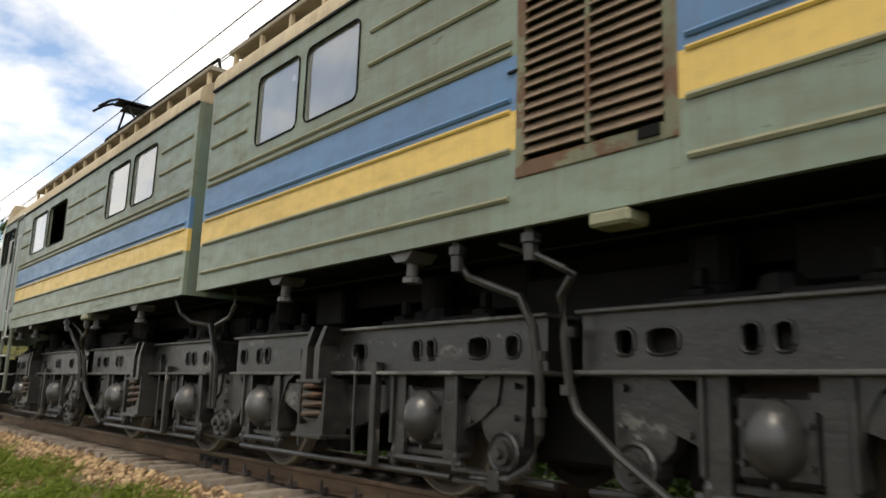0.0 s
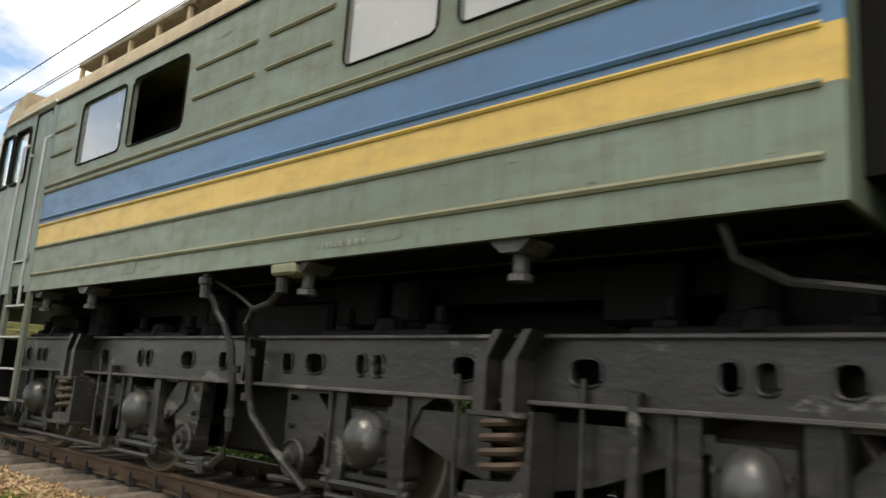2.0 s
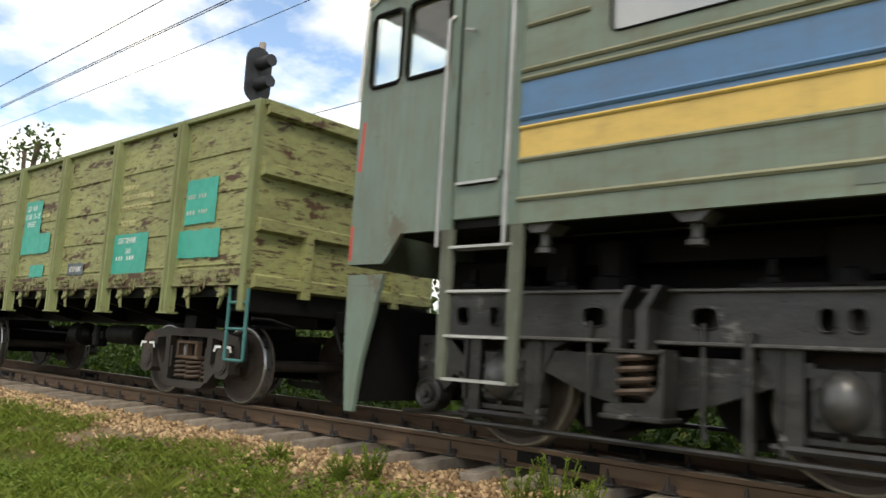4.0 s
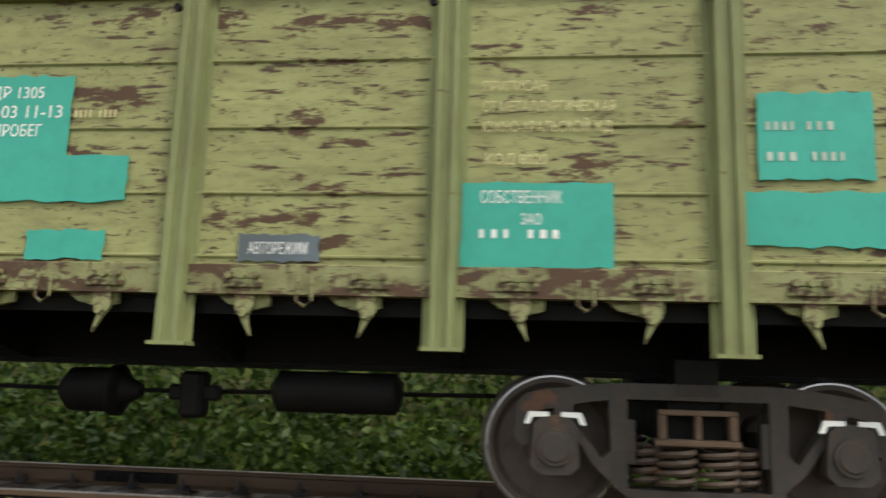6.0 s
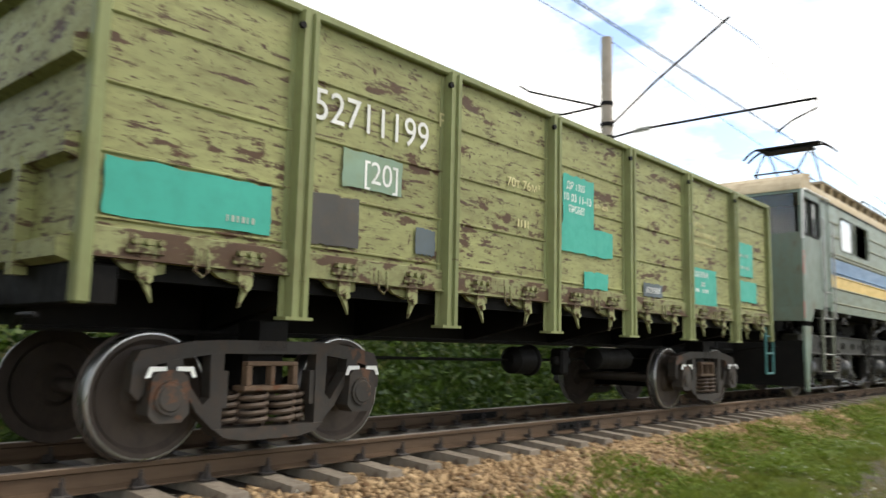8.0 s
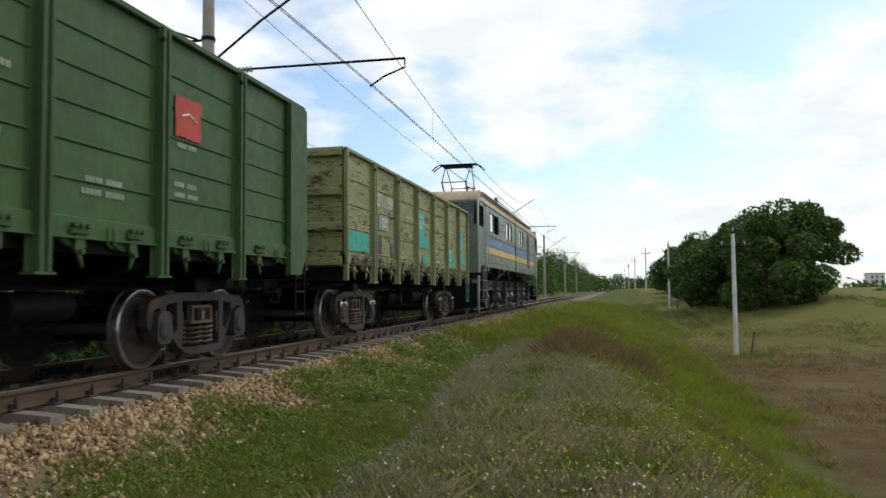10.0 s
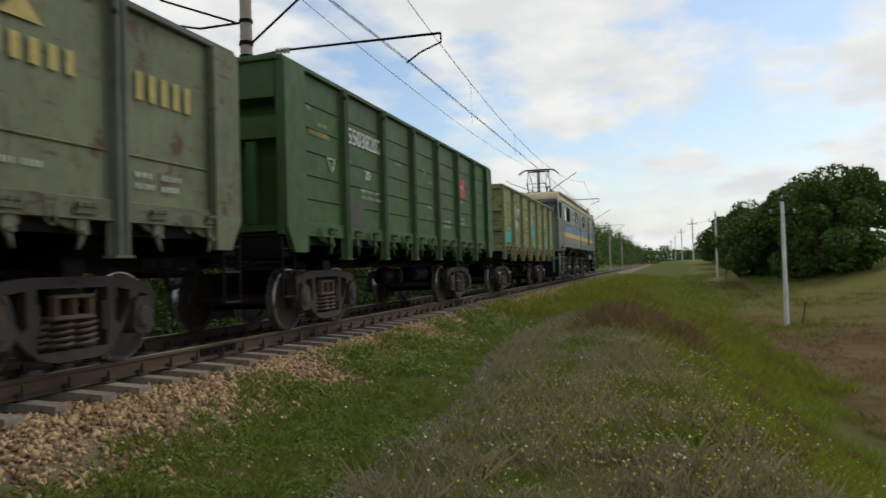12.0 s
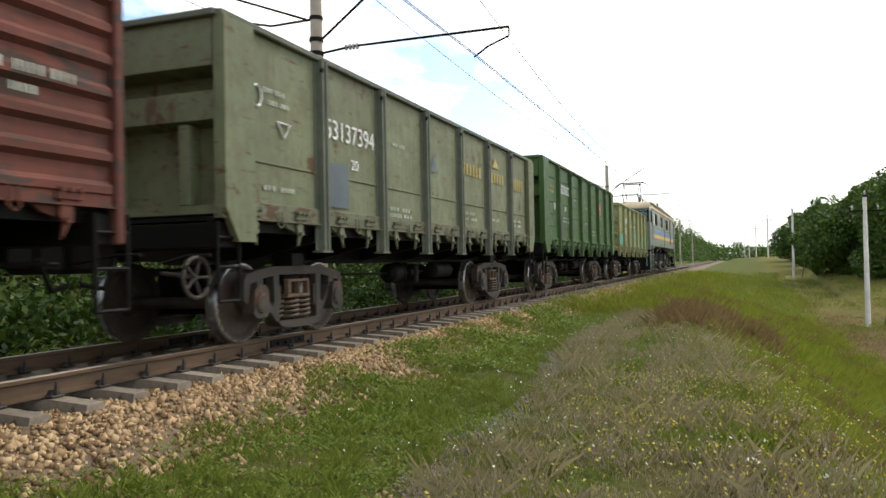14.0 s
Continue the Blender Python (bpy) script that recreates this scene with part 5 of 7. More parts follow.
def freight_bogie(w, c):
    """Cast three-piece bogie: side frames with windows, nested springs, boxes and two wheelsets."""
    for sg in (-1, 1):
        s = Shape()
        y0, y1 = sg * 0.98, sg * 1.10
        top = [(1.18, 0.72), (1.13, 0.81), (0.95, 0.845), (0.7, 0.885), (0.45, 0.90)]
        low = [(0.45, 0.795), (0.58, 0.785), (0.80, 0.755), (1.05, 0.70)]
        s.prism([(c + a, b) for a, b in top] + [(c - a, b) for a, b in reversed(top)] + [(c - a, b) for a, b in reversed(low)] + [(c + a, b) for a, b in low], y0, y1, "y")
        for f in (-1, 1):
            s.prism([(c + f * a, b) for a, b in ((0.45, 0.80), (0.57, 0.79), (0.56, 0.46), (0.62, 0.41), (0.79, 0.64), (0.80, 0.76), (0.93, 0.73), (0.93, 0.62), (0.80, 0.56), (0.67, 0.36), (0.52, 0.22), (0.45, 0.20))], y0, y1 + sg * 0.003, "y")
            s.prism([(c + f * a, b) for a, b in ((1.06, 0.71), (1.18, 0.73), (1.19, 0.52), (1.13, 0.46), (1.09, 0.50))], y0, y1 + sg * 0.002, "y")
            s.prism([(c + f * a, b) for a, b in ((0.45, 0.66), (0.40, 0.66), (0.40, 0.38), (0.45, 0.38))], y0, y1 - sg * 0.01, "y")
        s.prism([(c - 0.53, 0.225), (c + 0.53, 0.225), (c + 0.44, 0.16), (c + 0.26, 0.125), (c - 0.26, 0.125), (c - 0.44, 0.16)], sg * 0.92, sg * 1.13, "y")
        fr = part("side_frame", s, M_bogie, w, "cast grey-brown bogie side frame")
        sp = Shape()
        for dx, R, yy in ((-0.32, 0.095, 0.95), (-0.135, 0.115, 1.04), (0.135, 0.115, 1.04), (0.32, 0.095, 0.95)):
            sp.coil(c + dx, sg * yy, 0.235, 0.50, R, 0.021, 4.5)
        parts("coil_spring", sp, M_spring, fr, "rusty nested coil springs", True)
        bo = Shape().box(c - 0.27, c + 0.27, min(sg * 0.95, sg * 1.12), max(sg * 0.95, sg * 1.12), 0.50, 0.545, 0.01)
        for a, b, z0, z1 in ((-0.25, -0.20, 0.545, 0.70), (0.20, 0.25, 0.545, 0.70), (-0.02, 0.02, 0.545, 0.70), (-0.25, 0.25, 0.70, 0.735)):
            bo.box(c + a, c + b, min(sg * 1.04, sg * 1.12), max(sg * 1.04, sg * 1.12), z0, z1, 0.006)
        part("bolster_end", bo, M_bolster, fr, "rusty cast bolster end")
        for f in (-1, 1):
            ax = c + f * 0.925
            b = Shape().prism([(ax - 0.16, 0.36), (ax - 0.14, 0.62), (ax - 0.08, 0.68), (ax + 0.08, 0.68), (ax + 0.14, 0.62), (ax + 0.16, 0.36), (ax + 0.1, 0.3), (ax - 0.1, 0.3)], sg * 1.0, sg * 1.17, "y")
            b.lathe([(sg * 1.17, 0.125), (sg * 1.19, 0.12), (sg * 1.19, 0.1), (sg * 1.2, 0.09)], (ax, 0, 0.475), "y", 16)
            bx = part("axle_box", b, M_bogie, fr)
            if w.get("white_marks"):
                mk = Shape()
                for q in (-1, 1):
                    mk.prism([(ax + q * 0.04, 0.70), (ax + q * 0.17, 0.70), (ax + q * 0.20, 0.62), (ax + q * 0.165, 0.62), (ax + q * 0.145, 0.665), (ax + q * 0.04, 0.67)], sg * 1.172, sg * 1.178, "y")
                parts("white_mark", mk, M_white, bx, "white paint mark over the axle box")
    part("bolster", Shape().box(c - 0.2, c + 0.2, -1.0, 1.0, 0.5, 0.82, 0.03).box(c - 0.3, c + 0.3, -0.4, 0.4, 0.8, 0.98).box(c - 0.14, c + 0.14, -1.1, -0.8, 0.82, 1.06), M_dark, w)
    br = Shape()
    for f in (-1, 1):
        br.box(c + f * 0.36 - 0.04, c + f * 0.36 + 0.04, -0.85, 0.85, 0.3, 0.38)
        for y in (-0.8, 0.8):
            br.box(c + f * 0.42 - 0.03, c + f * 0.42 + 0.03, y - 0.06, y + 0.06, 0.28, 0.6, 0.01)
    parts("brake_beam", br, M_dark, w)
    for f in (-1, 1):
        WHEELSETS.append((wheelset("wheelset", 0.475, w, c + f * 0.925, M_tyre), 0.475))


M_bogie = paint("cast_bogie_steel", (0.036, 0.032, 0.028), (0.08, 0.054, 0.038), 0.7, 0.6, 0.0, 7, (0.13, 0.065, 0.038), 0.60, (1, 1, 1), 0.3, 0.35, flakes=(0.10, 0.085, 0.07), flakes_at=0.68)
M_bolster = paint("rusty_casting", (0.13, 0.085, 0.055), (0.06, 0.04, 0.03), 0.7, 0.7, 0.0, 8, (0.16, 0.07, 0.035), 0.58, (1, 1, 1), 0.3, 0.3)


def gondola(x, half, top, posts, side, post, seams, label, corner=0.1, deep_corner=False, corrugated=False, white_marks=False):
    """Open-topped wagon: panelled sides, hat posts, floor hatches with dogs, underframe and two bogies."""
    w = thing("gondola_wagon", label, "freight wagon", "open wagons")
    if white_marks:
        w["white_marks"] = 1
    VEHICLES.append((w, x))
    zs, zt, ys = 1.42, top, -1.50
    # side sheets, one per panel
    edges = [-half] + list(posts) + [half]
    for a, b in zip(edges, edges[1:]):
        s = Shape().box(a, b, ys, ys + 0.012, zs, zt - 0.06)
        for z in seams:
            s.prism([(ys - 0.001, z - 0.022), (ys - 0.016, z - 0.008), (ys - 0.016, z + 0.004), (ys - 0.001, z + 0.010)], a + 0.01, b - 0.01, "x")
        if corrugated:
            for k in range(7):
                z = 1.55 + k * 0.27
                s.prism([(ys, z - 0.075), (ys - 0.05, z - 0.03), (ys - 0.05, z + 0.03), (ys, z + 0.075)], a + 0.12, b - 0.12, "x")
        parts("side_panel", s, side, w, "")
    part("far_side", Shape().box(-half, half, 1.488, 1.50, zs, zt - 0.06), side, w)
    sill = Shape().box(-half, half, -1.535, -1.44, 1.40, 1.60, 0.006).box(-half, half, -1.56, -1.535, 1.40, 1.415).box(-half, half, 1.44, 1.53, 1.40, 1.58)
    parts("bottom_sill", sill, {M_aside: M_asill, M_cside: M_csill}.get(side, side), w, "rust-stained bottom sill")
    rim = Shape().box(-half, half, -1.565, -1.47, zt - 0.075, zt, 0.012).box(-half, half, 1.47, 1.565, zt - 0.075, zt)
    for e in (-half, half):
        rim.box(e - 0.05, e + 0.05, -1.5, 1.5, zt - 0.075, zt, 0.01)
    parts("top_rim", rim, post, w)
    # posts: hat section with a groove
    for p in posts:
        s = Shape().prism([(p - 0.135, -1.50), (p - 0.125, -1.515), (p - 0.09, -1.515), (p - 0.075, -1.60), (p - 0.03, -1.60), (p - 0.022, -1.575), (p + 0.022, -1.575), (p + 0.03, -1.60), (p + 0.075, -1.60), (p + 0.09, -1.515), (p + 0.125, -1.515), (p + 0.135, -1.50)], 1.08, zt - 0.05, "z")
        s.box(p - 0.13, p + 0.13, -1.60, -1.45, 1.06, 1.085)
        part("side_post", s, post, w)
        part("far_post", Shape().box(p - 0.08, p + 0.08, 1.5, 1.59, 1.08, zt - 0.05), post, w)
    rivets = Shape()
    for p in posts:
        for z in (zt - 0.2,):
            rivets.lathe([(-1.60, 0.03), (-1.63, 0.03), (-1.63, 0.015)], (p - 0.11, 0, z), "y", 8)
    parts("post_bolt", rivets, M_dark, w)
    for e in (-1, 1):
        cx = e * half
        s = Shape()
        for sg in (-1, 1):
            s.box(min(cx, cx - e * 0.1), max(cx, cx - e * 0.1), min(sg * 1.45, sg * 1.575), max(sg * 1.45, sg * 1.575), 1.5 if deep_corner else 1.1, zt - 0.02, 0.015)
        if deep_corner:
            s.prism([(cx, zt - 0.07), (cx - e * corner, zt - 0.07), (cx - e * corner, 1.16), (cx - e * 0.22, 1.16), (cx, 1.5)], -1.60, -1.515, "y")
        parts("corner_post", s, side if deep_corner else post, w)
        # end wall with stiffeners
        wx = cx - e * 0.30 if deep_corner else cx
        n = Shape().box(min(wx, wx - e * 0.015), max(wx, wx - e * 0.015), -1.48, 1.48, 1.36, zt - 0.04)
        part("end_wall", n, side, w)
        n = Shape()
        if deep_corner:
            # ledges stepped inward toward the floor, with uprights below
            for z0, z1, dp in ((zt - 0.62, zt - 0.03, 0.295), (zt - 1.16, zt - 0.80, 0.22), (1.4, 1.55, 0.26)):
                n.prism([(wx, z0), (wx + e * dp, z0 + 0.05), (wx + e * dp, z1 - 0.01), (wx, z1)], -1.44, 1.44, "y")
            for y in (-1.0, 0.0, 1.0):
                n.box(min(wx, wx + e * 0.2), max(wx, wx + e * 0.2), y - 0.07, y + 0.07, 1.55, zt - 1.14, 0.01)
        else:
            for z in (1.45, 2.1, 2.75, zt - 0.1):
                n.prism([(cx, z - 0.09), (cx + e * 0.09, z - 0.06), (cx + e * 0.09, z + 0.06), (cx, z + 0.09)], -1.47, 1.47, "y")
            for y in (-0.75, 0.75):
                n.box(min(cx, cx + e * 0.1), max(cx, cx + e * 0.1), y - 0.06, y + 0.06, 1.3, 2.1)
        parts("end_stiffener", n, side, w, "pressed end wall stiffeners")
        u = Shape().box(min(cx, cx - e * 0.3), max(cx, cx - e * 0.3), -1.5, 1.5, 1.1, 1.36, 0.01)
        u.box(min(cx, cx + e * 0.3), max(cx, cx + e * 0.3), -0.2, 0.2, 0.92, 1.2, 0.02).box(min(cx + e * 0.28, cx + e * 0.62), max(cx + e * 0.28, cx + e * 0.62), -0.26, 0.22, 0.86, 1.22, 0.05)
        u.tube([(cx + e * 0.1, -0.9, 0.95), (cx + e * 0.2, -1.3, 1.02), (cx + e * 0.2, -1.55, 1.02)], 0.02, 6)
        u.tube([(cx + e * 0.2, -0.35, 1.0), (cx + e * 0.35, -0.35, 0.7), (cx + e * 0.6, -0.3, 0.75)], 0.03, 6)
        part("coupler", u, M_dark, w, "dark automatic coupler and buffer beam")
        if e > 0 or corrugated or deep_corner:
            st = Shape()
            for dx in (-0.06, -0.42):
                st.tube([(cx + e * dx + e * 0.12, -1.53, 1.36), (cx + e * dx + e * 0.12, -1.53, 0.55)], 0.022, 6)
            for z in (0.55, 0.9, 1.2):
                st.tube([(cx + e * 0.06, -1.53, z), (cx - e * 0.30, -1.53, z)], 0.02, 6)
            part("step_ladder", st, M_patch_ladder if white_marks else M_dark, w, "bent rod step ladder at the wagon corner")
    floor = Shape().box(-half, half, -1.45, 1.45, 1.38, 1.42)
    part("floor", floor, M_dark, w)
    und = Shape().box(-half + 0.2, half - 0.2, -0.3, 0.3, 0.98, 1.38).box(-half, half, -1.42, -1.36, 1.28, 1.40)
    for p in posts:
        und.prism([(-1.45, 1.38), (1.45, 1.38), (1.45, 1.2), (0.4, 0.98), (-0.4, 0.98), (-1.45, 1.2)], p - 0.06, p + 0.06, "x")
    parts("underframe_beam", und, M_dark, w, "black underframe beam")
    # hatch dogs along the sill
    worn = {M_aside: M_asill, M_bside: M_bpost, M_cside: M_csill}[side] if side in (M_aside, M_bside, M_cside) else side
    lug = Shape().box(-0.13, 0.13, -1.565, -1.535, 1.44, 1.50, 0.008)
    for q in (-0.09, 0.0, 0.09):
        lug.lathe([(-1.565, 0.026), (-1.60, 0.024), (-1.60, 0.012)], (q, 0, 1.52), "y", 8)
    lug.box(-0.1, 0.1, -1.56, -1.535, 1.50, 1.545, 0.006)
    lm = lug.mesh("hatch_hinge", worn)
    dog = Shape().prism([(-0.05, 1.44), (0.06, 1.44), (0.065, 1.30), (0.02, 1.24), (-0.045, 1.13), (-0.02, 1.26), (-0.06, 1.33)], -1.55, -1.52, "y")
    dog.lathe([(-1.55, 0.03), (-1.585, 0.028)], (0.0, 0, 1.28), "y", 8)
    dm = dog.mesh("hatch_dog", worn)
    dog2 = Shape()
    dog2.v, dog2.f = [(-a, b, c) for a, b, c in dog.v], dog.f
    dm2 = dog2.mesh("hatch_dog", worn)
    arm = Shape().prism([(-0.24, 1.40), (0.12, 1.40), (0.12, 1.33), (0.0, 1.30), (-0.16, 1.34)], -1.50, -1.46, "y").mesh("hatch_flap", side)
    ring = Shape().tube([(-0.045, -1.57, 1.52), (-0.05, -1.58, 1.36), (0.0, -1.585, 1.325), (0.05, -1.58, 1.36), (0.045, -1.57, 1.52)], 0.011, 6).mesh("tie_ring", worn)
    for a, b in zip(edges, edges[1:]):
        mid, q = (a + b) / 2, (b - a) * 0.235
        for f in (-1, 1):
            o = part("hatch_hinge", lm, None, w); o.location.x = mid + f * q
            o = part("hatch_dog", dm if f > 0 else dm2, None, w); o.location.x = mid + f * (q - 0.02)
            o = part("hatch_flap", arm, None, w); o.location.x = mid + f * (q - 0.05)
        o = part("tie_ring", ring, None, w); o.location.x = mid
    # brake gear
    part("brake_cylinder", Shape().lathe([(-0.3, 0.09), (-0.22, 0.17), (0.1, 0.175), (0.12, 0.2), (0.16, 0.2), (0.2, 0.12), (0.34, 0.05)], (-0.1, -0.55, 0.74), "x", 18), M_dark, w, "dark brake cylinder", True)
    part("air_reservoir", Shape().lathe([(-0.5, 0.08), (-0.46, 0.15), (0.42, 0.15), (0.46, 0.08)], (1.85, -0.7, 0.77), "x", 16), M_dark, w, "cylindrical air tank", True)
    part("valve", Shape().box(0.6, 0.78, -0.7, -0.5, 0.55, 0.9, 0.03).box(0.5, 0.9, -0.66, -0.56, 0.68, 0.8, 0.02), M_dark, w)
    rods = Shape().tube([(-half + 1.2, -0.5, 0.78), (-0.4, -0.55, 0.74)], 0.02, 6).tube([(0.1, -0.55, 0.74), (half - 1.5, -0.45, 0.8)], 0.02, 6).tube([(-half, -0.8, 0.95), (half, -0.8, 0.95)], 0.022, 6)
    parts("brake_rod", rods, M_dark, w)
    for e in (-4.325, 4.325):
        freight_bogie(w, e)
    return w


def patch(w, x0, x1, z0, z1, mat, label, y=-1.521):
    """A painted patch on the side, with ragged brushed edges; it covers the sheet and its seams."""
    rnd = random.Random(int(x0 * 100) + int(z0 * 10))
    pts = [(x0 + (x1 - x0) * k / 12, z0 + rnd.uniform(-0.012, 0.012)) for k in range(13)] + [(x1 + rnd.uniform(-0.008, 0.008), z0 + (z1 - z0) * k / 6) for k in range(1, 6)]
    pts += [(x1 - (x1 - x0) * k / 12, z1 + rnd.uniform(-0.012, 0.012)) for k in range(13)] + [(x0 + rnd.uniform(-0.008, 0.008), z1 - (z1 - z0) * k / 6) for k in range(1, 6)]
    return part("paint_patch", Shape().prism(pts, y, y + 0.003, "y"), mat, w, label)


M_patch_ladder = paint("blue_green_ladder", (0.05, 0.16, 0.15), (0.06, 0.08, 0.07), 0.5, 0.5)
SIX = lambda d: (-2.5 * d, -1.5 * d, -0.5 * d, 0.5 * d, 1.5 * d, 2.5 * d)
A = gondola(A_X, 6.15, 3.58, SIX(1.785), M_aside, M_apost, (1.66, 2.09, 2.55, 3.03), "yellow-green open freight wagon, rust-stained with teal paint patches", white_marks=True)
B = gondola(B_X, 6.65, 3.84, SIX(1.80), M_bside, M_bpost, (1.95, 2.3, 2.65, 3.0, 3.35), "grass-green open freight wagon with white stencils", 0.62, True)
C = gondola(C_X, 6.5, 3.54, SIX(1.77), M_cside, M_cpost, (2.06,), "grey-olive open freight wagon with rust spots", 0.52, True)
D = gondola(D_X, 6.6, 3.9, SIX(1.77), M_dside, M_dside, (), "red-brown corrugated open freight wagon", 0.1, corrugated=True)

# painting on the first wagon
patch(A, 0.03 - 0.7, 0.02, 2.32, 2.93, M_patch, "teal repaint patch with white stencils")
patch(A, -0.70, 0.48, 2.02, 2.34, M_patch, "", -1.5215)
patch(A, -0.20, 0.36, 1.62, 1.82, M_patch, "")
patch(A, 2.78, 3.75, 1.60, 2.16, M_patch, "teal repaint patch with white stencils")
patch(A, 1.30, 1.85, 1.62, 1.80, M_patch_blue, "")
patch(A, -4.02, -3.32, 2.20, 2.52, M_patch_pale, "")
patch(A, -4.42, -3.82, 1.68, 2.1, M_patch_grey, "dark grey repaint patch")
patch(A, -3.12, -2.86, 1.72, 1.96, M_patch_blue, "")
patch(A, -6.0, -4.72, 1.68, 2.06, M_patch, "teal repaint patch with white stencils")
patch(A, 4.55, 5.5, 1.75, 2.1, M_patch, "")
patch(A, 4.65, 5.35, 2.18, 2.75, M_patch, "")
lettering("stencil", "ДР 1305", 0.12, -0.60, 2.765, -1.522, M_white, A, 0.40)
lettering("stencil", "10 03 11-13", 0.13, -0.67, 2.62, -1.522, M_white, A, 0.6)
lettering("stencil", "ПРОБЕГ", 0.12, -0.55, 2.485, -1.522, M_white, A, 0.36)
lettering("stencil", "СОБСТВЕННИК", 0.115, 2.90, 2.02, -1.522, M_white, A, 0.52)
lettering("stencil", "ЗАО", 0.10, 3.16, 1.88, -1.522, M_white, A, 0.13)
bars("owner_bars", 2.90, 1.79, -1.522, 0.62, 0.07, M_white, A, 2, 4)
lettering("stencil", "АВТОРЕЖИМ", 0.11, 1.37, 1.67, -1.522, M_white, A, 0.40)
lettering("stencil", "ПРИПИСАН", 0.10, 2.90, 2.78, -1.518, M_cream, A, 0.42)
lettering("stencil", "СТ МЕТАЛЛУРГИЧЕСКАЯ", 0.10, 2.90, 2.64, -1.518, M_cream, A, 0.86)
lettering("stencil", "ЮЖНО-УРАЛЬСКОЙ ЖД", 0.10, 2.90, 2.50, -1.518, M_cream, A, 0.84)
lettering("stencil", "КОД 8020", 0.10, 2.92, 2.28, -1.518, M_cream, A, 0.40)
lettering("wagon_number", "52711199", 0.38, -4.36, 2.70, -1.5185, M_white, A, 1.36, "white stencilled wagon number")
lettering("stencil", "[20]", 0.28, -3.80, 2.27, -1.523, M_white, A, 0.40)
lettering("stencil", "70т 76м³", 0.14, -1.75, 2.6, -1.518, M_cream, A, 0.6)
bars("stencil_line", -1.55, 2.18, -1.518, 0.3, 0.1, M_cream, A, 1, 9)
bars("stencil_line", 0.05, 2.62, -1.518, 0.36, 0.07, M_cream, A, 2, 12)
bars("stencil_line", 4.7, 2.5, -1.523, 0.5, 0.07, M_faded, A, 2, 13)
bars("stencil_line", 4.7, 2.3, -1.523, 0.55, 0.07, M_faded, A, 2, 14)
bars("stencil_line", -5.1, 1.75, -1.523, 0.3, 0.06, M_faded, A, 1, 15)
lettering("stencil", "P", 0.2, -2.85, 2.98, -1.518, M_cream, A, 0.1)
# on the green wagon
lettering("wagon_number", "55038202", 0.38, -4.30, 2.98, -1.5185, M_white, B, 1.55, "white stencilled wagon number")
lettering("stencil", "20", 0.22, -3.55, 2.46, -1.518, M_white, B, 0.24)
bars("stencil_line", -3.75, 2.22, -1.518, 0.95, 0.07, M_faded, B, 3, 21)
bars("stencil_line", -3.75, 2.10, -1.518, 1.0, 0.07, M_faded, B, 3, 22)
patch(B, -4.28, -3.62, 1.62, 2.08, M_patch_grey, "dark grey repaint patch", -1.5205)
patch(B, 3.0, 3.55, 2.68, 3.15, M_patch_red, "red square sign with a white curl", -1.5205)
part("sign_curl", Shape().tube([(3.12, -1.524, 2.92), (3.27, -1.524, 2.97), (3.45, -1.524, 2.9)], 0.012, 5), M_white, B)
for k, (bx, bz, bw) in enumerate(((0.2, 2.75, 0.4), (0.2, 2.2, 0.3), (-0.1, 2.95, 0.25), (1.5, 1.95, 0.6), (1.45, 1.83, 0.7), (3.05, 2.55, 0.45), (3.0, 2.1, 0.5), (3.0, 1.98, 0.55), (-1.9, 2.9, 0.3), (-6.0, 3.25, 0.35))):
    bars("stencil_line", bx, bz, -1.518, bw, 0.07, M_faded, B, 2, 30 + k)
bars("stencil_line", -5.75, 2.9, -1.518, 0.75, 0.1, M_ochre, B, 3, 41)
bars("stencil_line", -5.5, 3.05, -1.518, 0.45, 0.08, M_ochre, B, 2, 42)
part("triangle_mark", Shape().tube([(-5.1, -1.519, 2.62), (-4.85, -1.519, 2.62), (-4.97, -1.519, 2.42), (-5.1, -1.519, 2.62)], 0.014, 4), M_white, B)
# on the grey-olive wagon
lettering("wagon_number", "53137394", 0.36, -4.30, 2.55, -1.5185, M_white, C, 1.42, "white stencilled wagon number")
lettering("stencil", "20", 0.2, -3.6, 2.2, -1.518, M_white, C, 0.22)
patch(C, -4.28, -3.68, 1.66, 2.24, M_patch_blue, "slate-blue repaint patch", -1.5205)
for k in range(6):
    part("owner_bar", Shape().box(1.12 + k * 0.2, 1.22 + k * 0.2, -1.522, -1.518, 2.64, 2.86), M_ochre, C)
    part("owner_bar", Shape().box(2.80 + k * 0.2, 2.90 + k * 0.2, -1.522, -1.518, 2.64, 2.86), M_ochre, C)
for k in range(5):
    part("owner_bar", Shape().box(4.72 + k * 0.2, 4.82 + k * 0.2, -1.522, -1.518, 2.62, 2.90), M_ochre, C)
part("peak_sign", Shape().prism([(3.1, 2.98), (3.55, 2.98), (3.32, 3.2)], -1.522, -1.518, "y"), M_ochre, C)
part("peak_sign", Shape().prism([(-0.62, 2.5), (-0.3, 2.5), (-0.46, 2.78)], -1.522, -1.518, "y"), M_patch_blue, C)
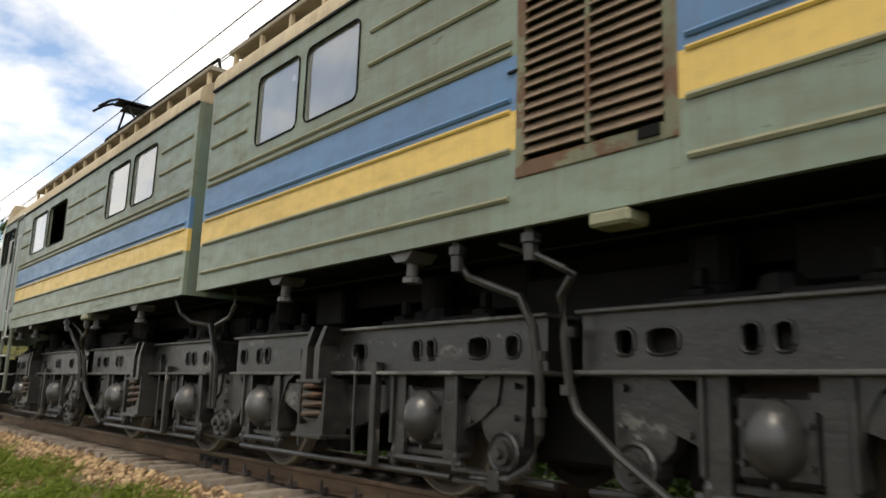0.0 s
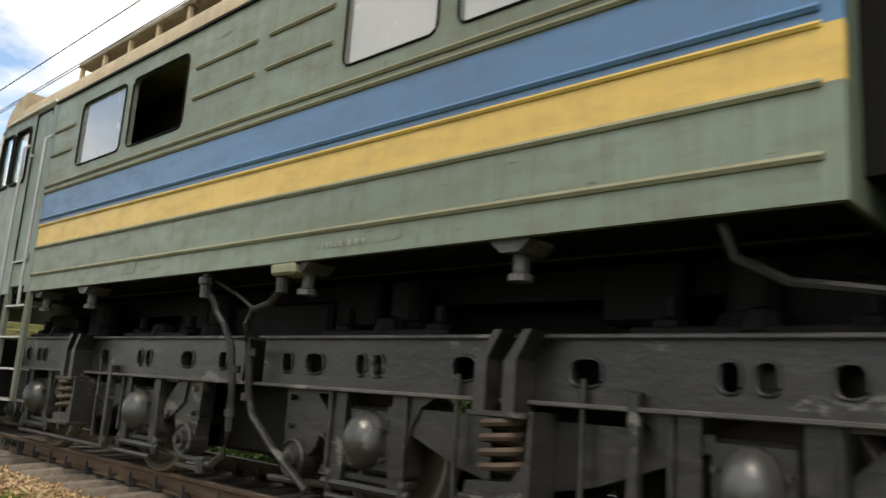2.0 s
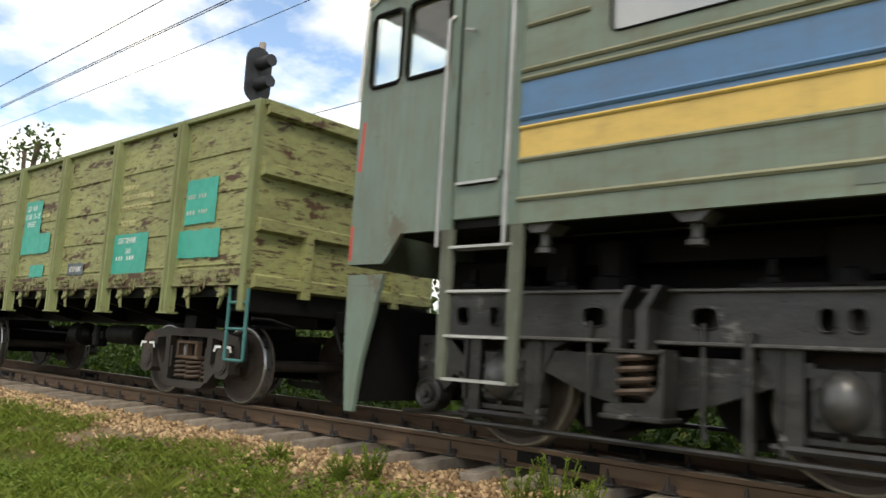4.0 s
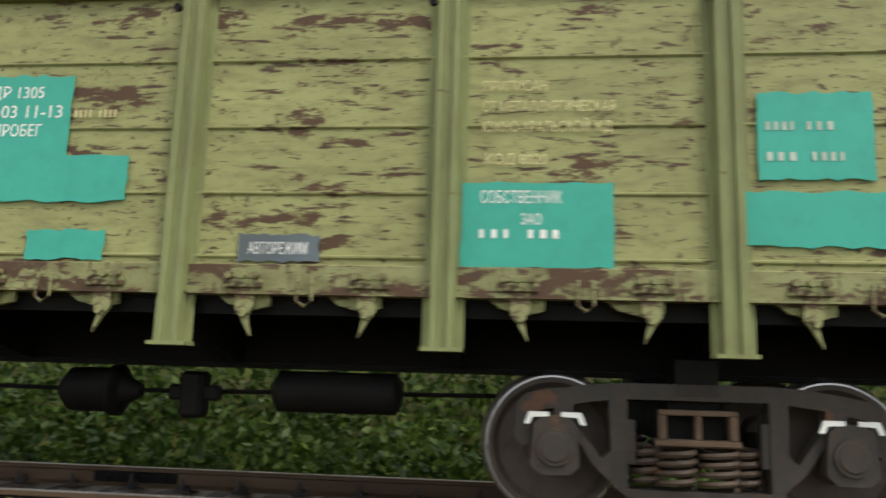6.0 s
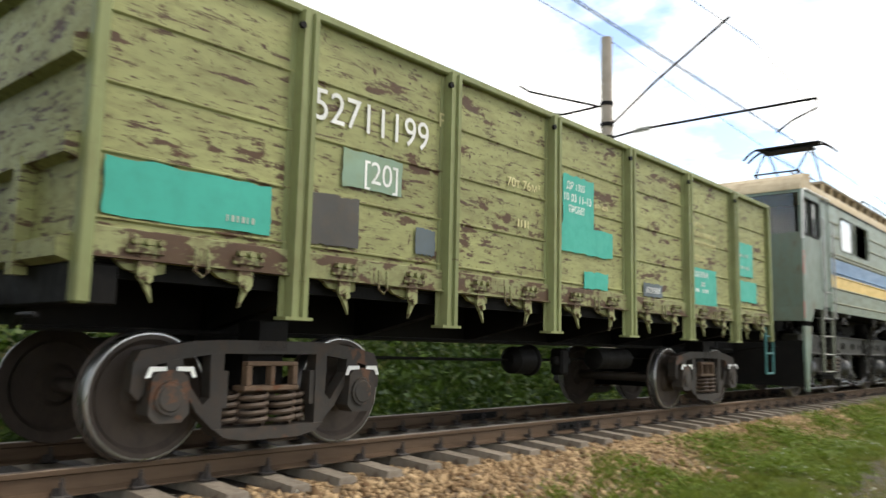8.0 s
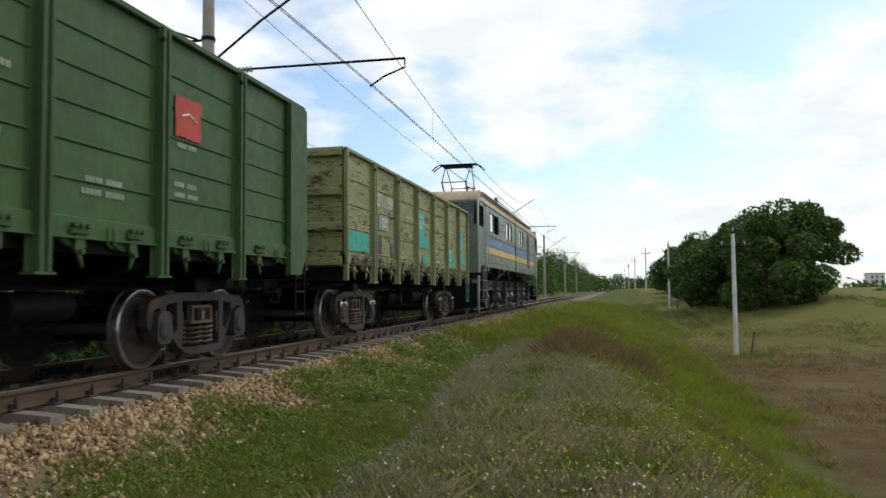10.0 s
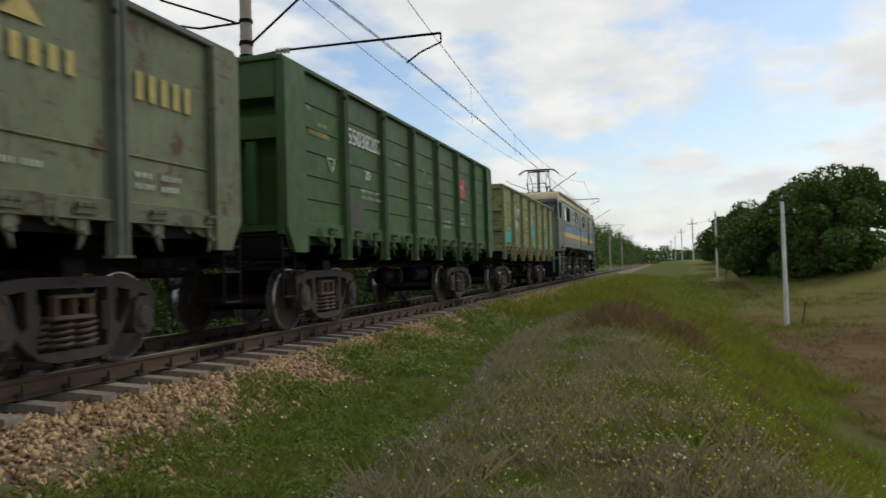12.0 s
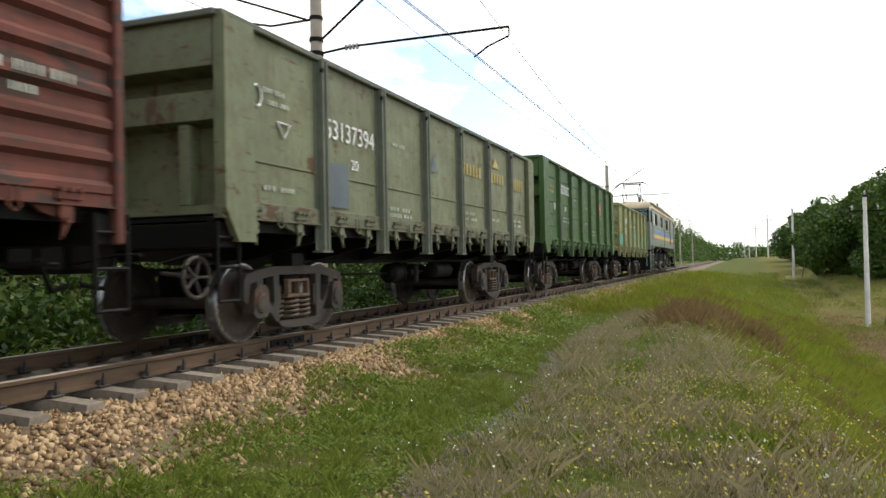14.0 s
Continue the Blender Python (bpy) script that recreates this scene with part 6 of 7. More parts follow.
for k, (bx, bz, bw) in enumerate(((-2.2, 2.72, 0.5), (-2.3, 1.72, 0.9), (-2.3, 1.62, 1.0), (-5.7, 2.85, 0.5), (-5.6, 2.72, 0.5), (-5.7, 1.75, 0.7), (1.1, 1.85, 0.8), (1.1, 1.74, 0.9), (3.0, 1.8, 0.6), (4.7, 1.85, 0.8), (4.7, 1.74, 0.8))):
    bars("stencil_line", bx, bz, -1.518, bw, 0.07, M_faded, C, 2, 50 + k)
part("round_mark", Shape().tube([(-5.82 + 0.09 * math.cos(q), -1.52, 2.78 + 0.12 * math.sin(q)) for q in [2 * math.pi * k / 14 for k in range(15)]], 0.015, 4), M_white, C)
part("triangle_mark", Shape().tube([(-5.4, -1.519, 2.55), (-5.15, -1.519, 2.55), (-5.27, -1.519, 2.38), (-5.4, -1.519, 2.55)], 0.014, 4), M_white, C)
hw = Shape().tube([(-6.75 + 0.2 * math.cos(q), -1.42, 0.80 + 0.2 * math.sin(q)) for q in [2 * math.pi * k / 20 for k in range(21)]], 0.022, 6)
for q in range(5):
    hw.tube([(-6.75, -1.40, 0.80), (-6.75 + 0.2 * math.cos(q * 1.2566), -1.42, 0.80 + 0.2 * math.sin(q * 1.2566))], 0.016, 5)
hw.tube([(-6.75, -1.42, 0.8), (-6.75, -1.0, 0.85)], 0.025, 6)
part("brake_wheel", hw, M_bogie, C, "spoked hand brake wheel")
bars("stencil_line", 5.2, 2.35, -1.555, 1.0, 0.1, M_faded, D, 3, 71)
bars("stencil_line", 5.2, 2.2, -1.555, 0.6, 0.08, M_faded, D, 2, 72)


# ---------- plants ----------
rng = np.random.default_rng(7)


def land(x, y):
    z = np.array([ground_z(max(-60, min(float(a), 140)), max(-60, min(float(b), 30))) for a, b in zip(x, y)])
    bed = np.interp(-np.asarray(y), [0.95, 1.34, 1.5, 1.85, 2.25, 2.75, 2.76], [-0.28, -0.285, -0.315, -0.42, -0.55, -0.75, -9])
    return np.where(np.asarray(y) < 0, np.maximum(z, bed), z)


def blades(name, x, y, h, w, mat, label, lean=0.35, base=None):
    """Loose blades: thin bent triangles that rise from the land."""
    n = len(x)
    z = land(x, y) - 0.02 if base is None else base
    a = rng.uniform(0, 2 * math.pi, n)
    l = rng.normal(0, lean, (n, 2)) * h[:, None]
    dx, dy = np.cos(a) * w, np.sin(a) * w
    v = np.zeros((n, 4, 3), dtype=np.float32)
    v[:, 0] = np.stack([x - dx, y - dy, z], 1)
    v[:, 1] = np.stack([x + dx, y + dy, z], 1)
    v[:, 2] = np.stack([x + l[:, 0] * 0.45 + dx * 0.7, y + l[:, 1] * 0.45 + dy * 0.7, z + h * 0.6], 1)
    v[:, 3] = np.stack([x + l[:, 0], y + l[:, 1], z + h], 1)
    return quads(name, v.reshape(-1, 3), 4, mat, "stuff", label, "grass")


def clumps(n, x0, x1, y0, y1, spread, keep=None, near=0.0):
    """Points gathered in domed tufts: x, y and how high each may stand (1 at a tuft's middle). near: crowds them toward x0."""
    m = n // 24
    cx, cy = x0 + (x1 - x0) * rng.uniform(0, 1, m) ** (1 + near), rng.uniform(y0, y1, m)
    if keep is not None:
        k = keep(cx, cy)
        cx, cy = cx[k], cy[k]
    size = rng.uniform(0.45, 1.5, len(cx))
    k = rng.integers(0, len(cx), n)
    dx, dy = rng.normal(0, spread, n), rng.normal(0, spread, n)
    rise = size[k] * np.exp(-(dx * dx + dy * dy) / (2.2 * spread * spread))
    return cx[k] + dx * size[k], cy[k] + dy * size[k], rise


def soft(x, y, f, s=0.0):
    return np.array([noise.noise(Vector((float(a) * f, float(b) * f, s))) for a, b in zip(x, y)])


def lip_at(x):
    """Distance of the bank's crest from the track."""
    return np.maximum(2.9, 7.6 - 0.145 * np.maximum(0, x))


def trail_at(x):
    """Distance of the footpath from the track."""
    return np.maximum(3.5, 4.95 - 0.09 * x + 0.12 * np.sin(x * 0.9))


def edge_at(x):
    """Distance at which the plants take over from the ballast."""
    return np.interp(x, [-30, -8, -1, 3, 8, 14, 40], [1.85, 1.75, 1.9, 2.1, 1.9, 1.6, 1.5])


def leaves(name, x, y, h, size, mat, label):
    """Low broad leaves: small cards that lie more or less level at the height h over the land."""
    n = len(x)
    p = np.stack([x, y, land(x, y) + h], 1)
    a = rng.uniform(0, 2 * math.pi, n)
    u = np.stack([np.cos(a), np.sin(a), rng.normal(0.1, 0.5, n)], 1)
    w = np.stack([-np.sin(a), np.cos(a), rng.normal(0, 0.5, n)], 1)
    s = (size * rng.uniform(0.6, 1.4, n))[:, None]
    q = np.stack([p - u * s, p - w * s * 0.45, p + u * s, p + w * s * 0.45], 1)
    quads(name, q.reshape(-1, 3), 4, mat, "stuff", label, "weeds")


def grow():
    U = rng.uniform
    verge = lambda x, y: (-y > edge_at(x) + 0.45 * soft(x, y, 0.55) + 0.3 * soft(x, y, 1.7, 3))
    off_path = lambda x, y: np.abs(-y - trail_at(x)) > 0.17 + 0.25 * soft(x, y, 1.4, 8)
    crest = lambda x, y: (-y > trail_at(x) + 0.15 + 0.5 * soft(x, y, 0.9, 12)) & (-y < lip_at(x) + 0.5 + 0.6 * soft(x, y, 0.6, 13))
    slope = lambda x, y: -y > lip_at(x) - 0.2 + 0.5 * soft(x, y, 0.7, 14)
    foot = lambda x, y: -y < 10.4 + 0.9 * soft(x, y, 0.3, 16)
    # short green turf and broad-leaved weeds between the ballast and the path
    x, y, r = clumps(95000, 0.5, 24, -8.0, -1.5, 0.07, lambda a, b: verge(a, b) & off_path(a, b) & ~slope(a, b) & ((~crest(a, b)) | (soft(a, b, 1.1, 5) > 0.1)), 0.6)
    blades("turf", x, y, 0.02 + U(0.03, 0.13, len(x)) * r, U(0.0018, 0.0045, len(x)), M_grass, "short green turf beside the track", 0.5)
    x, y, r = clumps(120000, 0.5, 22, -5.4, -1.45, 0.09, lambda a, b: verge(a, b) & off_path(a, b) & (soft(a, b, 0.8, 9) > -0.15), 0.6)
    leaves("low_weeds", x, y, 0.005 + 0.075 * r * U(0.2, 1, len(x)), 0.015, M_fresh, "low broad-leaved green weeds beside the ballast")
    x, y, r = clumps(22000, 8, 26, -3.4, -1.5, 0.16, lambda a, b: (-b > edge_at(a)) & (-b < edge_at(a) + 1.3) & (soft(a, b, 0.5, 10) > 0.0))
    leaves("rank_weeds", x, y, 0.02 + 0.17 * r * U(0.2, 1, len(x)), 0.026, M_fresh, "rank green weeds at the edge of the ballast")
    x, y, r = clumps(4000, 2, 14, -4.4, -2.2, 0.05, lambda a, b: verge(a, b) & (soft(a, b, 1.3, 19) > 0.1), 0.5)
    blades("long_grass", x, y, 0.05 + U(0.03, 0.14, len(x)) * r, U(0.001, 0.0025, len(x)), M_grass, "long yellow-green grass tufts", 0.35)
    # dry grass with seed heads along the crest of the bank
    heath = lambda a, b: crest(a, b) & (soft(a, b, 0.9, 2) > -0.2)
    x, y, r = clumps(75000, 2.5, 24, -8.8, -3.6, 0.13, heath, 0.5)
    blades("dry_grass", x, y, 0.02 + U(0.04, 0.22, len(x)) * r, U(0.0009, 0.0022, len(x)), M_dry, "dry grass along the crest of the bank", 0.45)
    x, y, r = clumps(60000, 2.5, 24, -8.8, -3.6, 0.13, heath, 0.5)
    specks("seed_heads", x, y, 0.02 + U(0.05, 0.24, len(x)) * r, 0.005, M_seed, "pale and purplish seed heads of dry grass", 2.6)
    x, y, r = clumps(45000, 2.0, 24, -8.8, -3.4, 0.11, lambda a, b: crest(a, b) & (soft(a, b, 0.7, 6) > -0.1), 0.5)
    blades("crest_grass", x, y, 0.02 + U(0.04, 0.17, len(x)) * r, U(0.0015, 0.004, len(x)), M_grass, "green grass among the dry stalks", 0.5)
    # the slope: yellow-green tussocks with brown seeding drifts
    x, y, r = clumps(115000, 5, 48, -11.2, -3.0, 0.20, lambda a, b: slope(a, b) & foot(a, b) & (soft(a, b, 0.55, 31) > -0.3), 0.5)
    blades("bank_grass", x, y, 0.03 + U(0.05, 0.24, len(x)) * r * np.interp(x, [5, 30], [0.6, 1.3]), U(0.0025, 0.006, len(x)) * np.interp(x, [5, 30], [0.8, 1.5]), M_slope, "yellow-green grass on the slope of the bank", 0.5)
    x, y, r = clumps(42000, 5, 48, -11.0, -3.4, 0.24, lambda a, b: slope(a, b) & foot(a, b) & (soft(a, b, 0.4, 33) > 0.1), 0.4)
    blades("bank_stalks", x, y, 0.04 + U(0.06, 0.26, len(x)) * r * np.interp(x, [5, 30], [0.6, 1.3]), U(0.002, 0.005, len(x)), M_heath, "brown seeding stalks in drifts on the slope", 0.35)
    x, y, r = clumps(22000, 17, 29, -7.4, -4.9, 0.35, lambda a, b: soft(a, b, 0.35, 36) > -0.15)
    blades("brown_thicket", x, y, 0.06 + U(0.12, 0.46, len(x)) * r, U(0.003, 0.008, len(x)), M_heath, "reddish brown thicket of seeding stalks on the bank", 0.4)
    # the field below the bank and the verge farther along
    x, y, r = clumps(60000, 22, 90, -11, -1.7, 0.3, lambda a, b: verge(a, b), 0.6)
    blades("meadow_grass", x, y, 0.05 + U(0.08, 0.36, len(x)) * r, U(0.006, 0.014, len(x)), M_slope, "rough grass along the line", 0.45)
    x, y, r = clumps(45000, 12, 60, -30, -10.2, 0.35, lambda a, b: soft(a, b, 0.14, 4) > -0.15, 0.3)
    blades("field_stalks", x, y, 0.03 + U(0.04, 0.2, len(x)) * r, U(0.004, 0.01, len(x)), M_heath, "brown dry stalks in the field below the bank", 0.5)
    x, y, r = clumps(26000, 36, 95, -30, -9, 0.4, lambda a, b: soft(a, b, 0.11, 7) > -0.05)
    blades("field_grass", x, y, 0.05 + U(0.06, 0.3, len(x)) * r, U(0.008, 0.016, len(x)), M_grass, "olive meadow grass round the poles", 0.5)
    x, y, r = clumps(40000, -40, 60, 2.3, 4.0, 0.2, lambda a, b: soft(a, b, 0.7, 51) > -0.25)
    leaves("far_verge_weeds", x, y, 0.03 + 0.42 * r * U(0.2, 1, len(x)), 0.045, M_fresh, "bright weeds beyond the far rail")
    # behind the start of the walk
    x, y, r = clumps(75000, -26, 1.0, -4.6, -1.7, 0.09, lambda a, b: verge(a, b) & (soft(a, b, 0.9, 41) > -0.15))
    blades("verge_grass", x, y, 0.02 + U(0.03, 0.16, len(x)) * r, U(0.002, 0.006, len(x)), M_grass, "green verge by the ballast", 0.6)
    x, y, r = clumps(100000, -22, 1.0, -4.4, -1.7, 0.10, lambda a, b: verge(a, b) & (soft(a, b, 0.8, 43) > -0.1))
    leaves("verge_weeds", x, y, 0.005 + 0.11 * r * U(0.2, 1, len(x)), 0.021, M_fresh, "bright low weeds in the verge")
    # flowers
    x, y, r = clumps(1300, 2, 20, -8.0, -2.4, 0.5, verge)
    specks("white_flowers", x, y, 0.08 + 0.16 * r, 0.012, M_flower, "small white flower umbels in the grass")
    x, y, r = clumps(2200, 3, 9, -7.2, -5.0, 0.35, crest)
    specks("yellow_flowers", x, y, 0.12 + 0.22 * r, 0.010, M_yflower, "small yellow flowers in the dry grass")


def specks(name, x, y, h, size, mat, label, tall=1.0):
    """Small heads that top the stalks, drawn out upward by tall."""
    n = len(x)
    p = np.stack([x, y, land(x, y) + h], 1)
    u = rng.normal(0, 1, (n, 3)); u /= np.linalg.norm(u, axis=1)[:, None]
    if tall > 1:
        u = u * 0.5 + np.array([0, 0, tall])
    w = np.cross(u, rng.normal(0, 1, (n, 3))); w /= np.linalg.norm(w, axis=1)[:, None]
    s = (size * rng.uniform(0.6, 1.5, n))[:, None]
    q = np.stack([p - u * s, p - w * s * 0.6, p + u * s, p + w * s * 0.6], 1)
    quads(name, q.reshape(-1, 3), 4, mat, "stuff", label, "flowers")


grow()


def leafy(name, centres, radii, per, size, mat, label, category, parent=None, kind="stuff"):
    """Clouds of small leaf cards, denser toward each clump's skin."""
    out = []
    for c, r, n in zip(centres, radii, per):
        d = rng.normal(0, 1, (n, 3))
        d /= np.linalg.norm(d, axis=1)[:, None]
        p = np.array(c) + d * (np.array(r) * rng.uniform(0.55, 1.05, (n, 1)) ** 0.6)
        s = size * rng.uniform(0.6, 1.4, n)
        u = rng.normal(0, 1, (n, 3)); u /= np.linalg.norm(u, axis=1)[:, None]
        w = np.cross(u, rng.normal(0, 1, (n, 3))); w /= np.linalg.norm(w, axis=1)[:, None]
        q = np.stack([p - u * s[:, None], p + w * s[:, None] * 0.55, p + u * s[:, None], p - w * s[:, None] * 0.55], 1)
        out.append(q.reshape(-1, 3))
    ob = quads(name, np.concatenate(out), 4, mat, kind, label, category)
    ob.parent = parent
    return ob


def hedge():
    """The green bank of shrubs beyond the track."""
    cs, rs, ns = [], [], []
    for x in np.arange(-62, 64, 0.5):
        for k, (y, h0, h1) in enumerate(((3.5, 0.5, 0.85), (4.4, 0.9, 1.5), (5.6, 1.8, 3.0), (6.6, 3.2, 4.4))):
            h = rng.uniform(h0, h1)
            cs.append((x + rng.uniform(-0.3, 0.3), y + rng.uniform(-0.3, 0.3), -0.6 + h * 0.5)); rs.append((0.6, 0.45, h * 0.55)); ns.append((150, 220, 300, 340)[k])
    leafy("shrub_bank", cs, rs, ns, 0.075, M_leaf, "dense green shrubs and weeds on the bank beyond the track", "shrubs")
    cs, rs, ns = [], [], []
    for x in np.concatenate([np.arange(64, 430, 2.4), np.arange(430, 900, 6.0)]):
        h = rng.uniform(2.6, 4.4) * (1 + min(1.2, max(0, x - 110) / 120))
        cs.append((x, 9 + rng.uniform(-2, 4), 0.3 + h * 0.5)); rs.append((2.0, 1.9, h)); ns.append(420)
    leafy("far_hedge", cs, rs, ns, 0.26, M_tree, "dark green hedge along the far side of the line", "hedge")
    cs, rs, ns = [], [], []
    for x in np.arange(-120, -62, 2.4):
        h = rng.uniform(1.5, 3.5)
        cs.append((x, 7 + rng.uniform(-1, 3), 0.4 + h * 0.5)); rs.append((1.8, 1.8, h)); ns.append(160)
    leafy("far_hedge", cs, rs, ns, 0.22, M_leaf, "green hedge along the far side of the line", "hedge")


hedge()


def tree(x, y, h, spread, label, seed, dense=1.0, mat=None, leaf=0.2):
    r = random.Random(seed)
    z = ground_z(max(-60, min(x, 140)), max(-60, min(y, 30)))
    t = thing("tree", label, "tree", "trees", at=pose(x, y, z))
    wood = Shape().tube([(0, 0, -0.2), (r.uniform(-0.1, 0.1), r.uniform(-0.1, 0.1), h * 0.25), (r.uniform(-0.3, 0.3), r.uniform(-0.3, 0.3), h * 0.5)], 0.03 * h, 8)
    cs, rs, ns = [], [], []
    for k in range(30):
        a, el = r.uniform(0, 6.283), r.uniform(-0.14, 1.0)
        rad = spread * math.sqrt(max(0.05, 1 - (el - 0.3) ** 2 / 0.55)) * r.uniform(0.45, 0.95)
        tip = (rad * math.cos(a), rad * math.sin(a), h * (0.16 + 0.74 * el))
        wood.tube([(0, 0, h * (0.12 + 0.2 * el)), (tip[0] * 0.5, tip[1] * 0.5, (h * (0.2 + 0.3 * el) + tip[2]) / 2), tip], 0.011 * h, 5)
        q = spread * r.uniform(0.24, 0.42)
        cs.append(tip); rs.append((q, q, q * r.uniform(0.6, 0.85))); ns.append(int(650 * dense))
    part("trunk", wood, M_bark, t)
    leafy("crown", cs, rs, ns, leaf * 0.7, mat or M_tree, "", "", t, "")
    return t


wood_lot = [(74, -22.0, 9.2, 4.8), (70, -19.0, 8.4, 4.6), (79, -16.5, 7.2, 4.2), (90, -24, 9.0, 5.2), (86, -18.5, 8.6, 4.6), (98, -18, 8.0, 4.6), (110, -17.5, 7.5, 4.4), (124, -17, 7.2, 4.4)]
for k, (tx, ty, th, ts) in enumerate(wood_lot):
    tree(tx, ty, th * 0.94, ts, "rounded dark green deciduous tree in a meadow copse", 100 + k, 1.0, None, 0.24)
tree(-41, 7.6, 10.2, 3.2, "thin-leaved tall tree beyond the line", 64, 0.1, M_leaf, 0.2)
tree(-78, 9, 13, 5.0, "tall green tree beyond the line with a loose crown", 61, 0.7, M_leaf, 0.25)
tree(-64, 13, 12, 4.6, "thin-leaved tall tree beyond the line", 62, 0.25, M_leaf, 0.2)
tree(-98, 11, 12, 5.0, "tall green tree beyond the line with a loose crown", 63, 0.6, M_leaf, 0.25)


def lineside_weeds():
    """Tall weeds that stand close to the sleepers."""
    for k, (x, y, h) in enumerate(((-4.93, -1.72, 0.46), (-3.0, -1.75, 0.6), (-6.3, -1.7, 0.3), (-5.2, -1.8, 0.4), (-3.25, -1.8, 0.5), (-2.75, -1.72, 0.5))):
        z = ground_z(x, y)
        s = Shape()
        r = random.Random(k)
        v = []
        t = thing("weed", "tall yellow-green roadside weed growing in the ballast", "plant", "weeds", at=pose(x, y, z))
        for q in range(22):
            a, l = r.uniform(0, 6.28), r.uniform(0.04, 0.2)
            hh = h * r.uniform(0.6, 1.0)
            tip = Vector((l * math.cos(a), l * math.sin(a), hh))
            s.tube([(0, 0, 0), tip * 0.5 + Vector((0, 0, 0.04)), tip], 0.005, 4)
            for w in range(16):
                u = r.uniform(0.25, 1)
                c = tip * u
                b = r.uniform(0, 6.28)
                d = Vector((math.cos(b), math.sin(b), r.uniform(0.2, 0.9))) * 0.045
                e = Vector((-d.y, d.x, 0)) * 0.25
                v += [c, c + d * 0.5 + e, c + d, c + d * 0.5 - e]
        tagged(part("stem", s, M_fresh, t), "", "", "", "stuff")
        lf = quads("leaves", np.array([tuple(p) for p in v]), 4, M_fresh)
        lf.parent = t


lineside_weeds()


def stones(name, x, y, z, s, mat, label):
    m = len(x)
    base = np.array([(1, 0, 0), (-1, 0, 0), (0, 1, 0), (0, -1, 0), (0, 0, 1), (0, 0, -1)], dtype=np.float32)
    tri = np.array([(0, 2, 4), (2, 1, 4), (1, 3, 4), (3, 0, 4), (2, 0, 5), (1, 2, 5), (3, 1, 5), (0, 3, 5)], dtype=np.int32)
    v = base[None] * s[:, None, None] * rng.uniform(0.6, 1.3, (m, 6, 1)) * rng.uniform(0.5, 1.5, (m, 1, 3))
    q = np.linalg.qr(rng.normal(0, 1, (m, 3, 3)))[0]
    v = np.einsum("nij,nkj->nki", q, v) + np.stack([x, y, z], 1)[:, None]
    f = (tri[None] + (np.arange(m) * 6)[:, None, None]).reshape(-1, 3)
    me = bpy.data.meshes.new(name)
    me.vertices.add(m * 6)
    me.vertices.foreach_set("co", v.astype(np.float32).ravel())
    me.loops.add(len(f) * 3)
    me.loops.foreach_set("vertex_index", f.ravel().astype(np.int32))
    me.polygons.add(len(f))
    me.polygons.foreach_set("loop_start", np.arange(0, len(f) * 3, 3, dtype=np.int32))
    me.update(calc_edges=True)
    me.materials.append(mat)
    tagged(new(name, me), label, "stones", "", "stuff")


def scatter_stones():
    n = 34000
    x = np.concatenate([rng.uniform(-14, 16, n), rng.uniform(16, 44, 7000), rng.uniform(-34, -14, 9000)])
    m = len(x)
    y = -0.92 - np.abs(rng.normal(0, 1, m)) ** 0.9 * 0.8
    y = np.where(y < -2.9, rng.uniform(-2.6, -1.36, m), y)
    s = rng.uniform(0.014, 0.034, m) * rng.uniform(0.8, 1.35, m)
    s[n:] *= 1.3
    bay = np.abs(((x - 8.86) / 0.5435 + 0.5) % 1 - 0.5)
    keep = ((y < -1.38) | (bay > 0.29)) & ((x > -1) | (y > -1.85) | (rng.uniform(0, 1, m) < 0.25))
    x, y, s = x[keep], y[keep], s[keep]
    s = np.where(y > -1.38, s * 0.7, s)
    z = np.interp(-y, [0.95, 1.34, 1.5, 1.85, 2.25, 2.75], [-0.28, -0.285, -0.315, -0.42, -0.55, -0.66]) + s * 0.3
    stones("ballast_stones", x, y, np.maximum(z, land(x, y) + s * 0.3), s, M_stone, "loose brown and buff crushed stones at the track edge")
    # stones strewn through the verge
    x, y = rng.uniform(-22, 6, 6000), -rng.uniform(2.2, 5.2, 6000)
    s = rng.uniform(0.008, 0.024, len(x))
    stones("strewn_stones", x, y, land(x, y) + s * 0.2, s, M_stone, "crushed stones strewn through the verge")
    x = rng.uniform(2.5, 16, 5000)
    y = -trail_at(x) + rng.normal(0, 0.14, len(x))
    s = rng.uniform(0.006, 0.02, len(x))
    stones("path_pebbles", x, y, land(x, y) + s * 0.2, s, M_pebble, "grey pebbles on the trodden path")


scatter_stones()


def scrap():
    z = ground_z(5.56, -6.46)
    t = thing("paper_scrap", "crumpled white paper scrap in the dry grass", "litter", at=pose(5.56, -6.46, z + 0.1, 20, 10, 30))
    s = Shape()
    n = 5
    for i in range(n):
        for k in range(n):
            s.v.append(((i - 2) * 0.025, (k - 2) * 0.02, 0.03 * noise.noise(Vector((i * 0.9, k * 0.9, 4))) + 0.02 * ((i + k) % 2)))
    s.f = [(i * n + k, (i + 1) * n + k, (i + 1) * n + k + 1, i * n + k + 1) for i in range(n - 1) for k in range(n - 1)]
    part("sheet", s, M_white, t)


scrap()


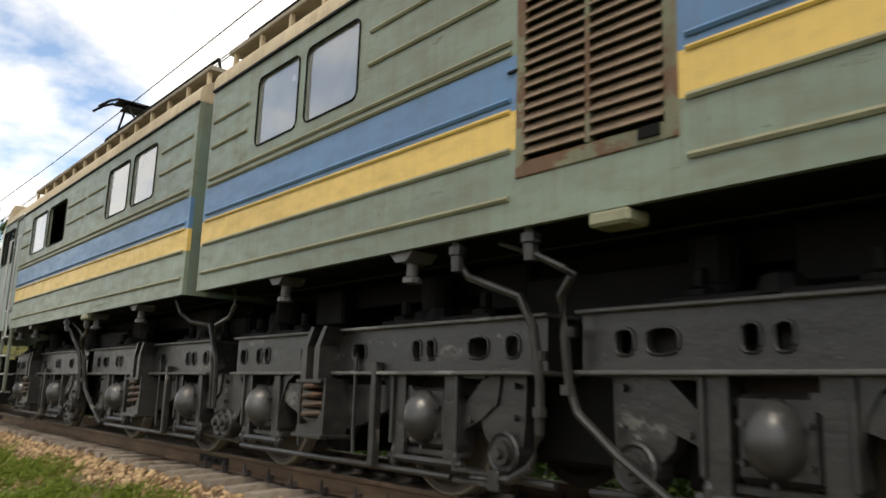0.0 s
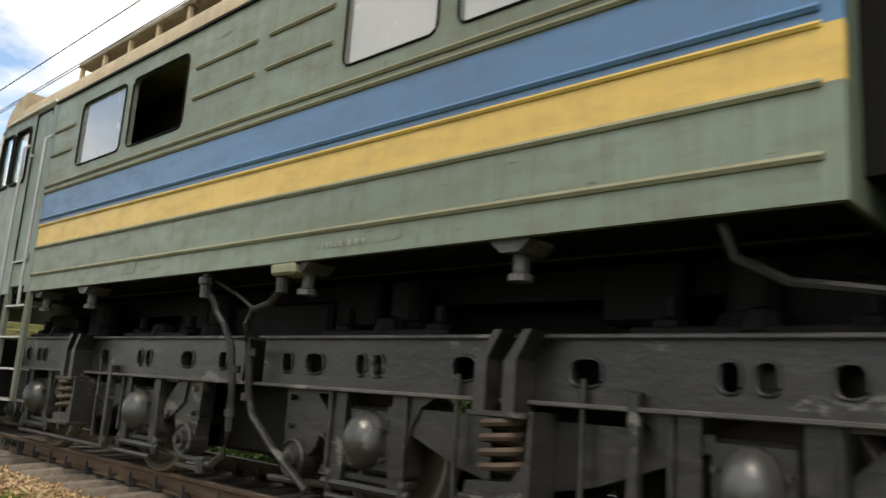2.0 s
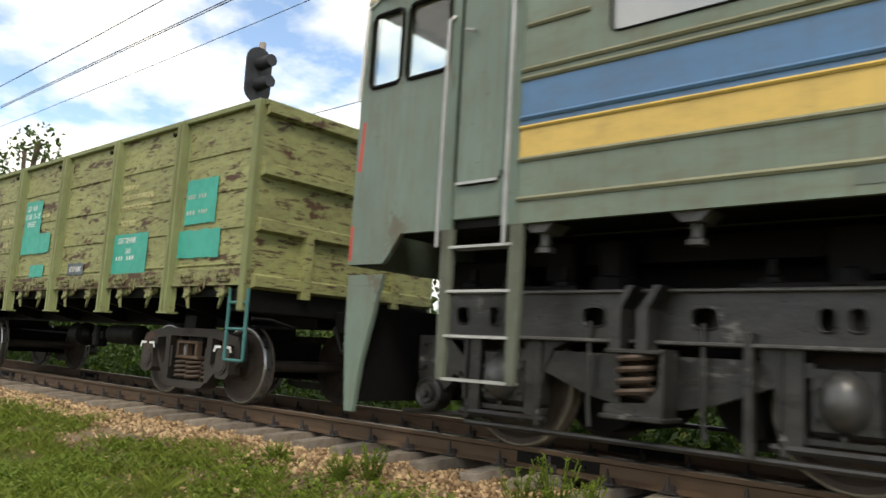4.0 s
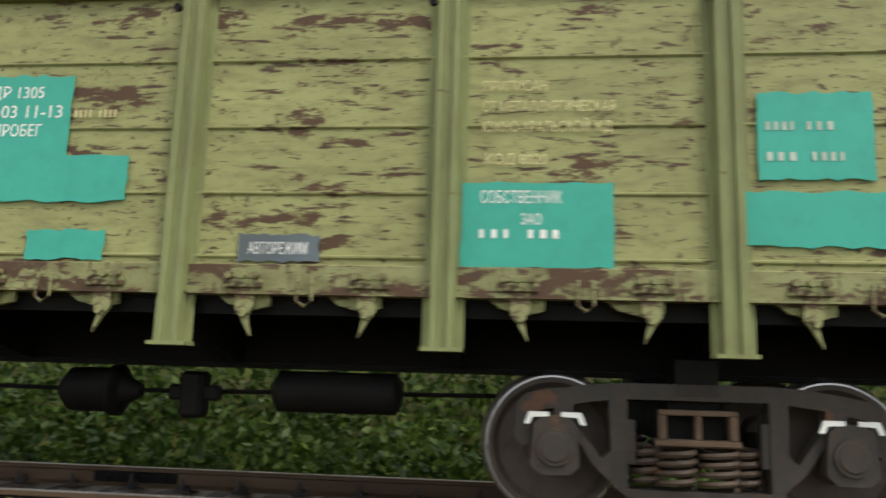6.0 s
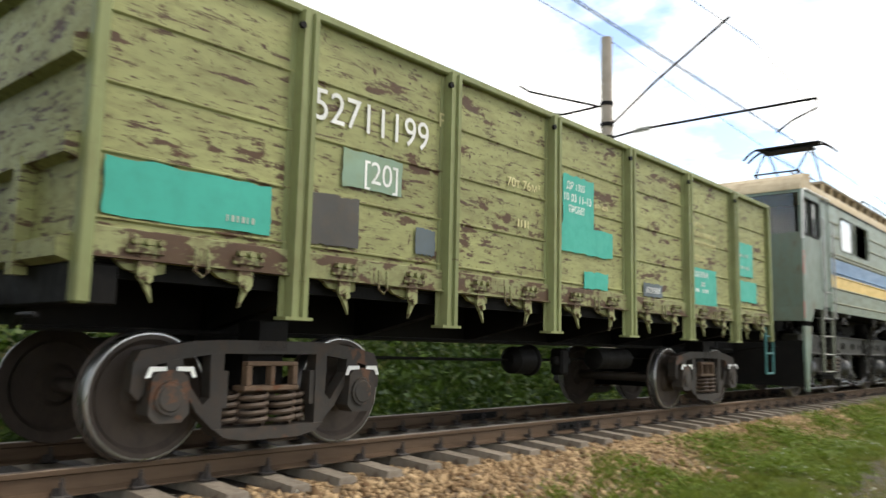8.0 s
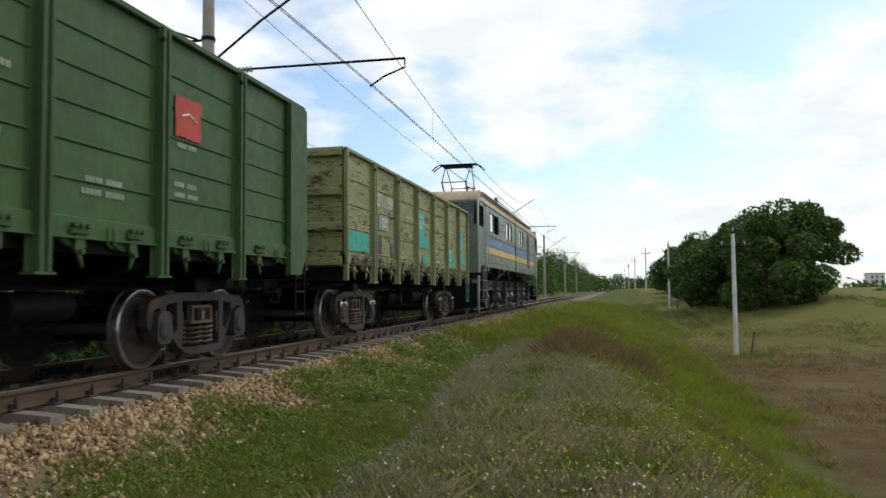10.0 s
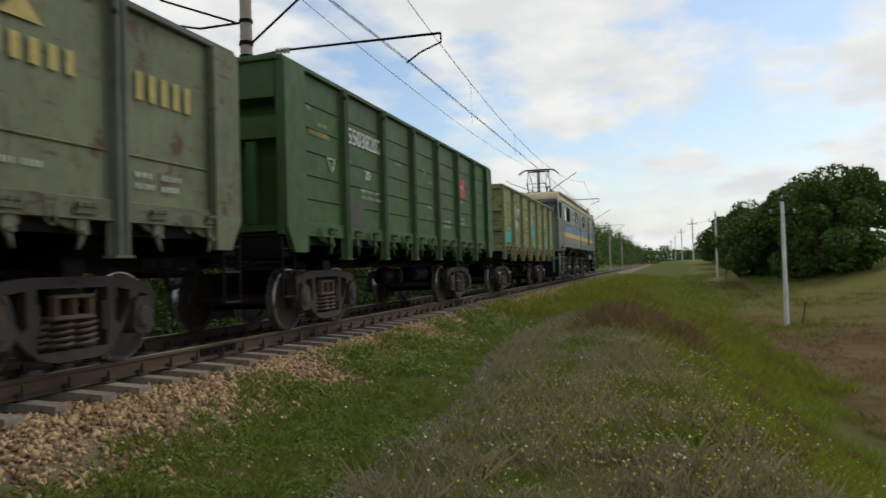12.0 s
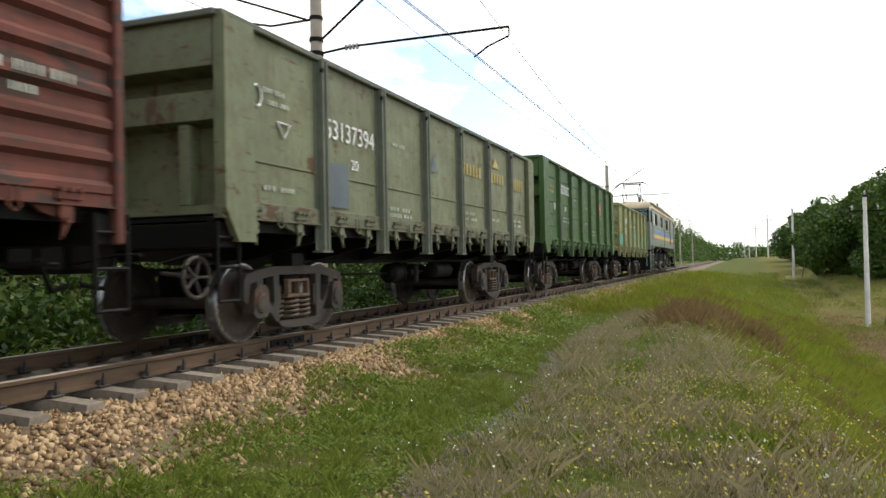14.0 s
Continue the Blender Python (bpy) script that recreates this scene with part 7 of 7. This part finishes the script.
def signal_post():
    t = thing("railway_signal", "dark railway signal with a round backboard and two hooded lamps", "signal", at=pose(-12.9, 1.95, -0.68))
    part("post", Shape().lathe([(0.05, 0.08), (7.5, 0.07)], (0, 0.12, 0), "z", 12), M_mast, t)
    oval = [(0.30 * math.cos(q) , 6.75 + 0.0 + (0.30 * math.sin(q) + (0.28 if math.sin(q) > 0 else -0.28))) for q in [2 * math.pi * k / 28 for k in range(28)]]
    part("backboard", Shape().prism([(a, b) for a, b in oval], 0.10, 0.14, "x"), M_blackpaint, t, "black rounded backboard")
    for z in (6.98, 6.55):
        part("lamp_hood", Shape().lathe([(0.14, 0.13), (0.55, 0.12)], (0, 0, z), "x", 16), M_blackpaint, t, "long tubular lamp hood")


signal_post()


def far_town():
    for k, (x, y, w, d, h, lab) in enumerate(((560, -176, 9, 12, 13, "pale apartment block far off"), (720, 2, 12, 14, 11, "white industrial building far along the line"), (760, -22, 14, 14, 12, "pale low building far along the line"), (790, -12, 9, 12, 19, "dark far tower block among trees"))):
        t = thing("far_building", lab, "building", "far buildings", at=pose(x, y, -3))
        part("wall", Shape().box(-d / 2, d / 2, -w / 2, w / 2, 0, h), M_far, t)
        part("roof", Shape().box(-d / 2 - 0.3, d / 2 + 0.3, -w / 2 - 0.3, w / 2 + 0.3, h, h + 0.5), M_farroof, t)
        me = Shape().box(-d / 2 - 0.05, -d / 2 - 0.02, -0.6, 0.6, 0, 1.4).mesh("window", M_inside)
        for r in range(int(h // 3)):
            for c in range(int(w // 3)):
                o = part("window", me, None, t)
                o.location = (0, -w / 2 + 1.7 + 3 * c, 1.2 + 3 * r)


far_town()
cs, rs, ns = [], [], []
for k in range(60):
    cs.append((random.uniform(260, 470), random.uniform(-170, -28), -1.0)); rs.append((6, 6, random.uniform(3, 6.5))); ns.append(90)
for k in range(26):
    cs.append((random.uniform(240, 520), random.uniform(10, 46), 0.5)); rs.append((6, 6, random.uniform(3, 6))); ns.append(90)
for k in range(22):
    cs.append((random.uniform(105, 165), random.uniform(-78, -44), -3.5)); rs.append((4, 4, random.uniform(2.5, 5))); ns.append(240)
leafy("distant_woods", cs, rs, ns, 0.9, M_tree, "distant woods on the plain", "woods")
cs, rs, ns = [], [], []
for k in range(60):
    cs.append((random.uniform(560, 860), random.uniform(-80, 60), 2)); rs.append((11, 11, random.uniform(7, 13))); ns.append(320)
leafy("skyline_woods", cs, rs, ns, 1.3, M_tree, "woods on the skyline round pale buildings", "woods")


# ---------- what moves ----------
def travel(t):
    """Metres that the train has gone by t seconds."""
    ts = [r[0] for r in TRAIN]
    return float(np.interp(t, ts, [r[1] for r in TRAIN]))


def motions():
    for ob, x in VEHICLES:
        walk(ob, [(t, pose(x + s, 0, 0)) for t, s in TRAIN])
    steps = [k / 10 for k in range(141)]
    for ob, r in WHEELSETS:
        x, z = ob.location.x, ob.location.z
        walk(ob, [(t, Matrix.Translation((x, 0, z)) @ Matrix.Rotation(travel(t) / r, 4, "Y")) for t in steps])


motions()
